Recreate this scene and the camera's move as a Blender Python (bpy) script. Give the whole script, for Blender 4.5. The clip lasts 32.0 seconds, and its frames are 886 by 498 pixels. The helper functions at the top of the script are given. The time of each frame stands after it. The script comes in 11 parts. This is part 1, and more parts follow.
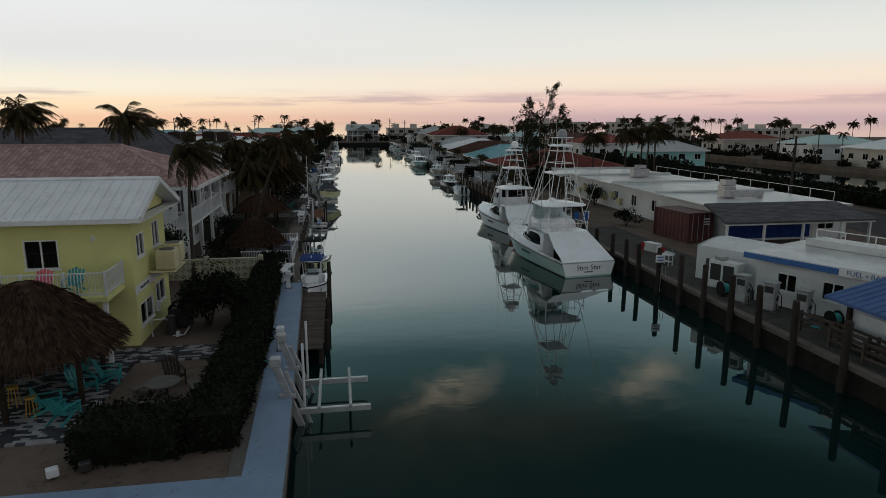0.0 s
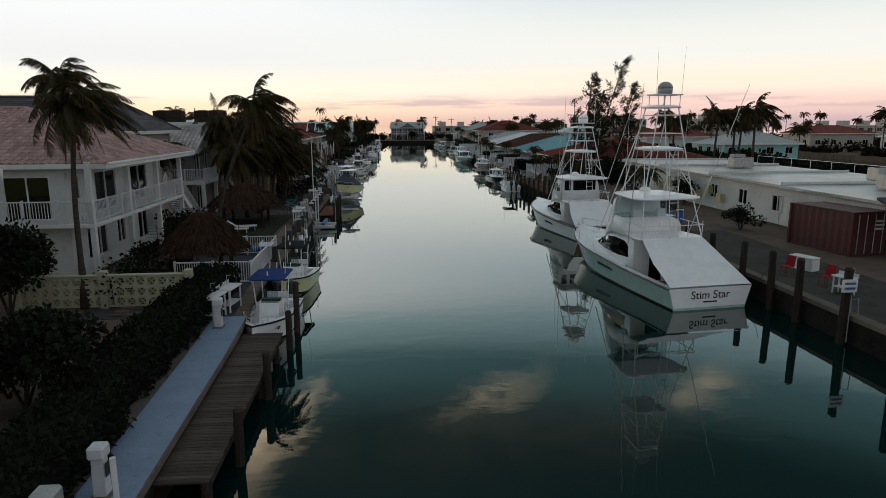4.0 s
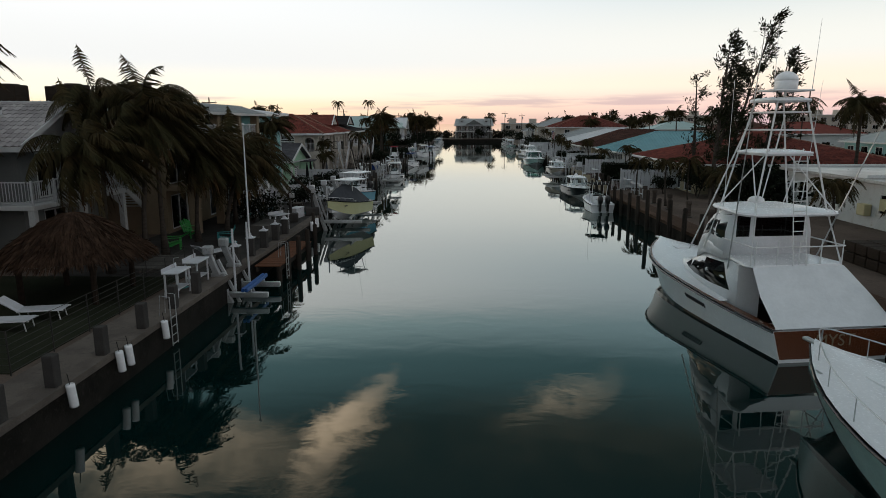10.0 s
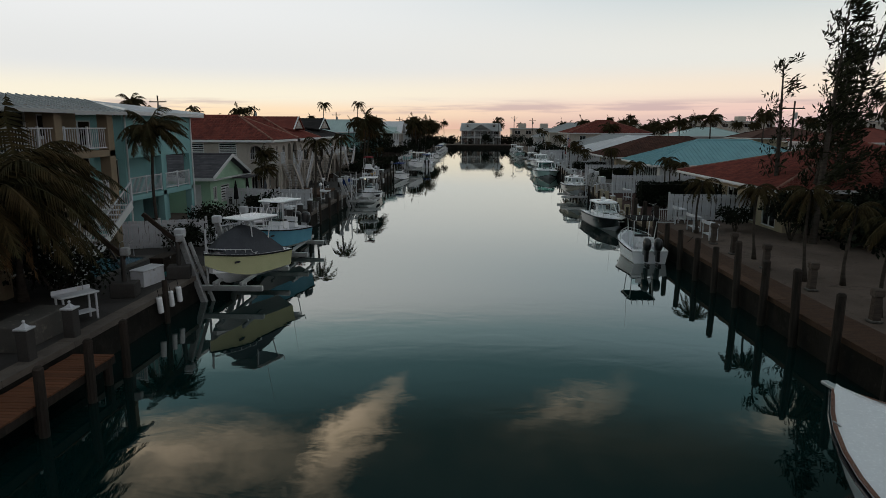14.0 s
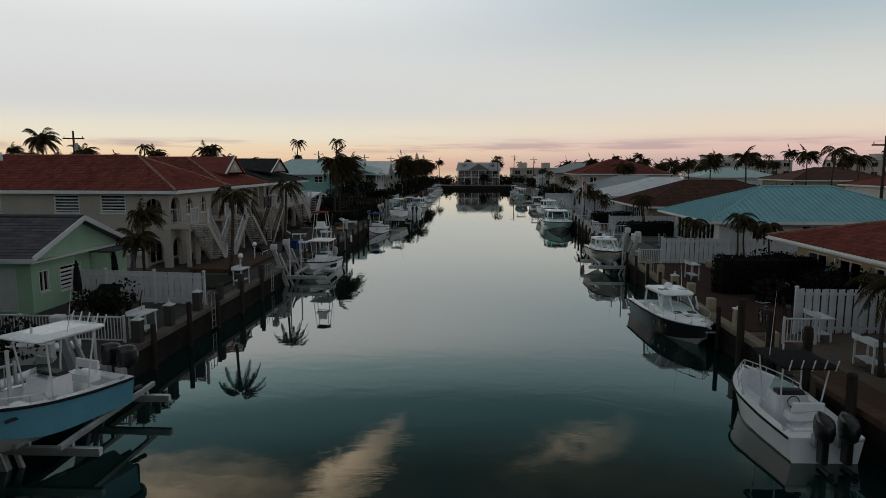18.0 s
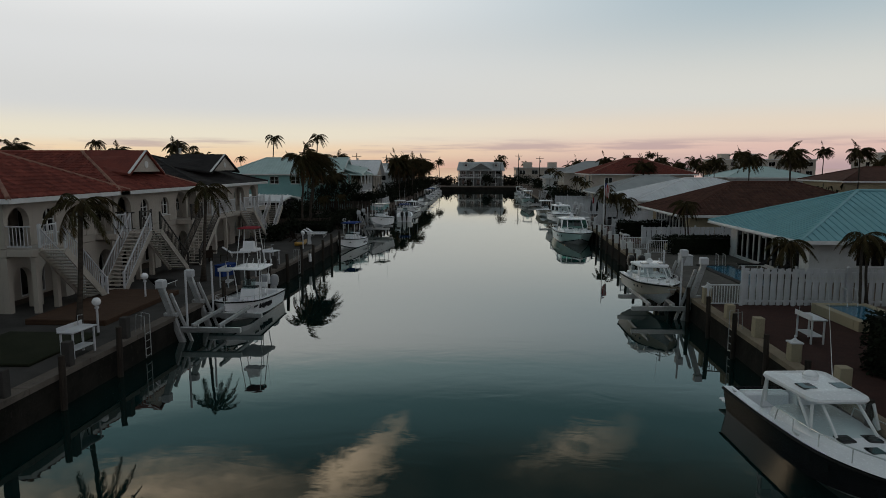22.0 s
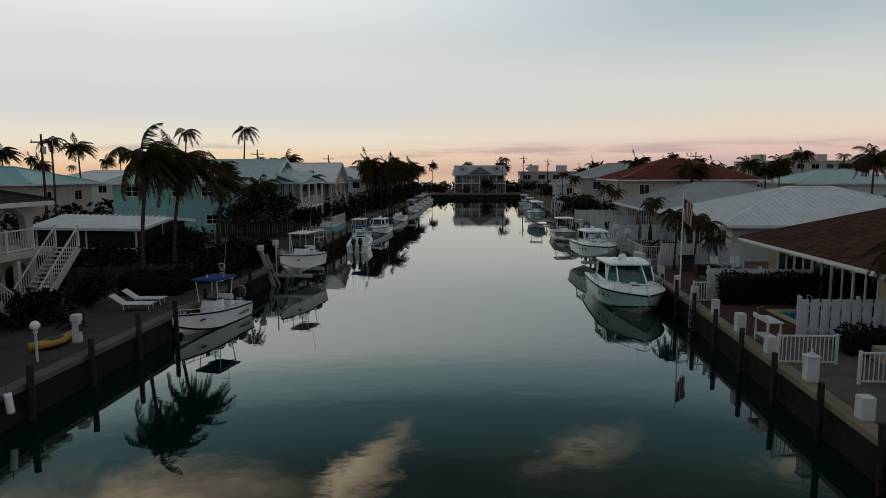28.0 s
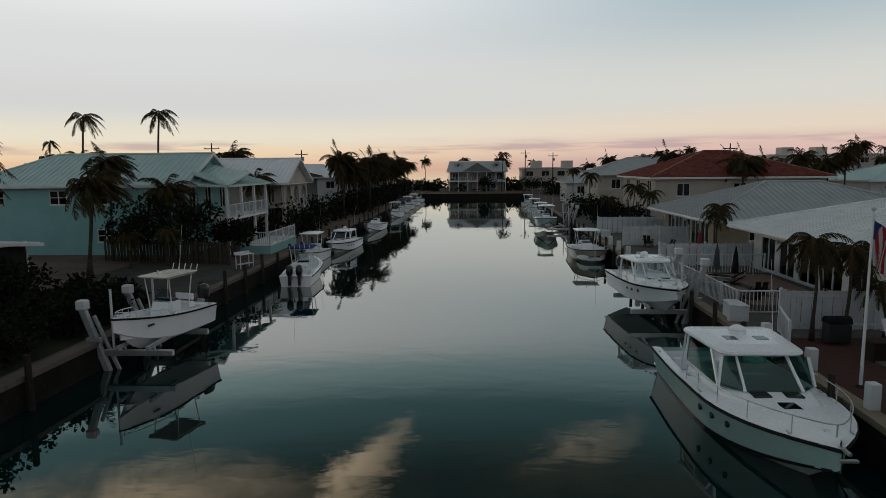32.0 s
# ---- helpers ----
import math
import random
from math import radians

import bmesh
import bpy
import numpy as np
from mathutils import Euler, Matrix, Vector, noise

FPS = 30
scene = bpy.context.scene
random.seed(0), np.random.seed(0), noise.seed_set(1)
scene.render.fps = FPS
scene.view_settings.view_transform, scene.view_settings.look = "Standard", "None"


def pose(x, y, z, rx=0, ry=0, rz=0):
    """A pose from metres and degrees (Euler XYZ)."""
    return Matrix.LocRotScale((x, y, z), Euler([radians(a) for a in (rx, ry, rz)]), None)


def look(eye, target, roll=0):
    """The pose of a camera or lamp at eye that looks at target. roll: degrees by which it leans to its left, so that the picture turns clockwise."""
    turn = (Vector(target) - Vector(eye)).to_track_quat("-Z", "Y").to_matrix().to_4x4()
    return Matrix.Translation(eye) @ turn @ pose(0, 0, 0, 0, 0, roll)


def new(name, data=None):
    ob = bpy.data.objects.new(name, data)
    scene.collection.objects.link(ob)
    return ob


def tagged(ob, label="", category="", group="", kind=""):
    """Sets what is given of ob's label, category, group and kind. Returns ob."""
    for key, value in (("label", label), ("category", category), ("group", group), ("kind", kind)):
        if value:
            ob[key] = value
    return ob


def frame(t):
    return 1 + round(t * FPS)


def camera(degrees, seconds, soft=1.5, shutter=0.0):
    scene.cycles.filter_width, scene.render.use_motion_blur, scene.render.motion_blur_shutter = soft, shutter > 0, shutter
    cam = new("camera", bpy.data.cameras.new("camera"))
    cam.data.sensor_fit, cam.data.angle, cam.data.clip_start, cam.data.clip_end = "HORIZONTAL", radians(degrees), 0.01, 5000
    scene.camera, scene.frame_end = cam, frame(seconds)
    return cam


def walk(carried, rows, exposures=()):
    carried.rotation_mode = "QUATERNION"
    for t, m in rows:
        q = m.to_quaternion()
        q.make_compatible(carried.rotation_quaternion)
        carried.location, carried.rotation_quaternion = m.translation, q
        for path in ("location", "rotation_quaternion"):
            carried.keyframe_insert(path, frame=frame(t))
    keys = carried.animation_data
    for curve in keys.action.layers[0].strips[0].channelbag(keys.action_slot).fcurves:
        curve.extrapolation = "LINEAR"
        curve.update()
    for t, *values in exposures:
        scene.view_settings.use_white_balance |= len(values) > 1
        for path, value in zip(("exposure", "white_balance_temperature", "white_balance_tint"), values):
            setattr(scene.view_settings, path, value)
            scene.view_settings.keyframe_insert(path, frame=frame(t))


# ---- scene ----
cam = camera(69.4, 32.0, 0.4)
PATH = [
    (0, (-1.56, 2.12, 11.20), (1.61, 21.47, 7.25), -0.0),
    (0.5, (-1.10, 3.50, 10.84), (1.52, 22.93, 6.91), -0.0),
    (1, (-0.73, 5.07, 10.50), (1.42, 24.56, 6.58), -0.0),
    (1.5, (-0.44, 6.83, 10.17), (1.47, 26.36, 6.31), -0.0),
    (2, (-0.15, 8.74, 9.89), (1.68, 28.29, 6.06), -0.1),
    (2.5, (0.19, 10.82, 9.63), (1.97, 30.37, 5.78), -0.1),
    (4.5, (2.01, 20.28, 8.15), (3.56, 39.85, 4.30), -0.2),
    (5, (2.49, 22.80, 7.96), (3.17, 42.41, 4.08), -0.0),
    (5.5, (2.95, 25.21, 7.80), (2.98, 44.83, 3.90), 0.1),
    (6, (3.34, 27.44, 7.68), (3.20, 47.05, 3.75), 0.1),
    (6.5, (3.66, 29.47, 7.60), (3.41, 49.08, 3.70), 0.1),
    (7, (3.94, 31.44, 7.56), (3.54, 51.05, 3.65), 0.0),
    (7.5, (4.17, 33.43, 7.54), (3.64, 53.04, 3.63), -0.0),
    (8, (4.31, 35.47, 7.51), (3.72, 55.07, 3.59), -0.0),
    (8.5, (4.41, 37.49, 7.45), (3.80, 57.10, 3.57), -0.0),
    (9, (4.54, 39.45, 7.38), (3.98, 59.07, 3.55), -0.1),
    (9.5, (4.81, 41.41, 7.34), (4.26, 61.03, 3.54), -0.1),
    (10, (5.19, 43.35, 7.39), (4.67, 62.97, 3.53), -0.1),
    (10.5, (5.62, 45.29, 7.44), (5.12, 64.89, 3.49), -0.1),
    (11, (6.10, 47.23, 7.38), (5.49, 66.85, 3.52), -0.1),
    (11.5, (6.47, 49.26, 7.35), (5.78, 68.87, 3.49), -0.1),
    (12, (6.68, 51.51, 7.34), (6.01, 71.12, 3.45), -0.1),
    (12.5, (6.85, 53.95, 7.28), (6.11, 73.58, 3.49), 0.0),
    (13, (6.96, 56.47, 7.26), (6.19, 76.10, 3.51), 0.1),
    (13.5, (7.05, 58.94, 7.30), (6.25, 78.57, 3.56), 0.2),
    (14, (7.11, 61.47, 7.37), (6.28, 81.11, 3.65), 0.2),
    (14.5, (7.10, 64.13, 7.46), (6.29, 83.79, 3.85), 0.3),
    (15, (7.13, 66.86, 7.56), (6.29, 86.60, 4.47), 0.3),
    (15.5, (7.25, 69.58, 7.64), (6.38, 89.40, 5.12), 0.2),
    (17.5, (7.40, 78.05, 7.75), (6.57, 97.87, 5.19), -0.0),
    (18, (7.65, 80.22, 7.79), (6.84, 100.04, 5.23), 0.1),
    (18.5, (7.89, 82.23, 7.82), (7.09, 102.05, 5.25), 0.2),
    (19, (8.08, 84.12, 7.82), (7.28, 103.94, 5.26), 0.2),
    (19.5, (8.22, 85.93, 7.80), (7.43, 105.75, 5.24), 0.3),
    (20, (8.32, 87.68, 7.77), (7.51, 107.50, 5.22), 0.3),
    (20.5, (8.37, 89.35, 7.76), (7.54, 109.17, 5.19), 0.3),
    (21, (8.39, 91.00, 7.74), (7.52, 110.81, 5.15), 0.2),
    (21.5, (8.35, 92.74, 7.68), (7.47, 112.55, 5.09), 0.2),
    (22, (8.33, 94.58, 7.59), (7.41, 114.40, 5.04), 0.1),
    (22.5, (8.30, 96.51, 7.54), (7.35, 116.33, 5.00), 0.1),
    (23, (8.25, 98.54, 7.50), (7.31, 118.36, 4.99), 0.0),
    (23.5, (8.23, 100.74, 7.49), (7.30, 120.56, 5.01), -0.0),
    (24, (8.29, 103.09, 7.50), (7.35, 122.92, 5.03), -0.0),
    (24.5, (8.42, 105.58, 7.49), (7.47, 125.41, 5.04), -0.0),
    (25, (8.63, 108.16, 7.47), (7.67, 127.99, 5.05), -0.1),
    (25.5, (8.91, 110.72, 7.46), (7.90, 130.55, 5.06), -0.1),
    (26, (9.18, 113.39, 7.48), (8.15, 133.21, 5.08), -0.1),
    (26.5, (9.44, 116.15, 7.50), (8.38, 135.98, 5.11), -0.1),
    (28.5, (10.07, 126.19, 7.65), (9.05, 146.02, 5.21), -0.2),
    (29, (10.17, 128.65, 7.69), (9.16, 148.47, 5.23), -0.2),
    (29.5, (10.30, 131.02, 7.71), (9.26, 150.84, 5.23), -0.3),
    (30, (10.39, 133.27, 7.71), (9.33, 153.09, 5.22), -0.3),
    (30.5, (10.42, 135.43, 7.70), (9.38, 155.24, 5.20), -0.4),
    (31, (10.45, 137.67, 7.66), (9.40, 157.49, 5.17), -0.4),
    (31.5, (10.49, 139.97, 7.64), (9.45, 159.79, 5.13), -0.4),
    (32, (10.54, 142.29, 7.61), (9.52, 162.11, 5.08), -0.5),
]
walk(cam, [(t, look(eye, target, roll)) for t, eye, target, roll in PATH], [(0, 0.30), (1, 0.40), (2, 0.52), (6, 0.52), (11, 0.56), (15, 0.20), (19, 0.05), (32, 0.05)])


# ---- light ----
def shade(tree, kind, **values):
    node = tree.nodes.new(kind)
    for key, value in values.items():
        node.inputs[key.replace("_", " ")].default_value = value
    return node


def calc(tree, op, a, b=None, c=None):
    node = tree.nodes.new("ShaderNodeMath")
    node.operation = op
    for n, v in enumerate((a, b, c)):
        if v is None:
            continue
        if isinstance(v, (int, float)):
            node.inputs[n].default_value = v
        else:
            tree.links.new(v, node.inputs[n])
    return node.outputs[0]


def ramp(tree, fac, stops, smooth=True):
    node = tree.nodes.new("ShaderNodeValToRGB")
    node.color_ramp.interpolation = "EASE" if smooth else "LINEAR"
    els = node.color_ramp.elements
    while len(els) < len(stops):
        els.new(0.5)
    for el, (p, col) in zip(els, stops):
        el.position, el.color = p, (*col, 1)
    if fac is not None:
        tree.links.new(fac, node.inputs[0])
    return node.outputs[0]


def blend(tree, fac, a, b, how="MIX"):
    node = tree.nodes.new("ShaderNodeMix")
    node.data_type, node.blend_type = "RGBA", how
    for slot, v in ((0, fac), (6, a), (7, b)):
        if isinstance(v, (int, float)):
            node.inputs[slot].default_value = v
        elif isinstance(v, tuple):
            node.inputs[slot].default_value = (*v, 1)
        else:
            tree.links.new(v, node.inputs[slot])
    return node.outputs[2]


# dusk sky: warm low glow ahead on the port side, pink haze along the horizon, grey-blue overhead, thin high cloud
world = bpy.data.worlds.new("dusk")
scene.world = world
world.use_nodes = True
wt = world.node_tree
sky_dir = wt.nodes.new("ShaderNodeTexCoord").outputs["Generated"]
parts_xyz = wt.nodes.new("ShaderNodeSeparateXYZ")
wt.links.new(sky_dir, parts_xyz.inputs[0])
sx, sy, sz = parts_xyz.outputs
up = calc(wt, "MAXIMUM", sz, 0.0)
toward = calc(wt, "ADD", calc(wt, "MULTIPLY", sx, -0.80), calc(wt, "MULTIPLY", sy, 0.60))
toward = calc(wt, "MULTIPLY_ADD", toward, 0.5, 0.5)
# unseen dark band about 0.36-0.46 up, added to darken the near water's reflection
glow_side = ramp(wt, up, [(0.0, (0.76, 0.47, 0.31)), (0.022, (0.82, 0.63, 0.42)), (0.045, (0.78, 0.72, 0.58)), (0.09, (0.64, 0.645, 0.635)), (0.17, (0.68, 0.69, 0.69)), (0.27, (0.84, 0.85, 0.85)), (0.31, (0.41, 0.57, 0.59)), (0.36, (0.145, 0.265, 0.29)),
                          (0.46, (0.050, 0.085, 0.088)), (1.0, (0.30, 0.335, 0.355))])
far_side = ramp(wt, up, [(0.0, (0.46, 0.33, 0.34)), (0.028, (0.70, 0.49, 0.43)), (0.055, (0.75, 0.64, 0.52)), (0.10, (0.66, 0.655, 0.61)), (0.24, (0.39, 0.485, 0.535)), (0.30, (0.25, 0.375, 0.42)), (0.36, (0.088, 0.172, 0.19)),
                         (0.45, (0.024, 0.046, 0.047)), (1.0, (0.30, 0.335, 0.355))])
shade_side = ramp(wt, up, [(0.0, (0.38, 0.325, 0.31)), (0.10, (0.44, 0.40, 0.39)), (0.30, (0.41, 0.41, 0.42)), (1.0, (0.30, 0.325, 0.34))])
sky_col = blend(wt, ramp(wt, toward, [(0.60, (0, 0, 0)), (0.96, (1, 1, 1))]), far_side, glow_side)
sky_col = blend(wt, ramp(wt, toward, [(0.02, (0, 0, 0)), (0.40, (1, 1, 1))]), shade_side, sky_col)
flat = wt.nodes.new("ShaderNodeCombineXYZ")
lift = calc(wt, "MAXIMUM", sz, 0.05)
wt.links.new(calc(wt, "DIVIDE", sx, lift), flat.inputs[0])
wt.links.new(calc(wt, "DIVIDE", sy, lift), flat.inputs[1])
fray = shade(wt, "ShaderNodeTexNoise", Scale=2.9, Detail=8.0, Roughness=0.68, Distortion=0.4)
wt.links.new(flat.outputs[0], fray.inputs["Vector"])
drift = wt.nodes.new("ShaderNodeVectorMath")
drift.operation = "MULTIPLY_ADD"
wt.links.new(fray.outputs["Color"], drift.inputs[0])
drift.inputs[1].default_value, drift.inputs[2].default_value = (0.60, 0.60, 0), (-0.30, -0.30, 0)
torn = wt.nodes.new("ShaderNodeVectorMath")
torn.operation = "ADD"
wt.links.new(flat.outputs[0], torn.inputs[0])
wt.links.new(drift.outputs[0], torn.inputs[1])
# thin high streaks of cloud, still lit: place on the cloud layer, direction, half length and width, weight
cloud = None
for cx, cy, turn, hl, hw, weight in ((-0.39, 1.95, 77, 0.62, 0.16, 0.8), (0.40, 2.22, 55, 0.52, 0.17, 0.38), (1.22, 2.24, 47, 0.46, 0.19, 0.42), (-1.0, 1.78, 4, 0.9, 0.34, 0.62),
                                     (0.35, 1.95, 8, 1.5, 0.50, 0.13), (2.2, 2.5, 40, 0.6, 0.3, 0.8), (-2.4, 2.0, 20, 0.8, 0.3, 0.9)):
    spot = wt.nodes.new("ShaderNodeMapping")
    spot.vector_type = "TEXTURE"
    spot.inputs["Location"].default_value = (cx, cy, 0)
    spot.inputs["Rotation"].default_value = (0, 0, radians(turn))
    spot.inputs["Scale"].default_value = (hl, hw, 1)
    wt.links.new(torn.outputs[0], spot.inputs[0])
    ball = wt.nodes.new("ShaderNodeTexGradient")
    ball.gradient_type = "SPHERICAL"
    wt.links.new(spot.outputs[0], ball.inputs[0])
    piece = calc(wt, "MULTIPLY", ball.outputs["Fac"], weight)
    cloud = piece if cloud is None else calc(wt, "MAXIMUM", cloud, piece)
body = calc(wt, "MULTIPLY", ramp(wt, cloud, [(0.0, (0, 0, 0)), (1.0, (1, 1, 1))]), ramp(wt, fray.outputs[0], [(0.30, (0.35, 0.35, 0.35)), (0.62, (1, 1, 1))]))
sky_col = blend(wt, calc(wt, "MULTIPLY", body, ramp(wt, up, [(0.30, (0, 0, 0)), (0.38, (1, 1, 1))])), sky_col, (2.0, 1.55, 1.10))
# low bank of mauve cloud just over the horizon
bank_map = wt.nodes.new("ShaderNodeMapping")
bank_map.inputs["Scale"].default_value = (3.0, 3.0, 42.0)
wt.links.new(sky_dir, bank_map.inputs[0])
bank = shade(wt, "ShaderNodeTexNoise", Scale=1.6, Detail=5.0, Roughness=0.55)
wt.links.new(bank_map.outputs[0], bank.inputs["Vector"])
bank_fac = calc(wt, "MULTIPLY", ramp(wt, bank.outputs[0], [(0.46, (0, 0, 0)), (0.62, (1, 1, 1))]),
                ramp(wt, up, [(0.016, (0, 0, 0)), (0.026, (1, 1, 1)), (0.034, (1, 1, 1)), (0.046, (0, 0, 0))]))
sky_col = blend(wt, calc(wt, "MULTIPLY", bank_fac, 0.6), sky_col, (0.40, 0.30, 0.32))
back = wt.nodes["Background"]
wt.links.new(sky_col, back.inputs[0])
back.inputs[1].default_value = 1.0
sun = new("sun", bpy.data.lights.new("sun", "SUN"))
sun.data.energy, sun.data.angle, sun.data.color = 0.28, radians(14), (1.0, 0.72, 0.45)
sun.matrix_world = look((-80, 75, 12), (0, 0, 0))


# ---- materials ----
def surf(name, col, col2=None, rough=0.6, metal=0.0, scale=1.5, bump=0.15, grain=40.0, wear=None, rand=0.0, spec=0.5, stretch=None, mottle=0.35):
    """A weathered surface: two tones in large patches, fine grain in tone and relief, some wear."""
    m = bpy.data.materials.new(name)
    m.use_nodes = True
    t = m.node_tree
    b = t.nodes["Principled BSDF"]
    co = t.nodes.new("ShaderNodeTexCoord").outputs["Object"]
    if stretch:
        mp = t.nodes.new("ShaderNodeMapping")
        mp.inputs["Scale"].default_value = stretch
        t.links.new(co, mp.inputs[0])
        co = mp.outputs[0]
    col2 = col2 or tuple(c * 0.78 for c in col)
    big = shade(t, "ShaderNodeTexNoise", Scale=scale, Detail=5.0, Roughness=0.6)
    fine = shade(t, "ShaderNodeTexNoise", Scale=grain, Detail=3.0, Roughness=0.7)
    for n in (big, fine):
        t.links.new(co, n.inputs["Vector"])
    c = blend(t, ramp(t, big.outputs[0], [(0.35, (0, 0, 0)), (0.68, (1, 1, 1))]), col, col2)
    c = blend(t, mottle, c, blend(t, 1.0, c, ramp(t, fine.outputs[0], [(0.3, (0.45, 0.45, 0.45)), (0.7, (1.35, 1.35, 1.35))]), "MULTIPLY"))
    if wear:
        spots = shade(t, "ShaderNodeTexNoise", Scale=scale * 4.3, Detail=6.0, Roughness=0.7)
        t.links.new(co, spots.inputs["Vector"])
        c = blend(t, calc(t, "MULTIPLY", ramp(t, spots.outputs[0], [(0.55, (0, 0, 0)), (0.68, (1, 1, 1))]), 0.7), c, wear)
    if rand:
        info = t.nodes.new("ShaderNodeObjectInfo").outputs["Random"]
        geo = t.nodes.new("ShaderNodeNewGeometry").outputs["Random Per Island"]
        mix = calc(t, "FRACT", calc(t, "ADD", info, geo))
        c = blend(t, 1.0, c, ramp(t, mix, [(0.0, (1 - rand,) * 3), (1.0, (1 + rand,) * 3)], False), "MULTIPLY")
    t.links.new(c, b.inputs["Base Color"])
    b.inputs["Metallic"].default_value = metal
    b.inputs["Specular IOR Level"].default_value = min(spec, 0.12) if rough >= 0.7 else spec
    t.links.new(calc(t, "MULTIPLY_ADD", fine.outputs[0], 0.25, max(0.02, rough - 0.12)), b.inputs["Roughness"])
    if bump:
        bp = shade(t, "ShaderNodeBump", Strength=bump, Distance=0.02)
        t.links.new(fine.outputs[0], bp.inputs["Height"])
        t.links.new(bp.outputs[0], b.inputs["Normal"])
    return m


M = {}
M["plaster_white"] = surf("painted_plaster", (0.60, 0.62, 0.63), (0.52, 0.54, 0.55), 0.75, wear=(0.42, 0.41, 0.38), scale=0.5)
M["plaster_yellow"] = surf("yellow_plaster", (0.62, 0.61, 0.27), (0.54, 0.53, 0.235), 0.75, scale=0.5)
M["plaster_pale"] = surf("pale_block", (0.44, 0.44, 0.32), (0.36, 0.36, 0.27), 0.8, scale=0.5)
M["plaster_cream"] = surf("cream_plaster", (0.46, 0.42, 0.375), (0.40, 0.365, 0.325), 0.8, scale=0.5)
M["plaster_sand"] = surf("sand_plaster", (0.36, 0.31, 0.22), (0.30, 0.26, 0.185), 0.8, scale=0.5)
M["plaster_teal"] = surf("teal_plaster", (0.26, 0.48, 0.485), (0.225, 0.425, 0.43), 0.75, scale=0.5)
M["plaster_mint"] = surf("mint_plaster", (0.36, 0.55, 0.40), (0.31, 0.48, 0.35), 0.75, scale=0.5)
M["plaster_tan"] = surf("tan_plaster", (0.27, 0.21, 0.145), (0.22, 0.175, 0.12), 0.8, scale=0.5)
M["plaster_grey"] = surf("grey_plaster", (0.204, 0.216, 0.216), (0.168, 0.18, 0.18), 0.8, scale=0.5)
M["trim"] = surf("white_trim", (0.64, 0.66, 0.67), (0.57, 0.58, 0.58), 0.45, grain=25, bump=0.05, mottle=0.06)
M["vinyl"] = surf("white_vinyl", (0.56, 0.575, 0.61), (0.48, 0.49, 0.52), 0.5, wear=(0.45, 0.44, 0.40), bump=0.05, rand=0.06, mottle=0.06)
M["gelcoat"] = surf("white_gelcoat", (0.86, 0.87, 0.90), (0.82, 0.83, 0.86), 0.24, grain=15, bump=0.02, mottle=0.06)
M["gelcoat_sea"] = surf("seafoam_gelcoat", (0.40, 0.56, 0.54), (0.36, 0.51, 0.49), 0.2, grain=15, bump=0.02, mottle=0.06)
M["gelcoat_blue"] = surf("blue_gelcoat", (0.13, 0.36, 0.48), (0.11, 0.32, 0.44), 0.2, grain=15, bump=0.02, mottle=0.06)
M["gelcoat_yellow"] = surf("yellow_gelcoat", (0.60, 0.61, 0.36), (0.55, 0.56, 0.32), 0.22, grain=15, bump=0.02, mottle=0.06)
M["gelcoat_black"] = surf("black_gelcoat", (0.012, 0.013, 0.016), (0.02, 0.02, 0.022), 0.15, grain=15, bump=0.02, mottle=0.06)
M["gelcoat_sand"] = surf("sand_gelcoat", (0.40, 0.36, 0.30), (0.36, 0.32, 0.27), 0.22, grain=15, bump=0.02, mottle=0.06)
M["teak"] = surf("varnished_teak", (0.16, 0.055, 0.025), (0.11, 0.035, 0.016), 0.25, stretch=(1, 12, 12), grain=20)
M["canvas_blue"] = surf("blue_canvas", (0.02, 0.05, 0.20), (0.016, 0.04, 0.15), 0.85, bump=0.3)
M["canvas_black"] = surf("black_canvas", (0.008, 0.008, 0.009), (0.014, 0.014, 0.015), 0.9, bump=0.3)
M["canvas_grey"] = surf("grey_canvas", (0.07, 0.075, 0.085), (0.055, 0.06, 0.07), 0.85, bump=0.3)
M["canvas_red"] = surf("red_canvas", (0.24, 0.03, 0.04), (0.18, 0.025, 0.03), 0.85, bump=0.3)
M["vinyl_cover"] = surf("white_boat_cover", (0.74, 0.77, 0.80), (0.68, 0.71, 0.74), 0.6, scale=1.2, grain=8, bump=0.25, mottle=0.06)
M["engine"] = surf("engine_cowl", (0.008, 0.008, 0.009), (0.014, 0.014, 0.015), 0.3, bump=0.02, mottle=0.06)
M["engine_grey"] = surf("grey_engine_cowl", (0.28, 0.29, 0.31), (0.24, 0.25, 0.27), 0.3, bump=0.02, mottle=0.06)
M["alu"] = surf("brushed_aluminium", (0.62, 0.63, 0.64), (0.52, 0.53, 0.54), 0.38, 0.85, bump=0.05)
M["alu_white"] = surf("powder_coated_tube", (0.72, 0.73, 0.74), (0.66, 0.67, 0.68), 0.35, bump=0.02, mottle=0.06)
M["galv"] = surf("galvanised_steel", (0.42, 0.43, 0.44), (0.33, 0.34, 0.35), 0.5, 0.5, scale=3, wear=(0.20, 0.15, 0.11))
M["rail_dark"] = surf("dark_iron", (0.02, 0.018, 0.017), (0.035, 0.028, 0.024), 0.6)
M["piling"] = surf("weathered_piling", (0.045, 0.036, 0.03), (0.027, 0.0228, 0.0198), 0.9, stretch=(6, 6, 0.6), bump=0.7, grain=14, rand=0.25)
M["plank"] = surf("weathered_plank", (0.08625, 0.069, 0.0585), (0.054, 0.0435, 0.0375), 0.85, stretch=(1, 9, 9), bump=0.5, grain=12, rand=0.28)
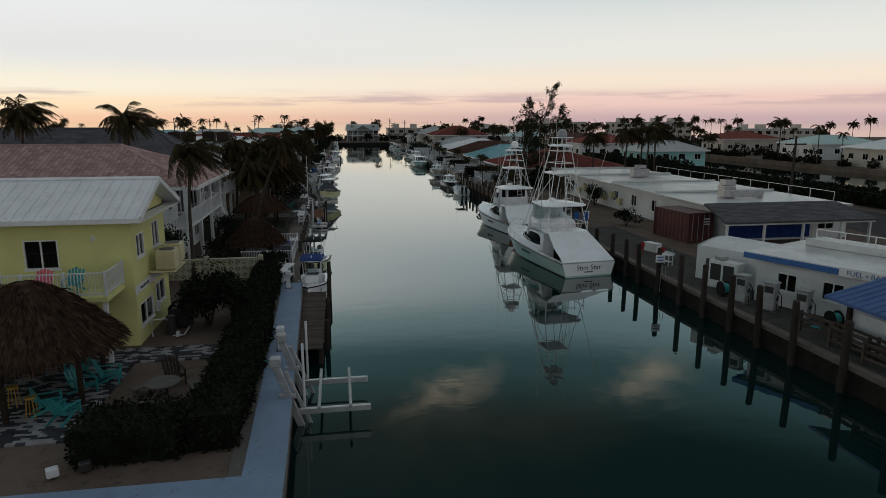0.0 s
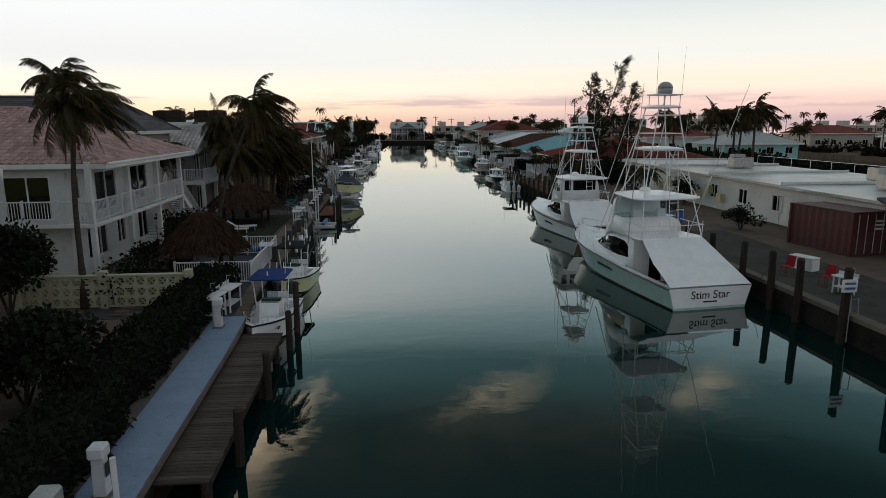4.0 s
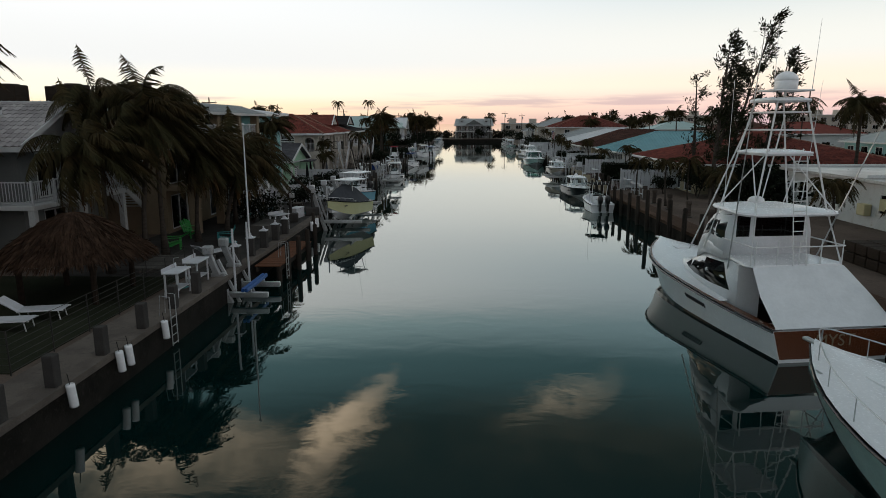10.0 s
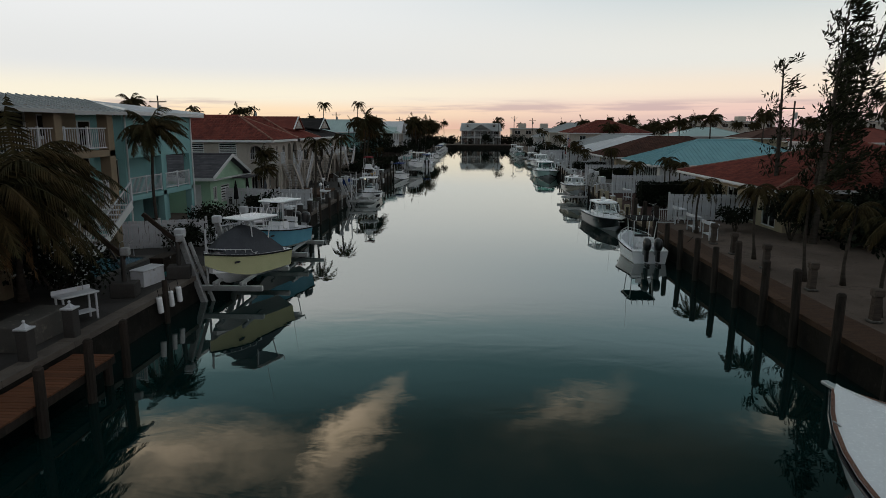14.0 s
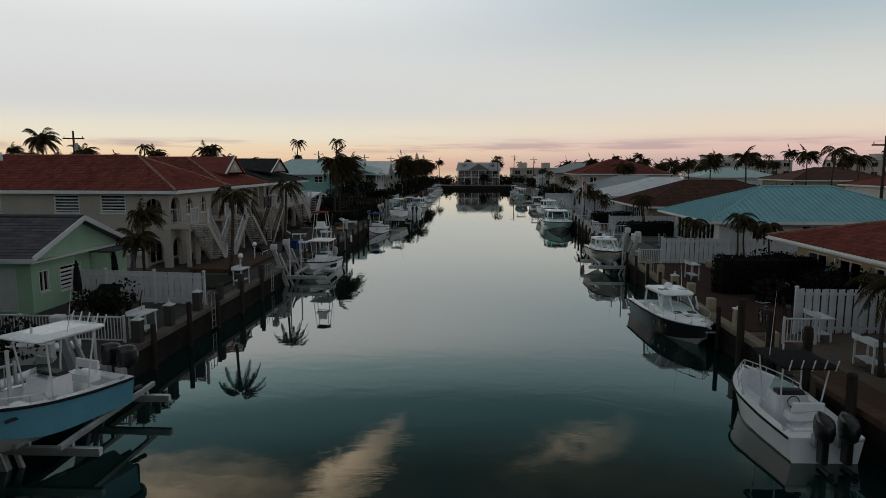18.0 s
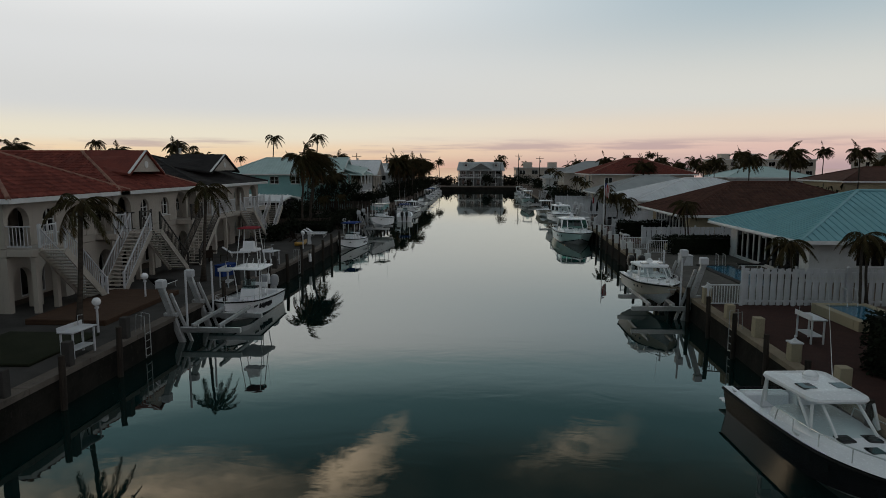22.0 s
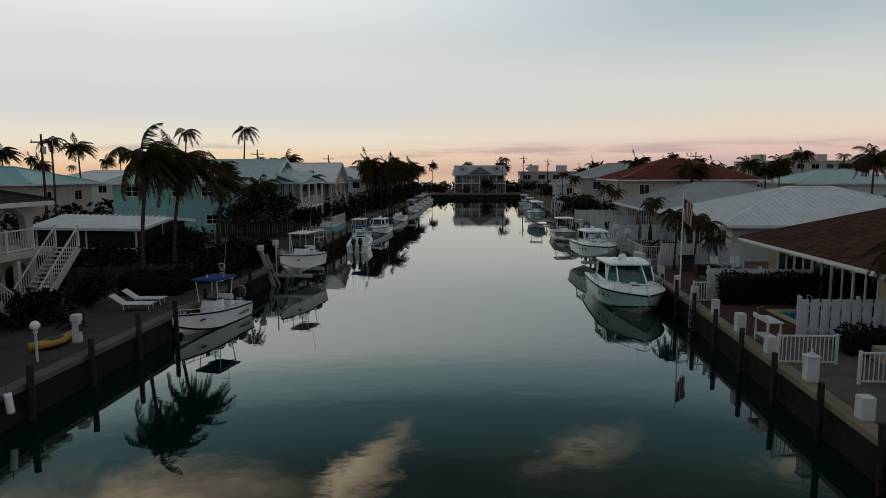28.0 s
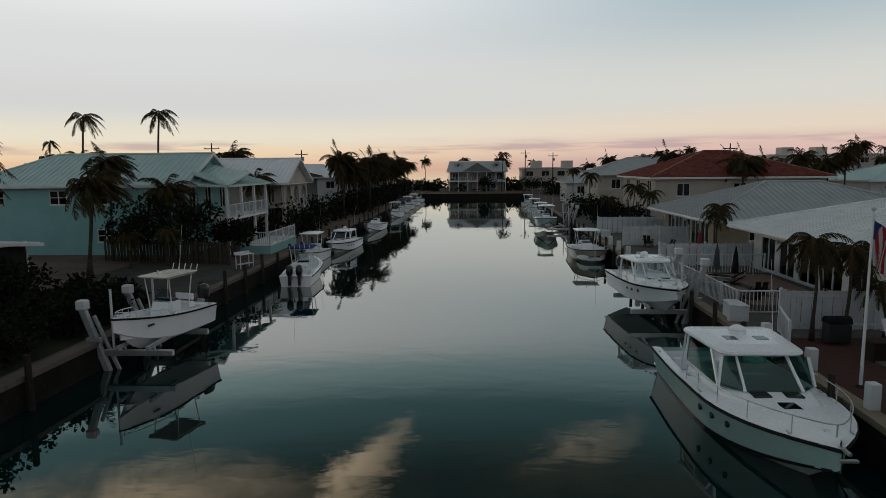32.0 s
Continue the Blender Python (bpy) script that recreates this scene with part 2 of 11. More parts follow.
M["plank_rust"] = surf("rust_brown_plank", (0.10, 0.058, 0.038), (0.07, 0.042, 0.03), 0.85, stretch=(1, 9, 9), bump=0.5, grain=12, rand=0.28)
M["plank_brown"] = surf("brown_composite_plank", (0.15, 0.065, 0.035), (0.12, 0.052, 0.03), 0.75, stretch=(1, 9, 9), bump=0.4, grain=12, rand=0.2)
M["fence_wood"] = surf("grey_wood_fence", (0.063, 0.0525, 0.0434), (0.042, 0.035, 0.0294), 0.9, stretch=(8, 8, 0.7), bump=0.5, grain=12, rand=0.3)
M["concrete"] = surf("concrete", (0.0651, 0.06076, 0.05828), (0.0434, 0.04092, 0.03906), 0.9, scale=0.8, bump=0.4, wear=(0.06, 0.055, 0.05))
M["concrete_pale"] = surf("pale_concrete", (0.1125, 0.105, 0.0975), (0.08625, 0.081, 0.075), 0.9, scale=0.8, bump=0.4, wear=(0.2, 0.18, 0.15))
M["cap_concrete"] = surf("worn_cap_concrete", (0.15, 0.128, 0.112), (0.105, 0.09, 0.08), 0.9, scale=0.8, bump=0.4, wear=(0.075, 0.065, 0.058))
# stained wall face; base colour lowered further to hold its shade
M["seawall"] = surf("stained_shaded_seawall", (0.022, 0.0195, 0.0165), (0.011, 0.010, 0.0085), 0.9, scale=1.2, bump=0.7, grain=12, wear=(0.035, 0.031, 0.027))
M["blue_deck"] = surf("blue_painted_concrete", (0.20, 0.27, 0.38), (0.17, 0.235, 0.33), 0.7, scale=0.7, wear=(0.13, 0.16, 0.21))
M["sand"] = surf("coral_sand", (0.135, 0.103, 0.086), (0.094, 0.072, 0.060), 0.95, scale=0.35, grain=22, bump=0.6, wear=(0.055, 0.045, 0.037))
M["cap_tan"] = surf("tan_cap_concrete", (0.25, 0.205, 0.15), (0.19, 0.155, 0.115), 0.9, scale=0.8, bump=0.4, wear=(0.14, 0.11, 0.08))
M["soil"] = surf("dark_lawn_soil", (0.027, 0.03, 0.018), (0.018, 0.0216, 0.012), 1.0, scale=0.5, grain=26, bump=0.8)
M["paver"] = surf("brick_paver", (0.13, 0.08775, 0.0715), (0.0975, 0.0715, 0.06175), 0.9, scale=3, bump=0.4, rand=0.35)
M["paver_red"] = surf("red_paver", (0.06, 0.0288, 0.024), (0.0464, 0.024, 0.0208), 0.9, scale=3, bump=0.4, rand=0.3)
M["paver_dark"] = surf("charcoal_paver", (0.045, 0.047, 0.055), (0.035, 0.036, 0.042), 0.9, scale=3, rand=0.3)
M["paver_white"] = surf("white_paver", (0.27, 0.27, 0.285), (0.225, 0.225, 0.2325), 0.9, scale=3, rand=0.2)
M["tile_pink"] = surf("pink_concrete_tile", (0.396, 0.27, 0.261), (0.306, 0.207, 0.198), 0.8, scale=1.0, bump=0.3, wear=(0.26, 0.20, 0.19), rand=0.22)
M["tile_white"] = surf("white_concrete_tile", (0.42, 0.40, 0.40), (0.33, 0.31, 0.31), 0.8, scale=1.0, bump=0.3, rand=0.2)
M["tile_red"] = surf("terracotta_tile", (0.185, 0.050, 0.038), (0.14, 0.040, 0.032), 0.75, scale=1.0, bump=0.3, wear=(0.22, 0.075, 0.055), rand=0.24)
M["tile_cap"] = surf("pale_cemented_tile", (0.30, 0.17, 0.13), (0.20, 0.10, 0.08), 0.85, scale=2.0, bump=0.4)
M["tile_brown"] = surf("brown_clay_tile", (0.092, 0.044, 0.0336), (0.068, 0.0336, 0.0264), 0.8, scale=1.0, bump=0.3, rand=0.25)
M["shingle_dark"] = surf("dark_shingle", (0.035, 0.032, 0.033), (0.026, 0.024, 0.025), 0.9, scale=2, bump=0.4, rand=0.2)
M["shingle_grey"] = surf("grey_shingle", (0.104, 0.1, 0.112), (0.08, 0.0776, 0.088), 0.9, scale=2, bump=0.4, rand=0.2)
M["metal_white"] = surf("white_metal_roof", (0.70, 0.72, 0.75), (0.62, 0.64, 0.67), 0.42, 0.1, scale=0.8, wear=(0.48, 0.48, 0.48), bump=0.04, mottle=0.06)
M["metal_aqua"] = surf("aqua_metal_roof", (0.19, 0.40, 0.45), (0.165, 0.355, 0.40), 0.4, 0.1, scale=0.8, bump=0.04, mottle=0.06)
M["metal_green"] = surf("pale_green_metal_roof", (0.42, 0.55, 0.545), (0.37, 0.49, 0.485), 0.4, 0.1, scale=0.8, bump=0.04, mottle=0.06)
M["metal_grey"] = surf("grey_metal_roof", (0.36, 0.38, 0.39), (0.31, 0.33, 0.34), 0.42, 0.1, scale=0.8, bump=0.04, mottle=0.06)
M["metal_blue"] = surf("blue_metal_roof", (0.06, 0.12, 0.30), (0.05, 0.10, 0.25), 0.4, 0.1, scale=0.8, bump=0.04, mottle=0.06)
M["roof_wet"] = surf("coated_flat_roof", (0.522, 0.522, 0.522), (0.324, 0.3195, 0.315), 0.32, scale=0.25, wear=(0.26, 0.25, 0.24), bump=0.06, grain=9)
M["thatch"] = surf("palm_thatch", (0.06, 0.036, 0.024), (0.036, 0.0216, 0.0152), 1.0, scale=3, bump=0.9, grain=30, rand=0.35)
M["bark"] = surf("palm_bark", (0.072, 0.06, 0.051), (0.042, 0.0348, 0.0288), 0.95, stretch=(1, 1, 5), bump=0.8, grain=10)
M["frond"] = surf("palm_frond", (0.030, 0.029, 0.012), (0.050, 0.034, 0.014), 0.85, scale=0.8, bump=0.1, rand=0.4, spec=0.15)
M["frond_dry"] = surf("dry_frond", (0.11, 0.062, 0.026), (0.07, 0.04, 0.02), 0.85, scale=0.8, bump=0.1, rand=0.4, spec=0.15)
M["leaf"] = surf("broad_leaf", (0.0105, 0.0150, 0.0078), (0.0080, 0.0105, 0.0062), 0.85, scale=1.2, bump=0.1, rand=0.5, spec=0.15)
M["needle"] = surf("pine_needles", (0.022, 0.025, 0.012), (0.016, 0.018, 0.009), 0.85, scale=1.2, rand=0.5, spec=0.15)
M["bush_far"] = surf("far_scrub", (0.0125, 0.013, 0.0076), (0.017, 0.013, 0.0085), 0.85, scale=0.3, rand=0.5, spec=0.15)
M["rust_red"] = surf("red_container_paint", (0.075, 0.012, 0.014), (0.055, 0.010, 0.011), 0.55, scale=1.2, wear=(0.08, 0.03, 0.02))
M["dark"] = surf("dark_interior", (0.02, 0.02, 0.022), (0.014, 0.014, 0.016), 0.9)
M["rubber"] = surf("black_rubber", (0.015, 0.015, 0.015), None, 0.7)
M["plastic_teal"] = surf("teal_plastic", (0.03, 0.26, 0.27), (0.025, 0.22, 0.23), 0.5, bump=0.05, mottle=0.06)
M["plastic_pink"] = surf("pink_plastic", (0.62, 0.08, 0.16), (0.54, 0.07, 0.14), 0.5, bump=0.05, mottle=0.06)
M["plastic_blue"] = surf("blue_plastic", (0.02, 0.10, 0.34), (0.018, 0.085, 0.29), 0.45, bump=0.05)
M["plastic_yellow"] = surf("yellow_plastic", (0.40, 0.23, 0.03), (0.34, 0.19, 0.03), 0.45, bump=0.05)
M["plastic_green"] = surf("green_plastic", (0.04, 0.34, 0.07), None, 0.45, bump=0.05)
M["plastic_black"] = surf("black_plastic", (0.02, 0.02, 0.022), None, 0.5, bump=0.05)
M["ac_beige"] = surf("beige_enamel", (0.55, 0.50, 0.30), (0.48, 0.43, 0.26), 0.45, bump=0.05)
M["wood_dark"] = surf("dark_stained_wood", (0.035, 0.0245, 0.0182), (0.0245, 0.0175, 0.0133), 0.7, stretch=(1, 1, 6), bump=0.3)
M["pool_water"] = surf("pool_water", (0.03, 0.16, 0.26), (0.026, 0.14, 0.23), 0.08, bump=0.03, grain=4)
M["asphalt"] = surf("asphalt", (0.055, 0.053, 0.055), (0.042, 0.040, 0.042), 0.9, scale=0.4, bump=0.5)
M["sign_white"] = surf("white_sign_paint", (0.70, 0.70, 0.70), None, 0.5, bump=0.03, mottle=0.06)
M["sign_green"] = surf("green_sign_paint", (0.03, 0.26, 0.11), None, 0.5, bump=0.03, mottle=0.06)
M["sign_blue"] = surf("blue_sign_paint", (0.03, 0.12, 0.34), None, 0.5, bump=0.03, mottle=0.06)
M["ink"] = surf("black_ink", (0.02, 0.02, 0.025), None, 0.6, bump=0.0)
M["flag_red"] = surf("red_flag_cloth", (0.30, 0.025, 0.03), None, 0.85)
M["flag_white"] = surf("white_flag_cloth", (0.46, 0.44, 0.43), None, 0.85)
M["flag_blue"] = surf("blue_flag_cloth", (0.03, 0.045, 0.17), None, 0.85)
M["mesh_grey"] = surf("grey_screen_mesh", (0.03, 0.03, 0.032), None, 0.9)


def glass(name, tint, gloss=0.04):
    """Thin pane: tinted see-through film under a mirror-like coat."""
    m = bpy.data.materials.new(name)
    m.use_nodes = True
    t = m.node_tree
    out = t.nodes["Material Output"]
    t.nodes.remove(t.nodes["Principled BSDF"])
    see = shade(t, "ShaderNodeBsdfTransparent", Color=(*tint, 1))
    mirror = shade(t, "ShaderNodeBsdfGlossy", Color=(0.9, 0.92, 0.93, 1), Roughness=gloss)
    facing = shade(t, "ShaderNodeLayerWeight", Blend=0.5).outputs["Facing"]
    fres = calc(t, "MULTIPLY_ADD", calc(t, "POWER", facing, 5.0), 0.94, 0.05)
    mix = t.nodes.new("ShaderNodeMixShader")
    t.links.new(fres, mix.inputs[0])
    t.links.new(see.outputs[0], mix.inputs[1])
    t.links.new(mirror.outputs[0], mix.inputs[2])
    t.links.new(mix.outputs[0], out.inputs[0])
    return m


M["glass"] = glass("window_glass", (0.35, 0.38, 0.38))
M["glass_dark"] = glass("smoked_glass", (0.03, 0.035, 0.04))
M["glass_green"] = glass("green_tinted_glass", (0.06, 0.20, 0.17))
M["glass_clear"] = glass("clear_glass", (0.75, 0.82, 0.82))


def lamp_glass():
    m = bpy.data.materials.new("lit_globe")
    m.use_nodes = True
    b = m.node_tree.nodes["Principled BSDF"]
    b.inputs["Base Color"].default_value = (0.7, 0.7, 0.66, 1)
    b.inputs["Emission Color"].default_value = (1.0, 0.86, 0.62, 1)
    b.inputs["Emission Strength"].default_value = 1.0
    return m


M["lit"] = lamp_glass()


def sea():
    """Calm murky canal: dark green body under a rippled mirror that strengthens towards grazing view."""
    m = bpy.data.materials.new("canal_water")
    m.use_nodes = True
    t = m.node_tree
    out = t.nodes["Material Output"]
    t.nodes.remove(t.nodes["Principled BSDF"])
    co = t.nodes.new("ShaderNodeTexCoord").outputs["Object"]
    murk = shade(t, "ShaderNodeTexNoise", Scale=0.035, Detail=3.0)
    t.links.new(co, murk.inputs["Vector"])
    deep = t.nodes.new("ShaderNodeBsdfDiffuse")
    t.links.new(blend(t, murk.outputs[0], (0.001, 0.0105, 0.0102), (0.0013, 0.0150, 0.0145)), deep.inputs["Color"])
    mirror = shade(t, "ShaderNodeBsdfGlossy", Color=(0.96, 0.98, 0.945, 1), Roughness=0.004)
    mp = t.nodes.new("ShaderNodeMapping")
    mp.inputs["Scale"].default_value = (0.9, 1.5, 1)
    mp.inputs["Rotation"].default_value = (0, 0, radians(20))
    t.links.new(co, mp.inputs[0])
    swell = shade(t, "ShaderNodeTexNoise", Scale=0.55, Detail=3.0, Roughness=0.5, Distortion=0.6)
    rip = shade(t, "ShaderNodeTexNoise", Scale=2.8, Detail=3.0, Roughness=0.55)
    gust = shade(t, "ShaderNodeTexNoise", Scale=0.09, Detail=2.0)
    for n in (swell, rip, gust):
        t.links.new(mp.outputs[0], n.inputs["Vector"])
    h = calc(t, "ADD", swell.outputs[0], calc(t, "MULTIPLY", calc(t, "MULTIPLY", rip.outputs[0], 0.16), ramp(t, gust.outputs[0], [(0.36, (0.15, 0.15, 0.15)), (0.62, (1, 1, 1))])))
    bp = shade(t, "ShaderNodeBump", Strength=0.06, Distance=0.06)
    t.links.new(h, bp.inputs["Height"])
    t.links.new(bp.outputs[0], mirror.inputs["Normal"])
    lw = shade(t, "ShaderNodeLayerWeight", Blend=0.5)
    t.links.new(bp.outputs[0], lw.inputs["Normal"])
    fac = calc(t, "MULTIPLY_ADD", calc(t, "POWER", lw.outputs["Facing"], 3.75), 0.97, 0.02)
    mix = t.nodes.new("ShaderNodeMixShader")
    t.links.new(fac, mix.inputs[0])
    t.links.new(deep.outputs[0], mix.inputs[1])
    t.links.new(mirror.outputs[0], mix.inputs[2])
    t.links.new(mix.outputs[0], out.inputs[0])
    return m


M["water"] = sea()


# ---- geometry ----
class Geo:
    """Vertices and faces collected for one mesh."""

    def __init__(self):
        self.v, self.f = [], []

    def add(self, vs, fs):
        o = len(self.v)
        self.v += [tuple(p) for p in vs]
        self.f += [[i + o for i in q] for q in fs]
        return self

    def convex(self, vs, fs):
        c = sum((Vector(p) for p in vs), Vector()) / len(vs)
        out = []
        for q in fs:
            p = [Vector(vs[i]) for i in q]
            n = (p[1] - p[0]).cross(p[2] - p[0])
            out.append(q if n.dot(sum(p, Vector()) / len(p) - c) >= 0 else q[::-1])
        return self.add(vs, out)

    def box(self, x0, x1, y0, y1, z0, z1, b=0.0):
        lo, hi = (min(x0, x1), min(y0, y1), min(z0, z1)), (max(x0, x1), max(y0, y1), max(z0, z1))
        if b <= 0:
            vs = [((lo, hi)[i & 1][0], (lo, hi)[i >> 1 & 1][1], (lo, hi)[i >> 2][2]) for i in range(8)]
            return self.add(vs, [(0, 2, 3, 1), (4, 5, 7, 6), (0, 1, 5, 4), (2, 6, 7, 3), (0, 4, 6, 2), (1, 3, 7, 5)])
        b = min([b] + [(h - l) * 0.45 for l, h in zip(lo, hi)])
        vs, fs = [], []
        for c in range(8):
            s = (c & 1, c >> 1 & 1, c >> 2)
            for a in range(3):
                vs.append(tuple((hi if s[k] else lo)[k] + (0 if k == a else (-b if s[k] else b)) for k in range(3)))
        for a in range(3):
            o = [k for k in range(3) if k != a]
            for s in (0, 1):
                ids = [sum((s << a, p << o[0], q << o[1])) for p, q in ((0, 0), (1, 0), (1, 1), (0, 1))]
                fs.append([3 * i + a for i in ids])
            for p in (0, 1):
                for q in (0, 1):
                    c0 = (p << o[0]) + (q << o[1])
                    c1 = c0 + (1 << a)
                    fs.append([3 * c0 + o[0], 3 * c1 + o[0], 3 * c1 + o[1], 3 * c0 + o[1]])
        fs += [[3 * c, 3 * c + 1, 3 * c + 2] for c in range(8)]
        return self.convex(vs, fs)

    def bar(self, p0, p1, w, h, b=0.0):
        """A square bar from p0 to p1, w wide and h high."""
        p0, p1 = Vector(p0), Vector(p1)
        d = p1 - p0
        g = Geo().box(-w / 2, w / 2, 0, d.length, -h / 2, h / 2, b)
        y = d.normalized()
        x = y.cross(Vector((0, 0, 1)))
        x = x.normalized() if x.length > 1e-4 else Vector((1, 0, 0))
        z = x.cross(y)
        return self.add([p0 + x * a + y * c + z * e for a, c, e in g.v], g.f)

    def tube(self, pts, r, n=6, r1=None, cap=True):
        pts = [Vector(p) for p in pts]
        r1 = r if r1 is None else r1
        rings = []
        ref = Vector((0.03, 0.02, 1))
        for i, p in enumerate(pts):
            d = (pts[min(i + 1, len(pts) - 1)] - pts[max(i - 1, 0)]).normalized()
            x = d.cross(ref if abs(d.normalized().z) < 0.95 else Vector((1, 0, 0.02))).normalized()
            y = d.cross(x)
            rr = r + (r1 - r) * i / max(1, len(pts) - 1)
            rings.append([p + (x * math.cos(a) + y * math.sin(a)) * rr for a in (2 * math.pi * k / n for k in range(n))])
        return self.loft(rings, cap=cap)

    def loft(self, rings, closed=True, cap=True):
        n = len(rings[0])
        vs = [p for ring in rings for p in ring]
        fs = []
        for i in range(len(rings) - 1):
            for k in range(n if closed else n - 1):
                a, b = i * n + k, i * n + (k + 1) % n
                fs.append((a, b, b + n, a + n))
        if cap and closed:
            fs += [tuple(range(n))[::-1], tuple(range((len(rings) - 1) * n, len(rings) * n))]
        return self.add(vs, fs)

    def prism(self, pts, h0, h1, axis=2):
        """A flat outline drawn in the two other axes, pushed from h0 to h1 along an axis."""
        def at(p, h):
            q = list(p)
            q.insert(axis, h)
            return q
        n = len(pts)
        return self.add([at(p, h0) for p in pts] + [at(p, h1) for p in pts],
                        [tuple(range(n))[::-1], tuple(range(n, 2 * n))] + [(k, (k + 1) % n, n + (k + 1) % n, n + k) for k in range(n)])

    def ball(self, c, r, n=10, m=6, sq=(1, 1, 1), z0=-1.0):
        rings = []
        for j in range(m + 1):
            a = math.asin(z0) + (math.pi / 2 - math.asin(z0)) * j / m
            rr = max(math.cos(a), 0.02)
            rings.append([(c[0] + r * sq[0] * rr * math.cos(2 * math.pi * k / n), c[1] + r * sq[1] * rr * math.sin(2 * math.pi * k / n), c[2] + r * sq[2] * math.sin(a)) for k in range(n)])
        return self.loft(rings)

    def move(self, m):
        self.v = [tuple(m @ Vector(p)) for p in self.v]
        return self

    def join_mesh(self, me, m):
        return self.add([m @ v.co for v in me.vertices], [list(p.vertices) for p in me.polygons])

    def join(self, g, m=None):
        return self.add([m @ Vector(p) for p in g.v] if m else g.v, g.f)


def weld(g):
    """Joins vertices that lie in one place."""
    seen, to, vs = {}, [], []
    for v in g.v:
        key = tuple(round(c, 3) for c in v)
        if key not in seen:
            seen[key] = len(vs)
            vs.append(v)
        to.append(seen[key])
    g.v, g.f = vs, [[to[i] for i in f] for f in g.f]
    return g


def mesh_of(name, g, mat, smooth=False):
    me = bpy.data.meshes.new(name)
    me.from_pydata(g.v, [], g.f)
    me.materials.append(mat)
    if smooth:
        me.polygons.foreach_set("use_smooth", [True] * len(me.polygons))
    me.update()
    return me


def part(name, g, mat, parent=None, label="", smooth=False):
    """One mesh object under a thing or a part."""
    ob = new(name, g if isinstance(g, bpy.types.Mesh) else mesh_of(name, g, mat, smooth))
    ob.parent = parent
    if label:
        ob["label"] = label
    return ob


def put(name, me, parent, m):
    """One more object on a shared mesh."""
    ob = new(name, me)
    ob.parent = parent
    ob.matrix_basis = m
    return ob


def thing(name, m, label, category, group="", kind=""):
    ob = new(name)
    ob.empty_display_size = 0.2
    ob.matrix_basis = m
    return tagged(ob, label, category, group, kind)


GR = 1.1  # height of the land over the water


# ---- large structure ----
def line_x(rows, y):
    return float(np.interp(y, [r[0] for r in rows], [r[1] for r in rows]))


LEFT_BANK = [(-40, -3.2), (19, -3.3), (41, -3.9), (46, -4.4), (110, -4.6), (125, -4.5), (137, -3.9), (300, -3.4)]
RIGHT_BANK = [(-40, 19.2), (40, 19.2), (60, 19.35), (70, 19.0), (80, 18.45), (110, 18.5), (125, 19.1), (137, 19.55), (160, 20.7), (220, 21.7), (300, 22.6)]


def xl(y):
    return line_x(LEFT_BANK, y)


def xr(y):
    return line_x(RIGHT_BANK, y)


def build_ground():
    g = Geo()
    g.add([(-4500, -1500, 0), (4500, -1500, 0), (4500, 4900, 0), (-4500, 4900, 0)], [(0, 1, 2, 3)])
    tagged(part("water", g, M["water"]), "calm dark teal canal water running out to the open sea", "water", kind="structure")
    ys = [-60, 10, 19, 30, 40, 41, 46, 60, 70, 80, 100, 110, 125, 137, 160, 190, 220, 260, 300]
    g = Geo()
    g.prism([(-420, -60)] + [(xl(y) - 0.25, y) for y in ys] + [(-420, 300)], -1.0, GR)
    g.prism([(-420, 300), (420, 300), (420, 352), (-420, 352)], -1.0, GR - 0.004)
    g.prism([(xr(y) + 0.25, y) for y in ys] + [(64, 300), (64, -60)], -1.0, GR - 0.002)
    g.prism([(64, -60), (64, 62), (420, 62), (420, -60)][::-1], -1.0, GR - 0.005)
    g.prism([(108, 62), (108, 300), (420, 300), (420, 62)][::-1], -1.0, GR - 0.006)
    tagged(part("ground", g, M["sand"]), "sandy coral ground along both banks", "ground", kind="structure")


build_ground()


def build_seawall(name, bank, side, y0, y1, cap_mat):
    """Sheet wall with capping stones; side -1: land at lower x."""
    root = thing(name, pose(0, y0, 0), "stained concrete seawall with a shade-darkened face and a flat cap", "seawall", kind="structure")
    joints = [y0]
    while joints[-1] < y1 - 3:
        joints.append(joints[-1] + (3.0 if joints[-1] < 160 else 6.0))
    for a, b in zip(joints, joints[1:]):
        xa, xb = bank(a), bank(b)
        out, inn = 0.02, side * 0.50
        g = Geo()
        j = 0.012
        ring = [(xa + out, a - y0 + j), (xb + out, b - y0 - j), (xb + inn, b - y0 - j), (xa + inn, a - y0 + j)]
        g.prism(ring if side > 0 else ring[::-1], GR - 0.14, GR + 0.045)
        part("cap_stone", g, cap_mat, root)
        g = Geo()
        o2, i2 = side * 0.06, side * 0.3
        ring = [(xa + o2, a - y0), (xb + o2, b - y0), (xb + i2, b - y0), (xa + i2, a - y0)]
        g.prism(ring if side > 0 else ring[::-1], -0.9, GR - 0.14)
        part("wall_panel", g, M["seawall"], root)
    return root


build_seawall("seawall_left", xl, -1, -20, 298, M["cap_concrete"])
build_seawall("seawall_right_near", xr, 1, -20, 61, M["cap_concrete"])
build_seawall("seawall_right_lot", xr, 1, 61, 103, M["plank_rust"])
build_seawall("seawall_right_far", xr, 1, 103, 298, M["cap_tan"])
g = Geo()
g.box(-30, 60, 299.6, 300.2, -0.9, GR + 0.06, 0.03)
tagged(part("seawall_end", g, M["seawall"]), "dark rubble seawall closing the canal end", "seawall", kind="structure")


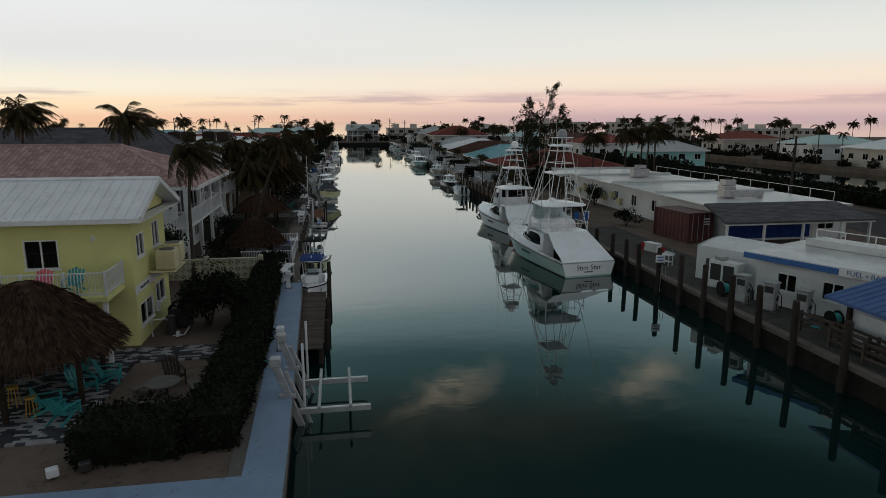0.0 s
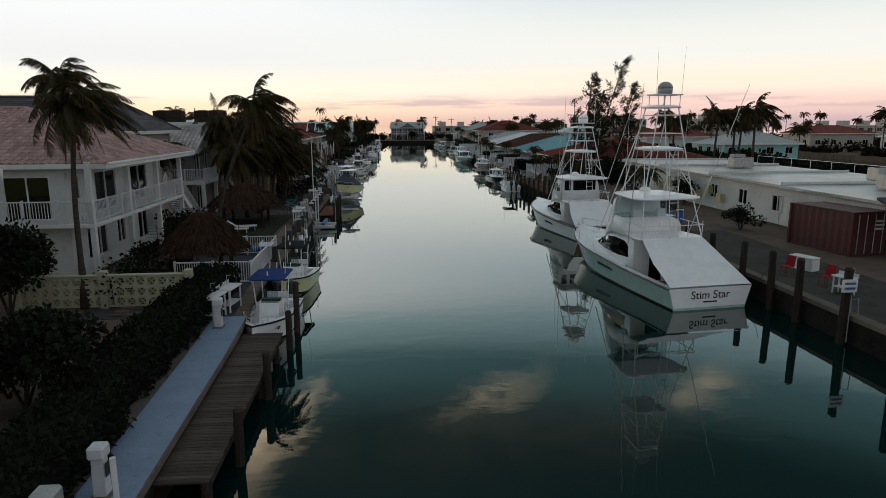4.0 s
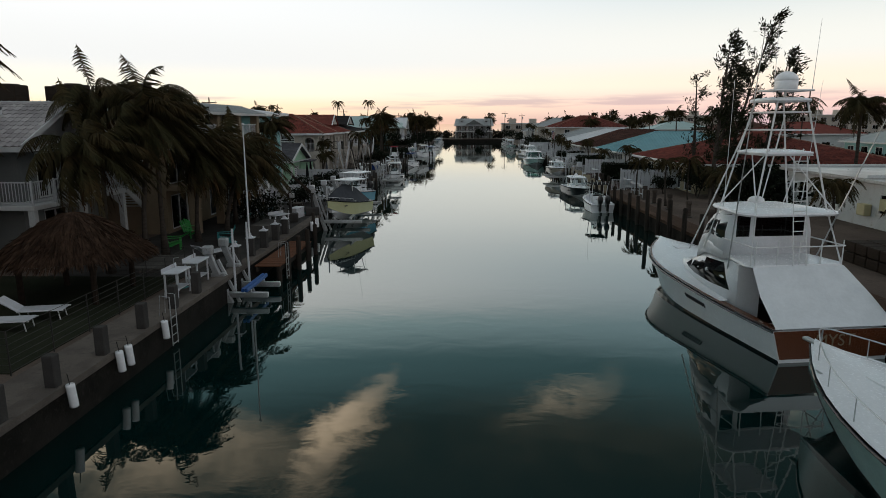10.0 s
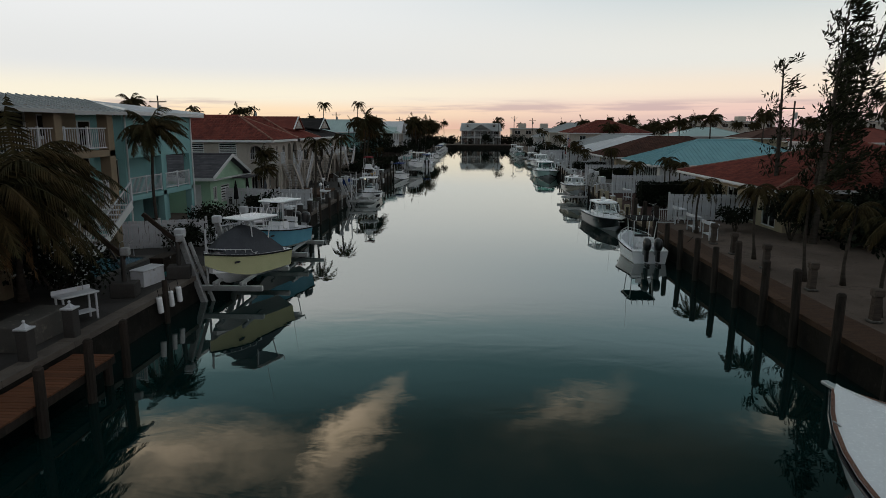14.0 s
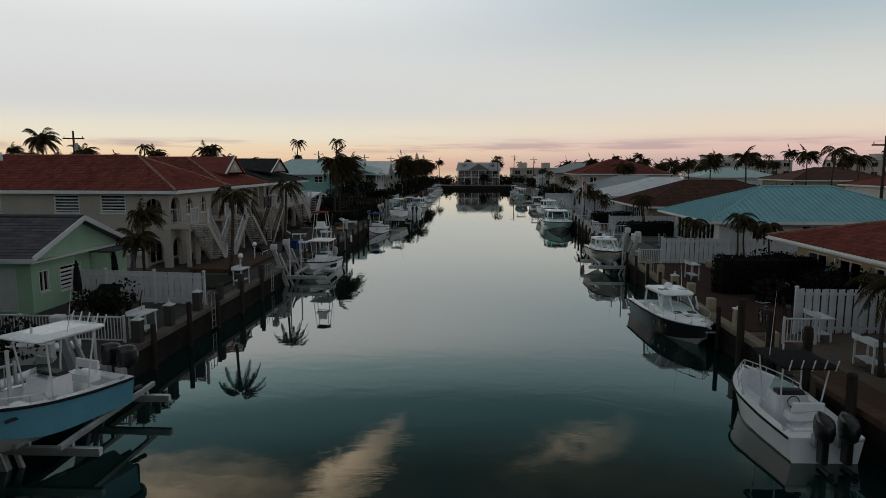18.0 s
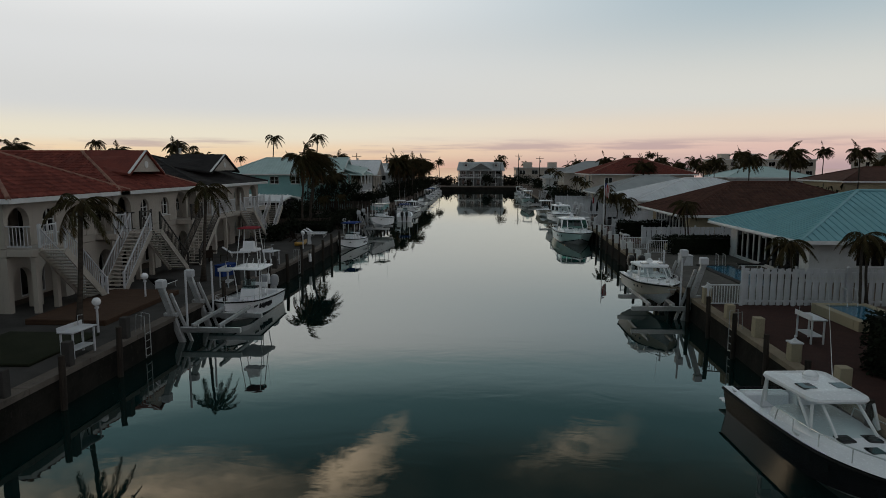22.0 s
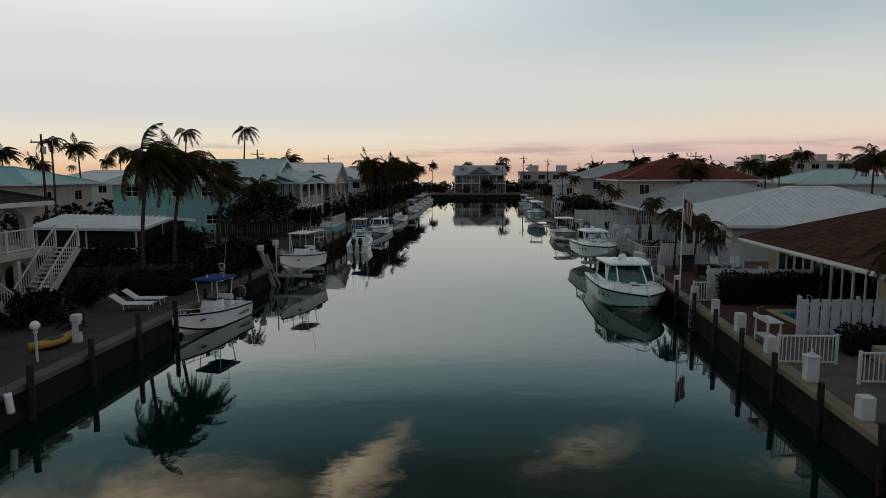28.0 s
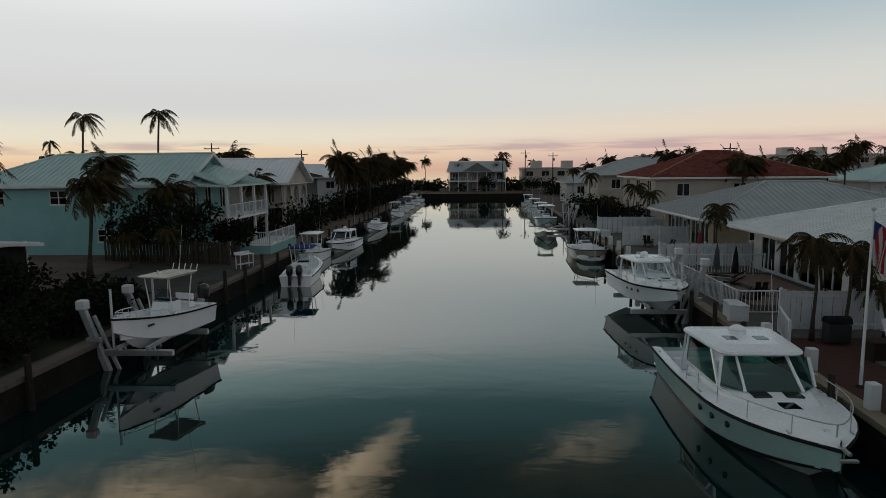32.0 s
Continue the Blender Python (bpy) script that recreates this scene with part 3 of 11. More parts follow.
def slab(name, pts, mat, label, top=0.03, kind="structure", cat="pavement"):
    g = Geo()
    n = len(pts)
    area = sum(pts[i][0] * pts[(i + 1) % n][1] - pts[(i + 1) % n][0] * pts[i][1] for i in range(n))
    g.prism(pts if area > 0 else pts[::-1], GR - 0.2, GR + top)
    return tagged(part(name, g, mat), label, cat, kind=kind)


def strip(name, bank, y0, y1, in0, in1, mat, label, top=0.03):
    ys = [y0 + (y1 - y0) * k / 6 for k in range(7)]
    return slab(name, [(bank(y) + in0, y) for y in ys] + [(bank(y) + in1, y) for y in ys[::-1]], mat, label, top)


# ---- buildings ----
def wall_geo(length, z0, z1, holes, thick):
    """A wall along +x from 0 to length, outside face at y 0, with openings (s0, s1, low, high)."""
    g = Geo()
    cuts = sorted({0.0, length, *(h[0] for h in holes), *(h[1] for h in holes)})
    for a, b in zip(cuts, cuts[1:]):
        if b - a < 1e-4:
            continue
        z = z0
        for h in sorted((h for h in holes if h[0] <= a + 1e-5 and h[1] >= b - 1e-5), key=lambda h: h[2]):
            if h[2] - z > 1e-3:
                g.box(a, b, 0, thick, z, h[2])
            z = h[3]
        if z1 - z > 1e-3:
            g.box(a, b, 0, thick, z, z1)
    return g


def window(parent, m, w, h, style, trim, pane):
    """A window or glazed door: frame with its panes, slats and sill under it. m places its lower left outside corner."""
    name = {"door": "sliding_door", "entry": "door"}.get(style, "window")
    g = Geo()
    f = 0.06
    if style == "far":
        g.box(0, w, -0.02, 0.03, 0, h).box(f, w / 2 - 0.03, -0.028, -0.021, f, h - f).box(w / 2 + 0.03, w - f, -0.028, -0.021, f, h - f)
        me = mesh_of(name, g, trim)
        me.materials.append(pane)
        me.polygons.foreach_set("material_index", [0] * 6 + [1] * 12)
        win = part(name, me, trim, parent)
        win.matrix_basis = m
        return win
    for x0, x1, z0, z1 in ((0, f, 0, h), (w - f, w, 0, h), (f, w - f, h - f, h), (f, w - f, 0, f)):
        g.box(x0, x1, -0.035, 0.12, z0, z1, 0.008)
    cols = {"wide": 3, "one": 1, "entry": 1, "jal": 1}.get(style, 2)
    for k in range(1, cols):
        x = w * k / cols
        g.box(x - 0.03, x + 0.03, -0.01, 0.09, f, h - f)
    if style == "hung":
        g.box(f, w - f, -0.01, 0.09, h * 0.5 - 0.025, h * 0.5 + 0.025)
    win = part(name, g, trim, parent)
    win.matrix_basis = m
    if style == "entry":
        d = part("door_leaf", Geo().box(f, w - f, 0.03, 0.08, f, h - f, 0.01), trim, win)
        return win
    for k in range(cols):
        a, b = f + (w - 2 * f) * k / cols, f + (w - 2 * f) * (k + 1) / cols
        p = part("pane", Geo().box(a, b, 0.05, 0.058, f, h - f), pane, win)
    if style == "jal":
        z = f + 0.06
        while z < h - f - 0.08:
            part("slat", Geo().add([(f, -0.03, z), (w - f, -0.03, z), (w - f, 0.04, z + 0.1), (f, 0.04, z + 0.1), (f, -0.02, z), (w - f, -0.02, z), (w - f, 0.05, z + 0.1), (f, 0.05, z + 0.1)],
                                   [(0, 1, 2, 3), (7, 6, 5, 4), (0, 4, 5, 1), (3, 2, 6, 7)]), trim, win)
            z += 0.2
    if style not in ("door",):
        part("sill", Geo().box(-0.06, w + 0.06, -0.07, 0.0, -0.07, -0.005, 0.01), trim, win)
    return win


def walls(house, x0, x1, y0, y1, z0, z1, mat, holes=None, trim=None, pane=None, thick=0.22, floor=True):
    """Four walls round a plan (world coordinates less the house's own origin); holes by side: (s0, s1, low, high, style)."""
    holes, trim, pane = holes or {}, trim or M["trim"], pane or M["glass_dark"]
    sides = {"S": (pose(x0, y0, 0), x1 - x0), "E": (pose(x1, y0, 0, 0, 0, 90), y1 - y0), "N": (pose(x1, y1, 0, 0, 0, 180), x1 - x0), "W": (pose(x0, y1, 0, 0, 0, 270), y1 - y0)}
    for s, (m, length) in sides.items():
        hs = [h for h in holes.get(s, [])]
        trimmed = 0.0 if s in "SN" else thick
        g = wall_geo(length, z0, z1, [h[:4] for h in hs if h[4] != "far"], thick)
        if s in "EW":
            g.v = [(min(max(v[0], thick + 0.002), length - thick - 0.002), v[1], v[2]) for v in g.v]
        w = part("wall", weld(g), mat, house)
        w.matrix_basis = m
        for h in hs:
            if h[4] != "hole":
                window(house, m @ Matrix.Translation((h[0], 0.03 if h[4] != "far" else -0.034, h[2])), h[1] - h[0], h[3] - h[2], h[4], trim, pane)
    if floor:
        part("floor_slab", Geo().box(x0 + thick + 0.01, x1 - thick - 0.01, y0 + thick + 0.01, y1 - thick - 0.01, z0 - 0.05, z0 + 0.05), M["dark"], house)


def tiles_on(g, a, b, c, d, tw=0.34, row=0.40, lift=0.03):
    """Curved roof tiles over the slope with eave a-b and upper edge d-c (d over a)."""
    a, b, c, d = (Vector(p) for p in (a, b, c, d))
    u = (b - a).normalized()
    n = u.cross(d - a if (d - a).length > 0.1 else c - a).normalized()
    if n.z < 0:
        n = -n
    v = n.cross(u)
    if v.z < 0:
        v = -v
    length, rise = (b - a).length, (d - a).dot(v)
    d0, c0 = (d - a).dot(u), (c - a).dot(u)
    for i in range(int(rise / row) + 1):
        v0, v1 = i * row, min((i + 1) * row + 0.05, rise)
        f = (i + 0.5) * row / rise
        lo, hi = d0 * f, length + (c0 - length) * f
        k = math.floor(lo / tw)
        while k * tw < hi:
            s0, s1 = max(lo, k * tw), min(hi, (k + 1) * tw - 0.015)
            k += 1
            if s1 - s0 < 0.08:
                continue
            p = lambda s, w, h: a + u * s + v * w + n * h  # noqa: E731
            mid = (s0 + s1) / 2
            h0, h1 = lift + 0.035, lift
            vs = [p(s0, v0, h0 - 0.03), p(mid, v0, h0 + 0.045), p(s1, v0, h0 - 0.03), p(s0, v1, h1 - 0.03), p(mid, v1, h1 + 0.045), p(s1, v1, h1 - 0.03), p(mid, v0, -0.01)]
            g.add(vs, [(0, 1, 4, 3), (1, 2, 5, 4), (0, 6, 1), (1, 6, 2)])


def seams_on(house, a, b, c, d, mat, gap=0.45):
    a, b, c, d = (Vector(p) for p in (a, b, c, d))
    u = (b - a).normalized()
    n = u.cross(d - a if (d - a).length > 0.1 else c - a).normalized()
    n = -n if n.z < 0 else n
    v = n.cross(u)
    v = -v if v.z < 0 else v
    length, rise = (b - a).length, (d - a).dot(v)
    d0, c0 = (d - a).dot(u), (c - a).dot(u)
    g = Geo()
    s = gap * 0.5
    while s < length:
        top = rise
        if s < d0:
            top = rise * s / max(d0, 1e-3)
        if s > c0:
            top = min(top, rise * (length - s) / max(length - c0, 1e-3))
        if top > 0.3:
            p, q = a + u * s + n * 0.004, a + u * s + v * top + n * 0.004
            g.add([p - u * 0.02, p + u * 0.02, q + u * 0.02, q - u * 0.02, p - u * 0.012 + n * 0.045, p + u * 0.012 + n * 0.045, q + u * 0.012 + n * 0.045, q - u * 0.012 + n * 0.045],
                  [(4, 5, 6, 7), (0, 1, 5, 4), (1, 2, 6, 5), (3, 0, 4, 7)])
        s += gap
    if g.v:
        tagged(part("standing_seams", g, mat, house), kind="stuff")


def slope(house, a, b, c, d, mat, cover, thick=0.14):
    a, b, c, d = (Vector(p) for p in (a, b, c, d))
    dn = Vector((0, 0, -thick))
    tri = (c - d).length < 0.02
    g = Geo()
    pts = [a, b, c] if tri else [a, b, c, d]
    k = len(pts)
    g.add(pts + [p + dn for p in pts], [tuple(range(k)), tuple(range(k, 2 * k))[::-1]] + [(i, k + i, k + (i + 1) % k, (i + 1) % k) for i in range(k)])
    part("roof_slope", g, mat, house)
    if cover == "tile":
        g = Geo()
        tiles_on(g, a, b, c, d)
        tagged(part("roof_tiles", g, mat, house), kind="stuff")
    elif cover == "shingle":
        g = Geo()
        tiles_flat(g, a, b, c, d)
        tagged(part("shingles", g, mat, house), kind="stuff")
    elif cover == "seam":
        seams_on(house, a, b, c, d, mat)


def tiles_flat(g, a, b, c, d, tw=0.9, row=0.3):
    a, b, c, d = (Vector(p) for p in (a, b, c, d))
    u = (b - a).normalized()
    n = u.cross(d - a if (d - a).length > 0.1 else c - a).normalized()
    n = -n if n.z < 0 else n
    v = n.cross(u)
    v = -v if v.z < 0 else v
    length, rise = (b - a).length, (d - a).dot(v)
    d0, c0 = (d - a).dot(u), (c - a).dot(u)
    for i in range(int(rise / row) + 1):
        v0, v1 = i * row, min((i + 1) * row, rise)
        f = (i + 0.5) * row / rise
        lo, hi = d0 * f, length + (c0 - length) * f
        s = lo - (tw * 0.5 if i % 2 else 0)
        while s < hi:
            s0, s1 = max(lo, s), min(hi, s + tw - 0.02)
            s += tw
            if s1 - s0 > 0.1:
                p = lambda q, w, h: a + u * q + v * w + n * h  # noqa: E731
                g.add([p(s0, v0, 0.022), p(s1, v0, 0.022), p(s1, v1, 0.006), p(s0, v1, 0.006), p(s0, v0, 0.0), p(s1, v0, 0.0)], [(0, 1, 2, 3), (4, 5, 1, 0)])


def roof(house, x0, x1, y0, y1, ze, zr, mat, cover, axis="x", ends=("hip", "hip"), over=0.6, gable_mat=None, fascia=None, inset=None):
    """A hipped or gabled roof over a plan; axis: the ridge's direction; ends: at the low and the high end of the ridge."""
    fascia = fascia or M["trim"]
    X0, X1, Y0, Y1 = x0 - over, x1 + over, y0 - over, y1 + over
    if axis == "x":
        half, mid = (Y1 - Y0) / 2, (Y0 + Y1) / 2
        i = half if inset is None else inset
        r0, r1 = (X0 + (i if ends[0] == "hip" else 0), mid, zr), (X1 - (i if ends[1] == "hip" else 0), mid, zr)
        slope(house, (X0, Y0, ze), (X1, Y0, ze), r1, r0, mat, cover)
        slope(house, (X1, Y1, ze), (X0, Y1, ze), r0, r1, mat, cover)
        e0, e1 = [(X0, Y1, ze), (X0, Y0, ze)], [(X1, Y0, ze), (X1, Y1, ze)]
    else:
        half, mid = (X1 - X0) / 2, (X0 + X1) / 2
        i = half if inset is None else inset
        r0, r1 = (mid, Y0 + (i if ends[0] == "hip" else 0), zr), (mid, Y1 - (i if ends[1] == "hip" else 0), zr)
        slope(house, (X1, Y0, ze), (X1, Y1, ze), r1, r0, mat, cover)
        slope(house, (X0, Y1, ze), (X0, Y0, ze), r0, r1, mat, cover)
        e0, e1 = [(X0, Y0, ze), (X1, Y0, ze)], [(X1, Y1, ze), (X0, Y1, ze)]
    for e, r, kind, s in ((e0, r0, ends[0], 1), (e1, r1, ends[1], -1)):
        if kind == "hip":
            slope(house, e[0], e[1], r, r, mat, cover)
        else:
            t = 0.18
            k = 1 - over / half
            g = Geo()
            if axis == "x":
                x = (x0 if s > 0 else x1 - t)
                g.prism([(mid - half * k, ze - 0.16), (mid + half * k, ze - 0.16), (mid + half * k, ze + (zr - ze) * (1 - k) - 0.16), (mid, zr - 0.16), (mid - half * k, ze + (zr - ze) * (1 - k) - 0.16)], x, x + t, 0)
            else:
                y = (y0 if s > 0 else y1 - t)
                g.prism([(mid - half * k, ze - 0.16), (mid + half * k, ze - 0.16), (mid + half * k, ze + (zr - ze) * (1 - k) - 0.16), (mid, zr - 0.16), (mid - half * k, ze + (zr - ze) * (1 - k) - 0.16)], y, y + t, 1)
            part("gable_wall", g, gable_mat or mat, house)
            g = Geo()
            for p in e:
                g.bar(Vector(p) + Vector((0, 0, -0.02)), Vector(r) + Vector((0, 0, -0.02)), 0.06, 0.24)
            part("bargeboard", g, fascia, house)
    ridge = Geo()
    if cover == "tile":
        part("ridge_cap", Geo().tube([Vector(r0) + Vector((0, 0, 0.03)), Vector(r1) + Vector((0, 0, 0.03))], 0.12, 7), mat, house)
    ridge.tube([Vector(r0) + Vector((0, 0, 0.03)), Vector(r1) + Vector((0, 0, 0.03))], 0.11, 6)
    for e, r, kind in ((e0, r0, ends[0]), (e1, r1, ends[1])):
        if kind == "hip":
            for p in e:
                ridge.tube([Vector(p) + Vector((0, 0, 0.03)), Vector(r) + Vector((0, 0, 0.03))], 0.10, 6)
                if cover == "tile":
                    part("hip_cap", Geo().tube([Vector(p) + Vector((0, 0, 0.03)), Vector(r) + Vector((0, 0, 0.03))], 0.11, 7), M["tile_cap"] if mat == M["tile_red"] else mat, house)
    if cover != "tile":
        part("ridge_cap", ridge, mat, house)
    edges = [((X0, Y0), (X1, Y0)), ((X1, Y0), (X1, Y1)), ((X1, Y1), (X0, Y1)), ((X0, Y1), (X0, Y0))]
    gab = {("x", 0): 3, ("x", 1): 1, ("y", 0): 0, ("y", 1): 2}
    skip = {gab[(axis, k)] for k in (0, 1) if ends[k] != "hip"}
    rim = Geo()
    for n, (p, q) in enumerate(edges):
        if not cover:
            rim.bar((*p, ze - 0.10), (*q, ze - 0.10), 0.05, 0.22)
            continue
        if n in skip:
            continue
        part("fascia", Geo().bar((*p, ze - 0.10), (*q, ze - 0.10), 0.05, 0.22, 0.01), fascia, house)
    if rim.v:
        part("fascia", rim, fascia, house)
    part("soffit", Geo().box(X0 + 0.03, X1 - 0.03, Y0 + 0.03, Y1 - 0.03, ze - 0.20, ze - 0.15), fascia, house)


UNIT = {}


def unit(key, make, mat):
    if key not in UNIT:
        UNIT[key] = mesh_of(key[0], make(), mat)
    return UNIT[key]


def railing(parent, p0, p1, h=1.0, gap=0.14, mat=None, post_gap=1.6, name="railing", ends=(True, True)):
    """Posts, two rails and balusters from p0 to p1 (also on a slope)."""
    mat = mat or M["vinyl"]
    p0, p1 = Vector(p0), Vector(p1)
    d = p1 - p0
    flat_len = Vector((d.x, d.y, 0)).length
    part("top_rail", Geo().bar(p0 + Vector((0, 0, h)), p1 + Vector((0, 0, h)), 0.07, 0.06, 0.01), mat, parent)
    part("bottom_rail", Geo().bar(p0 + Vector((0, 0, 0.12)), p1 + Vector((0, 0, 0.12)), 0.05, 0.05), mat, parent)
    turn = Matrix.Rotation(math.atan2(d.y, d.x), 4, "Z")
    post = unit(("rail_post", h, mat.name), lambda: Geo().box(-0.045, 0.045, -0.045, 0.045, 0, h + 0.08, 0.012), mat)
    stick = unit(("baluster", h, mat.name), lambda: Geo().box(-0.013, 0.013, -0.013, 0.013, 0.12, h - 0.02), mat)
    n = max(1, round(flat_len / post_gap))
    for k in range(n + 1):
        if (k == 0 and not ends[0]) or (k == n and not ends[1]):
            continue
        put("rail_post", post, parent, Matrix.Translation(p0 + d * k / n) @ turn)
    m = max(2, round(flat_len / gap))
    if gap >= 0.14:
        g = Geo()
        for k in range(1, m):
            g.join(Geo().box(-0.013, 0.013, -0.013, 0.013, 0.12, h - 0.02), Matrix.Translation(p0 + d * k / m) @ turn)
        tagged(part("balusters", g, mat, parent), kind="stuff")
        return
    for k in range(1, m):
        put("baluster", stick, parent, Matrix.Translation(p0 + d * k / m) @ turn)


def stairs(parent, top, bottom, width, mat, rail_mat, side, gap=0.3):
    """A straight flight from top to bottom; side: unit vector across the flight."""
    top, bottom, side = Vector(top), Vector(bottom), Vector(side)
    n = max(3, round((top.z - bottom.z) / 0.18))
    for k in range(n):
        p = top + (bottom - top) * (k + 0.5) / n
        run = Vector((bottom.x - top.x, bottom.y - top.y, 0)).normalized()
        a, b = p - side * width / 2, p + side * width / 2
        part("tread", Geo().bar(a, b, 0.30, 0.05, 0.01), mat, parent)
    for s in (-1, 1):
        o = side * (s * (width / 2 + 0.03))
        part("stringer", Geo().bar(top + o - Vector((0, 0, 0.08)), bottom + o - Vector((0, 0, 0.08)), 0.06, 0.32), mat, parent)
        railing(parent, top + o, bottom + o, 0.95, gap, rail_mat, 4.0)


def fence(p0, p1, h, style, label, board=0.15, z=GR, group=""):
    """A fence of separate boards or pickets between posts."""
    p0, p1 = Vector((*p0, z)), Vector((*p1, z))
    d = p1 - p0
    ang = math.degrees(math.atan2(d.y, d.x))
    root = thing({"picket": "railing_fence", "wood": "wood_fence"}.get(style, "privacy_fence"), pose(*p0, 0, 0, ang), label, "fence", group)
    L = d.length
    mat = M["fence_wood"] if style == "wood" else M["vinyl"]
    if style == "picket":
        railing(root, (0, 0, 0), (L, 0, 0), h, board, mat, 1.9)
        return root
    n = max(1, round(L / 2.4))
    post = unit(("fence_post", h, mat.name), lambda: Geo().box(-0.06, 0.06, -0.06, 0.06, -0.05, h + 0.08, 0.02), mat)
    cap = unit(("post_cap", h, mat.name), lambda: Geo().convex([(-0.08, -0.08, h + 0.08), (0.08, -0.08, h + 0.08), (0.08, 0.08, h + 0.08), (-0.08, 0.08, h + 0.08), (0, 0, h + 0.15)], [(0, 1, 2, 3), (0, 1, 4), (1, 2, 4), (2, 3, 4), (3, 0, 4)]), mat)
    for k in range(n + 1):
        put("fence_post", post, root, Matrix.Translation((L * k / n, 0, 0)))
        if style != "wood":
            put("post_cap", cap, root, Matrix.Translation((L * k / n, 0, 0)))
    for zz in (0.25, h - 0.2):
        part("fence_rail", Geo().box(0, L, -0.03, 0.03, zz - 0.05, zz + 0.05), mat, root)
    if min(p0.y, p1.y) > 180:
        g = Geo()
        for k in range(int(L / board)):
            o = 0.045 if k % 2 else -0.045
            g.box(k * board + 0.004, (k + 1) * board - 0.006, o - 0.011, o + 0.011, 0.06, h + random.uniform(-0.01, 0.01))
        tagged(part("boards", g, mat, root), kind="stuff")
        return root
    bd = unit(("board", h, board, mat.name), lambda: Geo().box(0.004, board - 0.006, -0.011, 0.011, 0.06, h, 0.006), mat)
    m = int(L / board)
    for k in range(m):
        put("board", bd, root, Matrix.Translation((k * board, (0.012 if "privacy" in label else 0.045) * (1 if k % 2 else -1), random.uniform(-0.01, 0.01))) @ Matrix.Rotation(random.uniform(-0.008, 0.008), 4, "Y"))
    return root


def house_at(name, x, y, label):
    return thing(name, pose(x, y, GR), label, "house", "houses along the canal")


def win_row(length, n, w, z, h, style="two", first=None, last=None):
    """Evenly spaced openings along a wall."""
    first = first if first is not None else length / (2 * n)
    last = last if last is not None else length - length / (2 * n)
    out = []
    for k in range(n):
        c = first + (last - first) * (k / max(1, n - 1) if n > 1 else 0.5)
        out.append((c - w / 2, c + w / 2, z, z + h, style))
    return out


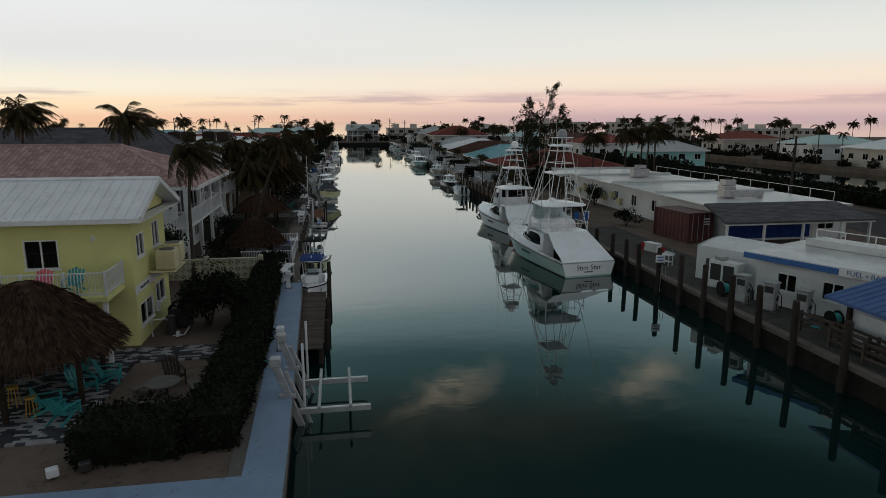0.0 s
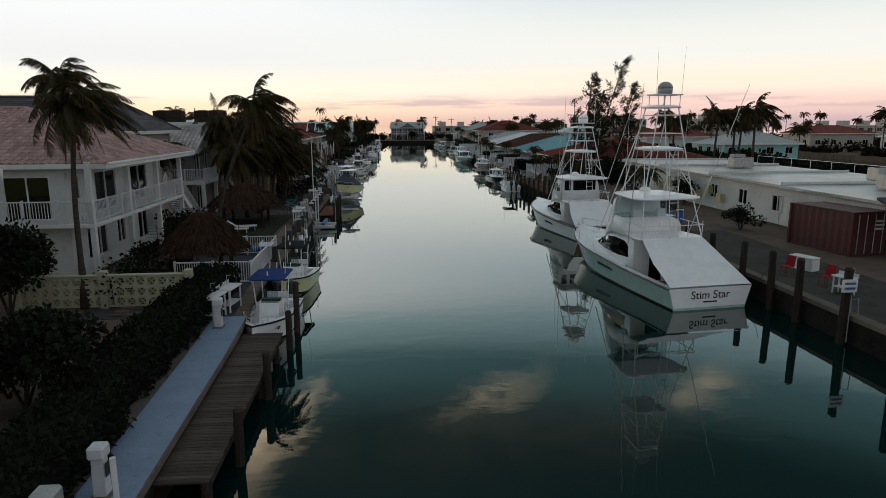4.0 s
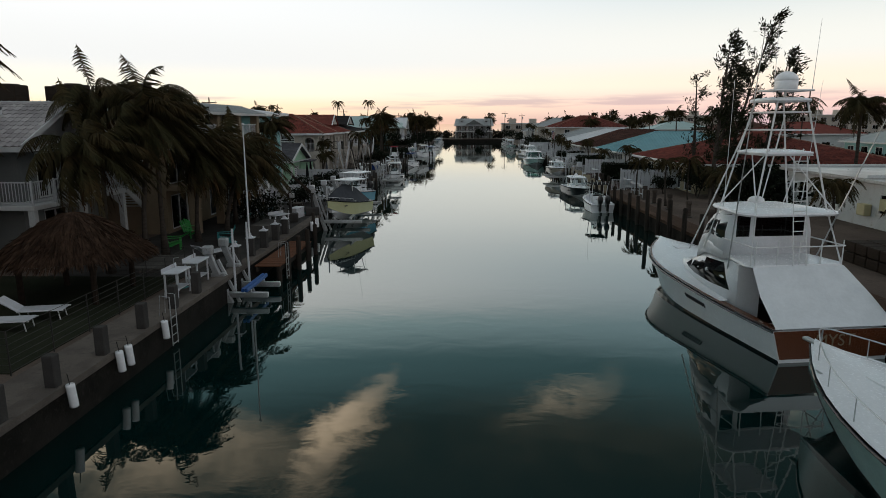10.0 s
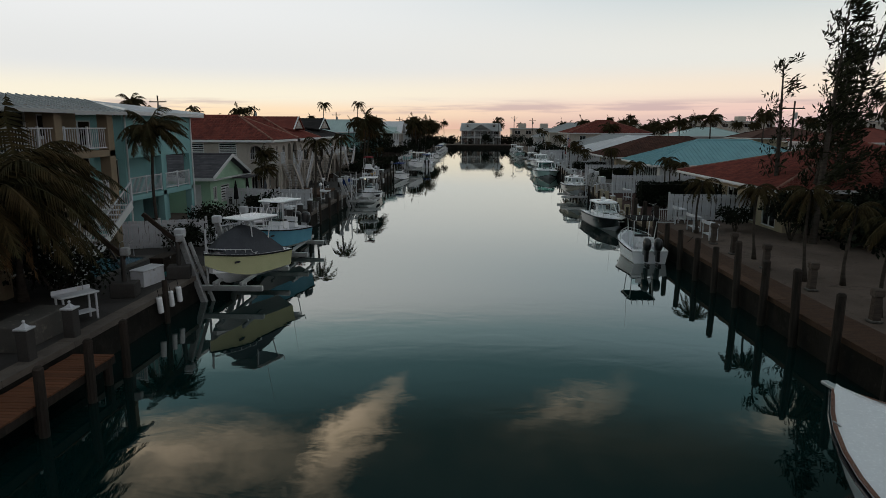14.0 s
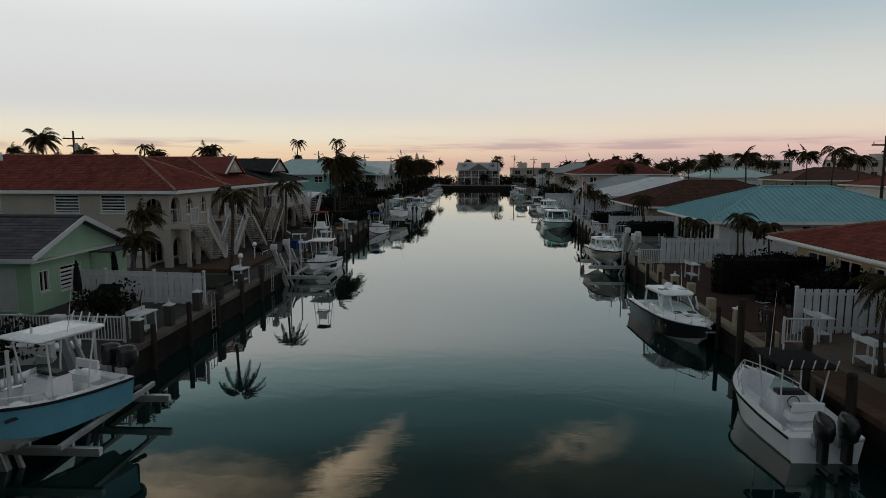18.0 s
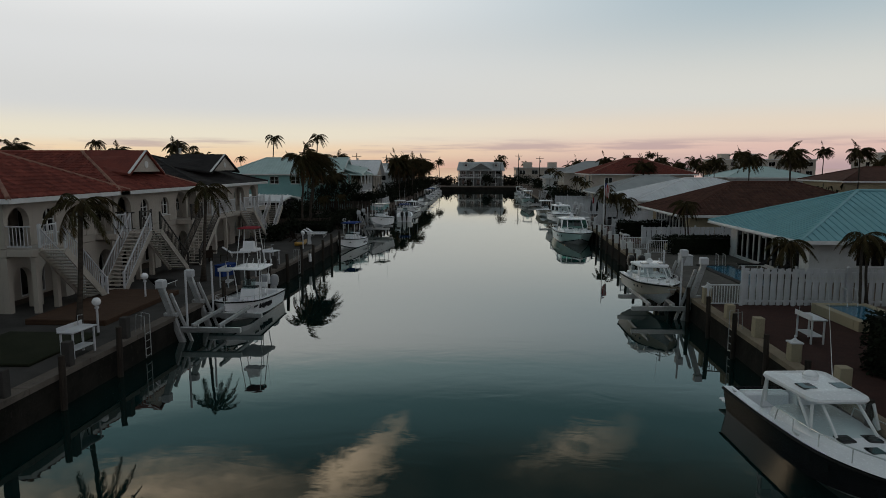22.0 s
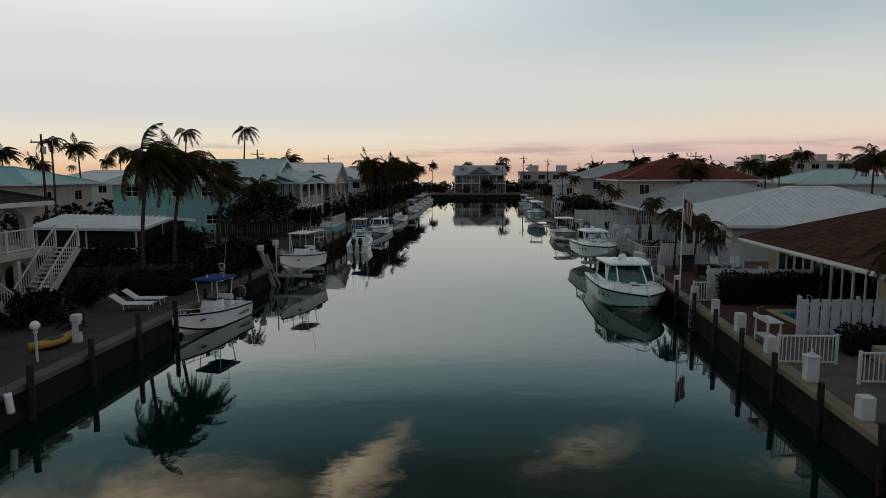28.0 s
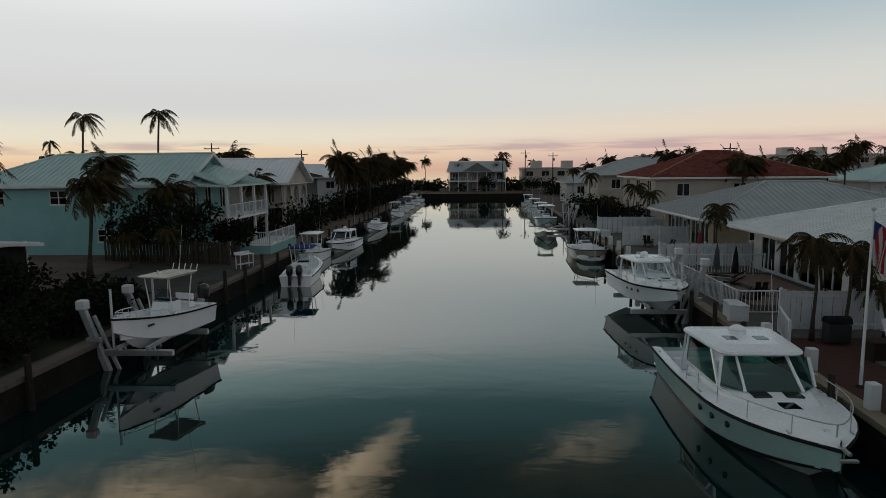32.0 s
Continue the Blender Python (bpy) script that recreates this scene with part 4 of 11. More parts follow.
# ---- houses on the port bank ----
def yellow_house():
    h = house_at("yellow_house", -10.7, 31.8, "two-storey pale yellow stucco house with white metal gable roof and balcony")
    L, D = 13.0, 5.6
    holes = {"S": [(L - 10.6, L - 9.2, 3.7, 5.0, "two"), (L - 8.2, L - 5.4, 3.0, 5.1, "door"), (L - 4.4, L - 3.0, 3.7, 5.0, "two"), (L - 8.8, L - 7.4, 0.9, 2.1, "two"), (L - 4.6, L - 3.2, 0.9, 2.1, "two")],
             "E": [(0.7, 1.9, 3.9, 5.0, "two"), (3.3, 4.5, 3.9, 5.2, "two"), (0.5, 2.6, 0.7, 1.8, "two"), (3.1, 4.8, 1.0, 2.1, "two")]}
    walls(h, -L, 0, 0, D, 0, 5.85, M["plaster_yellow"], holes)
    roof(h, -L, 0, 0, D, 5.95, 7.35, M["metal_white"], "seam", "x", ("gable", "gable"), 0.7, M["plaster_yellow"])
    part("balcony_slab", Geo().box(-L, -0.4, -2.3, -0.002, 2.72, 2.95, 0.02), M["plaster_yellow"], h)
    railing(h, (-L, -2.25, 2.95), (-0.45, -2.25, 2.95), 1.0, 0.13)
    railing(h, (-0.45, -2.25, 2.95), (-0.45, -0.05, 2.95), 1.0, 0.13, ends=(False, True))
    for x in (-0.55, -4.6, -8.8, -12.6):
        part("post", Geo().box(x - 0.09, x + 0.09, -2.24, -2.06, 0, 2.72, 0.02), M["trim"], h)
    for s in (-6.6, -1.6):
        part("wall_lamp", Geo().box(s, s + 0.14, -0.12, -0.002, 4.9, 5.15, 0.03), M["trim"], h)
    part("band", Geo().box(0.002, 0.012, 0.0, D, 2.35, 2.75), M["plaster_white"], h)
    sign = part("name_sign", Geo().box(0.013, 0.04, 0.5, 2.2, 2.42, 2.68, 0.005), M["sign_white"], h)
    for k in range(6):
        part("lettering_bar", Geo().box(0.041, 0.045, 0.65 + k * 0.24, 0.83 + k * 0.24, 2.48, 2.62), M["ink"], sign)
    for k in range(3):
        part("number_bar", Geo().box(-L + 0.2 + k * 0.2, -L + 0.33 + k * 0.2, -0.02, -0.002, 5.25, 5.45), M["ink"], h)
    for k in range(2):
        a = 2.2 + k * 1.15
        unit_ac = part("air_conditioner", Geo().box(0.35, 1.25, a, a + 0.85, 3.0 + 0.12 * k, 3.95 + 0.12 * k, 0.04), M["ac_beige"], h, "beige outdoor air conditioning unit on a bracket")
        for j in range(6):
            part("louvre", Geo().box(0.33, 1.27, a - 0.02, a + 0.87, 3.1 + 0.12 * k + j * 0.13, 3.13 + 0.12 * k + j * 0.13), M["ac_beige"], unit_ac)
        part("fan_grille", Geo().tube([(0.8, a + 0.42, 3.95 + 0.12 * k), (0.8, a + 0.42, 3.98 + 0.12 * k)], 0.36, 14), M["plastic_black"], unit_ac)
    part("bracket", Geo().box(0.0, 1.25, 2.1, 4.3, 2.88, 2.97, 0.02).bar((0.02, 2.3, 2.3), (1.1, 2.3, 2.88), 0.06, 0.06).bar((0.02, 4.1, 2.3), (1.1, 4.1, 2.88), 0.06, 0.06), M["ac_beige"], h)
    part("meter_box", Geo().box(0.01, 0.2, 2.7, 3.0, 0.8, 1.3, 0.02), M["trim"], h)
    part("conduit", Geo().tube([(0.08, 2.85, 1.3), (0.08, 2.85, 2.3), (0.06, 2.6, 2.8)], 0.03, 6), M["trim"], h)
    part("vent_pipe", Geo().tube([(-7.2, 1.0, 6.2), (-7.2, 1.0, 6.7)], 0.06, 8), M["galv"], h)
    return h


yellow_house()


def pink_roof_house():
    h = house_at("pink_roofed_house", -13.4, 48.9, "two-storey pale grey house with pink tiled hip roof and white balconies")
    L, D = 22.0, 11.6
    holes = {"S": [(L - 6.6, L - 4.6, 3.9, 5.3, "two"), (L - 2.8, L - 0.7, 2.95, 5.0, "door"), (L - 11, L - 9.4, 3.9, 5.2, "two"), (L - 1.9, L - 1.1, 1.2, 2.1, "two"), (L - 7, L - 5.6, 1.0, 2.1, "two")],
             "E": [(0.6, 1.4, 3.8, 5.0, "one"), (3.0, 5.6, 2.95, 5.0, "door"), (7.6, 10.2, 2.95, 5.0, "door"), (1.6, 3.9, 0.7, 2.3, "wide"), (5.2, 6.3, 0.9, 2.4, "two"), (8.2, 9.8, 0.6, 2.3, "two")]}
    walls(h, -L, 0, 0, D, 0, 5.6, M["plaster_white"], holes)
    roof(h, -L, 1.6, -0.2, D + 0.2, 5.6, 8.2, M["tile_pink"], "tile", "x", ("hip", "hip"), 0.7)
    part("balcony_slab", Geo().box(0.002, 1.7, 0.6, D + 0.2, 2.75, 2.95, 0.02), M["plaster_white"], h)
    part("balcony_slab", Geo().box(-2.9, 1.7, -1.3, 0.598, 2.75, 2.95, 0.02), M["plaster_white"], h)
    railing(h, (1.64, -1.25, 2.95), (1.64, D + 0.1, 2.95), 1.0, 0.13)
    railing(h, (-2.85, -1.25, 2.95), (1.64, -1.25, 2.95), 1.0, 0.13, ends=(True, False))
    for y in (-1.1, 3.2, 7.4, D):
        for z0, z1 in ((0, 2.75), (2.95, 5.7)):
            part("column", Geo().box(1.42, 1.66, y - 0.12, y + 0.12, z0, z1, 0.015), M["plaster_white"], h)
    part("column", Geo().box(-2.8, -2.45, -1.2, -0.85, 0, 2.75, 0.015), M["plaster_white"], h)
    stairs(h, (0.9, D + 0.4, 2.95), (0.9, D + 4.6, 0.1), 1.1, M["plaster_white"], M["vinyl"], (1, 0, 0), 0.2)
    part("gutter", Geo().box(2.2, 2.36, -0.9, D + 0.9, 5.55, 5.68, 0.03), M["trim"], h)
    return h


pink_roof_house()


def grey_roof_house():
    h = house_at("grey_shingle_house", -15.6, 64.6, "two-storey pale house with grey shingle roof and screened balcony")
    L, D = 20.0, 6.2
    holes = {"S": [(L - 3.4, L - 0.6, 4.1, 6.2, "wide"), (L - 8.0, L - 4.2, 4.1, 6.2, "wide"), (L - 2.6, L - 1.2, 0.9, 2.2, "two")], "E": [(0.5, 2.8, 4.1, 6.2, "two"), (3.4, 5.7, 4.1, 6.2, "two"), (0.8, 2.6, 0.2, 2.3, "door")]}
    walls(h, -L, 0, 0, D, 0, 6.7, M["plaster_cream"], holes, pane=M["glass"])
    roof(h, -L, 0, 0, D, 6.9, 9.3, M["shingle_grey"], "shingle", "x", ("hip", "hip"), 0.7)
    part("balcony_slab", Geo().box(-9.0, 0.8, -1.6, -0.002, 2.9, 3.1, 0.02), M["trim"], h)
    railing(h, (-9.0, -1.55, 3.1), (0.75, -1.55, 3.1), 1.0, 0.16)
    stairs(h, (1.2, -0.8, 3.1), (1.2, -5.2, 0.1), 1.1, M["trim"], M["vinyl"], (1, 0, 0), 0.2)
    for x in (-8.8, -4.4, 0.65):
        part("column", Geo().box(x - 0.1, x + 0.1, -1.5, -1.3, 0, 2.9, 0.015), M["trim"], h)
    return h


grey_roof_house()


def white_tile_house():
    h = house_at("white_tiled_house", -14.4, 71.4, "two-storey grey-white house with white tiled gable roof and balcony")
    L, D = 22.0, 6.2
    holes = {"S": [(L - 3.0, L - 1.5, 2.9, 5.0, "door"), (L - 6.5, L - 4.6, 2.9, 5.0, "door"), (L - 9.5, L - 8, 3.6, 4.9, "two"), (L - 4, L - 2.4, 0.2, 2.3, "door"), (L - 7.5, L - 6.2, 0.2, 2.3, "door")],
             "E": [(1.2, 2.8, 2.9, 5.0, "door"), (3.8, 5.2, 3.5, 4.9, "two"), (1.4, 3.2, 0.2, 2.3, "door")]}
    walls(h, -L, 0, 0, D, 0, 5.15, M["plaster_grey"], holes)
    roof(h, -L, 0, 0, D, 5.3, 7.2, M["tile_white"], "tile", "x", ("gable", "gable"), 0.8, M["plaster_white"])
    part("balcony_slab", Geo().box(-7.5, 1.5, -1.5, -0.002, 2.65, 2.85, 0.02), M["trim"], h)
    part("balcony_slab", Geo().box(0.002, 1.5, 0, D, 2.65, 2.85, 0.02), M["trim"], h)
    railing(h, (-7.5, -1.45, 2.85), (1.45, -1.45, 2.85), 1.0, 0.14)
    railing(h, (1.45, -1.45, 2.85), (1.45, D, 2.85), 1.0, 0.14, ends=(False, True))
    stairs(h, (0.9, D + 0.1, 2.85), (0.9, D + 4.2, 0.1), 1.0, M["trim"], M["vinyl"], (1, 0, 0), 0.2)
    for x, y in ((1.3, -1.3), (1.3, 2.4), (1.3, D - 0.2), (-3.4, -1.3), (-7.3, -1.3)):
        part("column", Geo().box(x - 0.14, x + 0.14, y - 0.14, y + 0.14, 0, 2.65, 0.015), M["plaster_white"], h)
    return h


white_tile_house()


def tan_block():
    h = house_at("tan_apartment_block", -9.8, 79.4, "three-storey tan apartment block with grey metal mansard edge and open balconies")
    L, D = 26.0, 12.2
    holes = {"E": [], "S": [(L - 4, L - 2.5, 4.2, 5.6, "two"), (L - 9, L - 7.5, 4.2, 5.6, "two")]}
    for k in range(2):
        y = 1.2 + k * 5.8
        for z in (0.2, 2.85, 5.1):
            holes["E"] += [(y - 0.6, y + 1.7, z, min(z + 2.0, 6.9), "door"), (y + 2.4, y + 3.6, z + 0.7, min(z + 1.8, 6.8), "two")]
    walls(h, -L, -1.8, 0, D, 0, 7.1, M["plaster_tan"], holes)
    for z in (2.5, 4.9):
        part("balcony_slab", Geo().box(-1.798, 0, 0, D, z, z + 0.3, 0.02), M["plaster_tan"], h)
        railing(h, (-0.12, 0.3, z + 0.3), (-0.12, D - 0.3, z + 0.3), 1.0, 0.16)
    for y in (0.25, 4.2, 8.1, D - 0.25):
        part("column", Geo().box(-0.5, 0, y - 0.25, y + 0.25, 0, 6.9, 0.02), M["plaster_tan"], h)
    part("parapet", Geo().box(-L, -0.001, -0.3, D + 0.3, 6.9, 7.1, 0.02), M["plaster_tan"], h)
    slope(h, (0.4, -0.6, 6.95), (0.4, D + 0.6, 6.95), (-1.4, D, 7.55), (-1.4, 0, 7.55), M["metal_grey"], "seam")
    slope(h, (-L, -0.6, 6.95), (0.4, -0.6, 6.95), (-1.4, 0.4, 7.55), (-L, 0.4, 7.55), M["metal_grey"], "seam")
    part("flat_roof", Geo().box(-L, -1.4, 0.4, D, 7.4, 7.55), M["metal_grey"], h)
    for k in range(5):
        u = part("roof_unit", Geo().box(-14.0 + k * 2.0, -12.6 + k * 2.0, 4 + (k % 2) * 2, 5.4 + (k % 2) * 2, 7.56, 8.7, 0.05), M["wood_dark"], h, "dark rooftop air handler")
        part("fan_grille", Geo().tube([(-13.3 + k * 2.0, 4.7 + (k % 2) * 2, 8.7), (-13.3 + k * 2.0, 4.7 + (k % 2) * 2, 8.76)], 0.5, 12), M["plastic_black"], u)
    stairs(h, (0.7, D - 1.2, 2.8), (0.7, D - 6.0, 0.1), 1.0, M["trim"], M["vinyl"], (1, 0, 0), 0.2)
    return h


tan_block()


def teal_block():
    h = house_at("teal_townhouse", -12.0, 96.4, "three-storey teal stucco townhouse with pale metal roof and corner balconies")
    L, D = 22.0, 8.6
    holes = {"E": [(0.9, 2.6, 2.5, 4.4, "door"), (4.6, 5.9, 5.35, 6.7, "two"), (1.2, 3.8, 0.0, 2.1, "hole"), (5.0, 8.2, 0.0, 2.1, "hole")], "S": [(L - 3.3, L - 1.8, 5.2, 6.6, "two"), (L - 4.0, L - 2.0, 2.5, 4.6, "door"), (L - 8.4, L - 7, 5.2, 6.6, "two")]}
    walls(h, -L, -1.8, 0, D, 0, 7.0, M["plaster_teal"], holes)
    part("upper_wall", Geo().box(-1.799, 0.0, 0, D, 4.55, 7.0, 0.01), M["plaster_teal"], h)
    w = window(h, pose(0.03, 5.0, 5.3, 0, 0, 90), 1.3, 1.35, "two", M["trim"], M["glass_dark"])
    w = window(h, pose(0.03, 1.2, 5.3, 0, 0, 90), 1.2, 1.35, "two", M["trim"], M["glass_dark"])
    part("balcony_slab", Geo().box(-1.799, 0, 0, D, 2.1, 2.4, 0.02), M["plaster_teal"], h)
    for y in (0.2, 4.4, D - 0.2):
        part("column", Geo().box(-0.42, 0, y - 0.2, y + 0.2, 0, 4.55, 0.015), M["plaster_teal"], h)
    railing(h, (-0.1, 0.4, 2.4), (-0.1, 4.2, 2.4), 1.0, 0.14)
    railing(h, (-0.1, 4.6, 2.4), (-0.1, D - 0.4, 2.4), 1.0, 0.14)
    roof(h, -L, 0, 0, D, 7.1, 7.75, M["metal_white"], "seam", "x", ("hip", "hip"), 0.7)
    part("downpipe", Geo().tube([(0.05, 0.2, 7.0), (0.05, 0.2, 0.1)], 0.05, 6), M["trim"], h)
    part("downpipe", Geo().tube([(0.05, D - 0.05, 7.0), (0.05, D - 0.05, 0.1)], 0.05, 6), M["trim"], h)
    return h


teal_block()


def mint_cottage():
    h = house_at("mint_cottage", -12.0, 107.8, "single-storey mint green cottage with grey shingle gable roof and white trim")
    L, D = 13.0, 7.0
    holes = {"E": [(0.5, 1.2, 0.9, 1.9, "two"), (2.0, 3.7, 0.7, 1.9, "jal"), (5.0, 5.9, 0.1, 2.0, "entry")], "S": [(L - 1.6, L - 0.7, 0.1, 2.1, "entry"), (L - 4.5, L - 3.2, 0.9, 2.0, "two")]}
    walls(h, -L, 0, 0, D, 0, 2.45, M["plaster_mint"], holes)
    roof(h, -L, 0, 0, D, 2.6, 4.15, M["shingle_grey"], "shingle", "x", ("gable", "gable"), 0.5, M["plaster_mint"])
    part("porch_roof", Geo().box(0.02, 1.2, 4.4, 7.4, 2.25, 2.35, 0.01), M["shingle_grey"], h)
    part("porch_wall", Geo().box(0.02, 0.9, 4.5, 6.4, 0, 2.25, 0.01), M["plaster_mint"], h)
    lamp = part("porch_lamp", Geo().ball((0.2, 6.9, 2.1), 0.10, 8, 4), M["lit"], h)
    return h


mint_cottage()


def arch(w, h, ow, spring, top, t, n=10):
    """A wall panel with one arched opening, standing in x-z, thick along y."""
    a, b = (w - ow) / 2, (w + ow) / 2
    r = ow / 2
    rise = min(r, top - spring)
    pts = [(a + r - r * math.cos(math.pi * k / n), spring + rise * math.sin(math.pi * k / n)) for k in range(n + 1)]
    g = Geo()
    g.box(0, a, 0, t, 0, h)
    g.box(b, w, 0, t, 0, h)
    for p, q in zip(pts, pts[1:]):
        g.add([(p[0], 0, p[1]), (q[0], 0, q[1]), (q[0], 0, h), (p[0], 0, h), (p[0], t, p[1]), (q[0], t, q[1]), (q[0], t, h), (p[0], t, h)],
              [(0, 1, 2, 3), (7, 6, 5, 4), (0, 4, 5, 1), (3, 2, 6, 7)])
    return weld(g)


def arch_front(h, ys, z0, z1, mat, ow_frac=0.72, x=0.0, t=0.3):
    for a, b in zip(ys, ys[1:]):
        w = b - a
        p = part("arch_panel", arch(w - 0.006, z1 - z0, w * ow_frac, (z1 - z0) * 0.52, (z1 - z0) * 0.9, t), mat, h)
        p.matrix_basis = pose(x, a + 0.003, z0, 0, 0, 90)


def arched_window(house, y, z):
    """A white-framed arched sash under a stucco sill, set in the front wall."""
    part("sill_wall", Geo().box(-0.26, -0.02, y - 0.495, y + 0.495, z, z + 0.45), M["plaster_cream"], house)
    part("window_pane", Geo().box(-0.19, -0.17, y - 0.49, y + 0.49, z + 0.45, z + 1.72), M["glass_dark"], house)
    part("room_dark", Geo().box(-0.27, -0.25, y - 0.495, y + 0.495, z + 0.45, z + 1.72), M["canvas_black"], house)
    g = Geo()
    for o in (-0.47, 0.0, 0.47):
        g.box(-0.165, -0.11, y + o - 0.03, y + o + 0.03, z + 0.45, z + (1.70 if o == 0 else 1.22))
    g.box(-0.165, -0.112, y - 0.49, y + 0.49, z + 0.45, z + 0.51)
    g.box(-0.165, -0.112, y - 0.49, y + 0.49, z + 1.05, z + 1.10)
    part("window_frame", g, M["trim"], house)
    part("window_sill", Geo().box(-0.10, 0.06, y - 0.60, y + 0.60, z + 0.38, z + 0.44, 0.015), M["trim"], house)


def villa(y, D, roof_mat, cover, rail, label, gable, roof_ends, screened=False, side_windows=False, back=22.0):
    """A two-storey cream townhouse with arched loggias towards the canal and two outer stairs."""
    h = house_at("arcaded_townhouse", -11.9, y, label)
    L = back
    holes = {"E": win_row(D, 3, 1.5, 3.2, 2.0, "door", 1.5, D - 1.5) + win_row(D, 3, 1.8, 0.1, 2.2, "door", 1.8, D - 1.8)}
    if side_windows:
        holes["S"] = [(L - 4.6, L - 2.9, 3.6, 4.8, "jal"), (L - 7.7, L - 6.0, 3.6, 4.8, "jal"), (L - 13, L - 11.3, 3.6, 4.8, "jal"), (L - 3.2, L - 1.9, 0.9, 2.0, "jal")]
    walls(h, -L, -1.9, 0, D, 0, 4.95, M["plaster_cream"], holes)
    ys = [0, D * 0.22, D * 0.5, D * 0.78, D]
    arch_front(h, ys, 0.0, 2.5, M["plaster_cream"])
    if screened:
        arch_front(h, ys, 2.9, 5.0, M["plaster_cream"], 0.66)
    else:
        arch_front(h, ys[:2], 2.9, 5.0, M["plaster_cream"], 0.74)
        arch_front(h, ys[3:], 2.9, 5.0, M["plaster_cream"], 0.74)
        for a, b in zip(ys[1:3], ys[2:4]):
            p = part("arch_panel", arch(b - a - 0.006, 2.1, 1.0, 1.1, 1.72, 0.28), M["plaster_cream"], h)
            p.matrix_basis = pose(0.0, a + 0.003, 2.9, 0, 0, 90)
            arched_window(h, (a + b) / 2, 2.9)
    for yy in (0.0, D - 0.3):
        for z0, z1 in ((0, 2.5), (2.9, 5.0)):
            p = part("arch_panel", arch(1.56, z1 - z0, 1.15, (z1 - z0) * 0.52, (z1 - z0) * 0.9, 0.26), M["plaster_cream"], h)
            p.matrix_basis = pose(-1.88, yy + 0.02, z0)
    part("balcony_slab", Geo().box(-1.898, 0.02, 0.0, D, 2.52, 2.88, 0.02), M["plaster_cream"], h)
    for f0, f1 in (((0.0, 1.0),) if screened else ((0.0, 0.21), (0.79, 1.0))):
        part("landing", Geo().box(0.03, 1.15, D * f0, D * f1, 2.56, 2.88, 0.02), M["plaster_cream"], h)
    ups = (0.42, 0.68, 0.99, 0.74) if screened else (0.06, 0.42, 0.96, 0.60)
    for f0, f1 in (((0.01, 0.34), (0.50, 0.88)) if screened else ((0.08, 0.21), (0.79, 0.92))):
        railing(h, (1.1, D * f0, 2.88), (1.1, D * f1, 2.88), 1.0, 0.16, rail)
    railing(h, (-1.8, 0.1, 2.88), (1.1, 0.1, 2.88), 1.0, 0.16, rail, ends=(True, False))
    stairs(h, (1.75, D * ups[0], 2.9), (1.75, D * ups[1], 0.1), 1.1, M["plaster_cream"], rail, (1, 0, 0), 0.16)
    stairs(h, (1.75, D * ups[2], 2.9), (1.75, D * ups[3], 0.1), 1.1, M["plaster_cream"], rail, (1, 0, 0), 0.16)
    for yy in (D * 0.04, D * 0.20, D * 0.80, D * 0.96):
        part("column", Geo().box(0.9, 1.14, yy - 0.12, yy + 0.12, 0, 2.52, 0.015), M["plaster_cream"], h)
    if screened:
        for k in range(3):
            part("screen_frame", Geo().box(0.31, 0.36, D * (0.05 + k * 0.12), D * (0.05 + k * 0.12) + 0.06, 2.9, 5.0).box(0.31, 0.36, D * (0.05 + k * 0.12), D * (0.17 + k * 0.12), 3.9, 3.96), M["trim"], h)
    roof(h, -L, 0.15, 0, D, 5.1, 7.35, roof_mat, cover, "x", roof_ends, 0.6, M["plaster_cream"])
    if gable:
        mid, w = D * 0.52, D * 0.20
        g = Geo()
        g.prism([(mid - w, 6.15), (mid + w, 6.15), (mid, 7.35)], -0.75, -0.55, 0)
        part("gable_wall", g, M["plaster_cream"], h)
        part("bargeboard", Geo().bar((-0.5, mid - w - 0.3, 6.05), (-0.5, mid, 7.45), 0.16, 0.10).bar((-0.5, mid + w + 0.3, 6.05), (-0.5, mid, 7.45), 0.16, 0.10), M["trim"], h)
        slope(h, (-0.4, mid - w - 0.3, 6.05), (-4.5, mid - w - 0.3, 6.6), (-5.0, mid, 7.5), (-0.4, mid, 7.5), roof_mat, "")
        slope(h, (-4.5, mid + w + 0.3, 6.6), (-0.4, mid + w + 0.3, 6.05), (-0.4, mid, 7.5), (-5.0, mid, 7.5), roof_mat, "")
        part("vent_grille", Geo().tube([(-0.54, mid, 6.6), (-0.5, mid, 6.6)], 0.22, 12), M["trim"], h)
    return h


villa(121.2, 8.4, M["tile_red"], "tile", M["vinyl"], "cream two-storey arcaded townhouse with terracotta tiled hip roof", False, ("hip", "hip"), side_windows=True)
villa(129.8, 9.4, M["tile_red"], "tile", M["rail_dark"], "cream arcaded townhouse with dark red tiled roof and iron stair rails", True, ("hip", "hip"))
villa(140.6, 13.6, M["shingle_dark"], "shingle", M["vinyl"], "cream arcaded townhouse with dark shingle roof, white gable and twin stairs", True, ("hip", "hip"), screened=True)


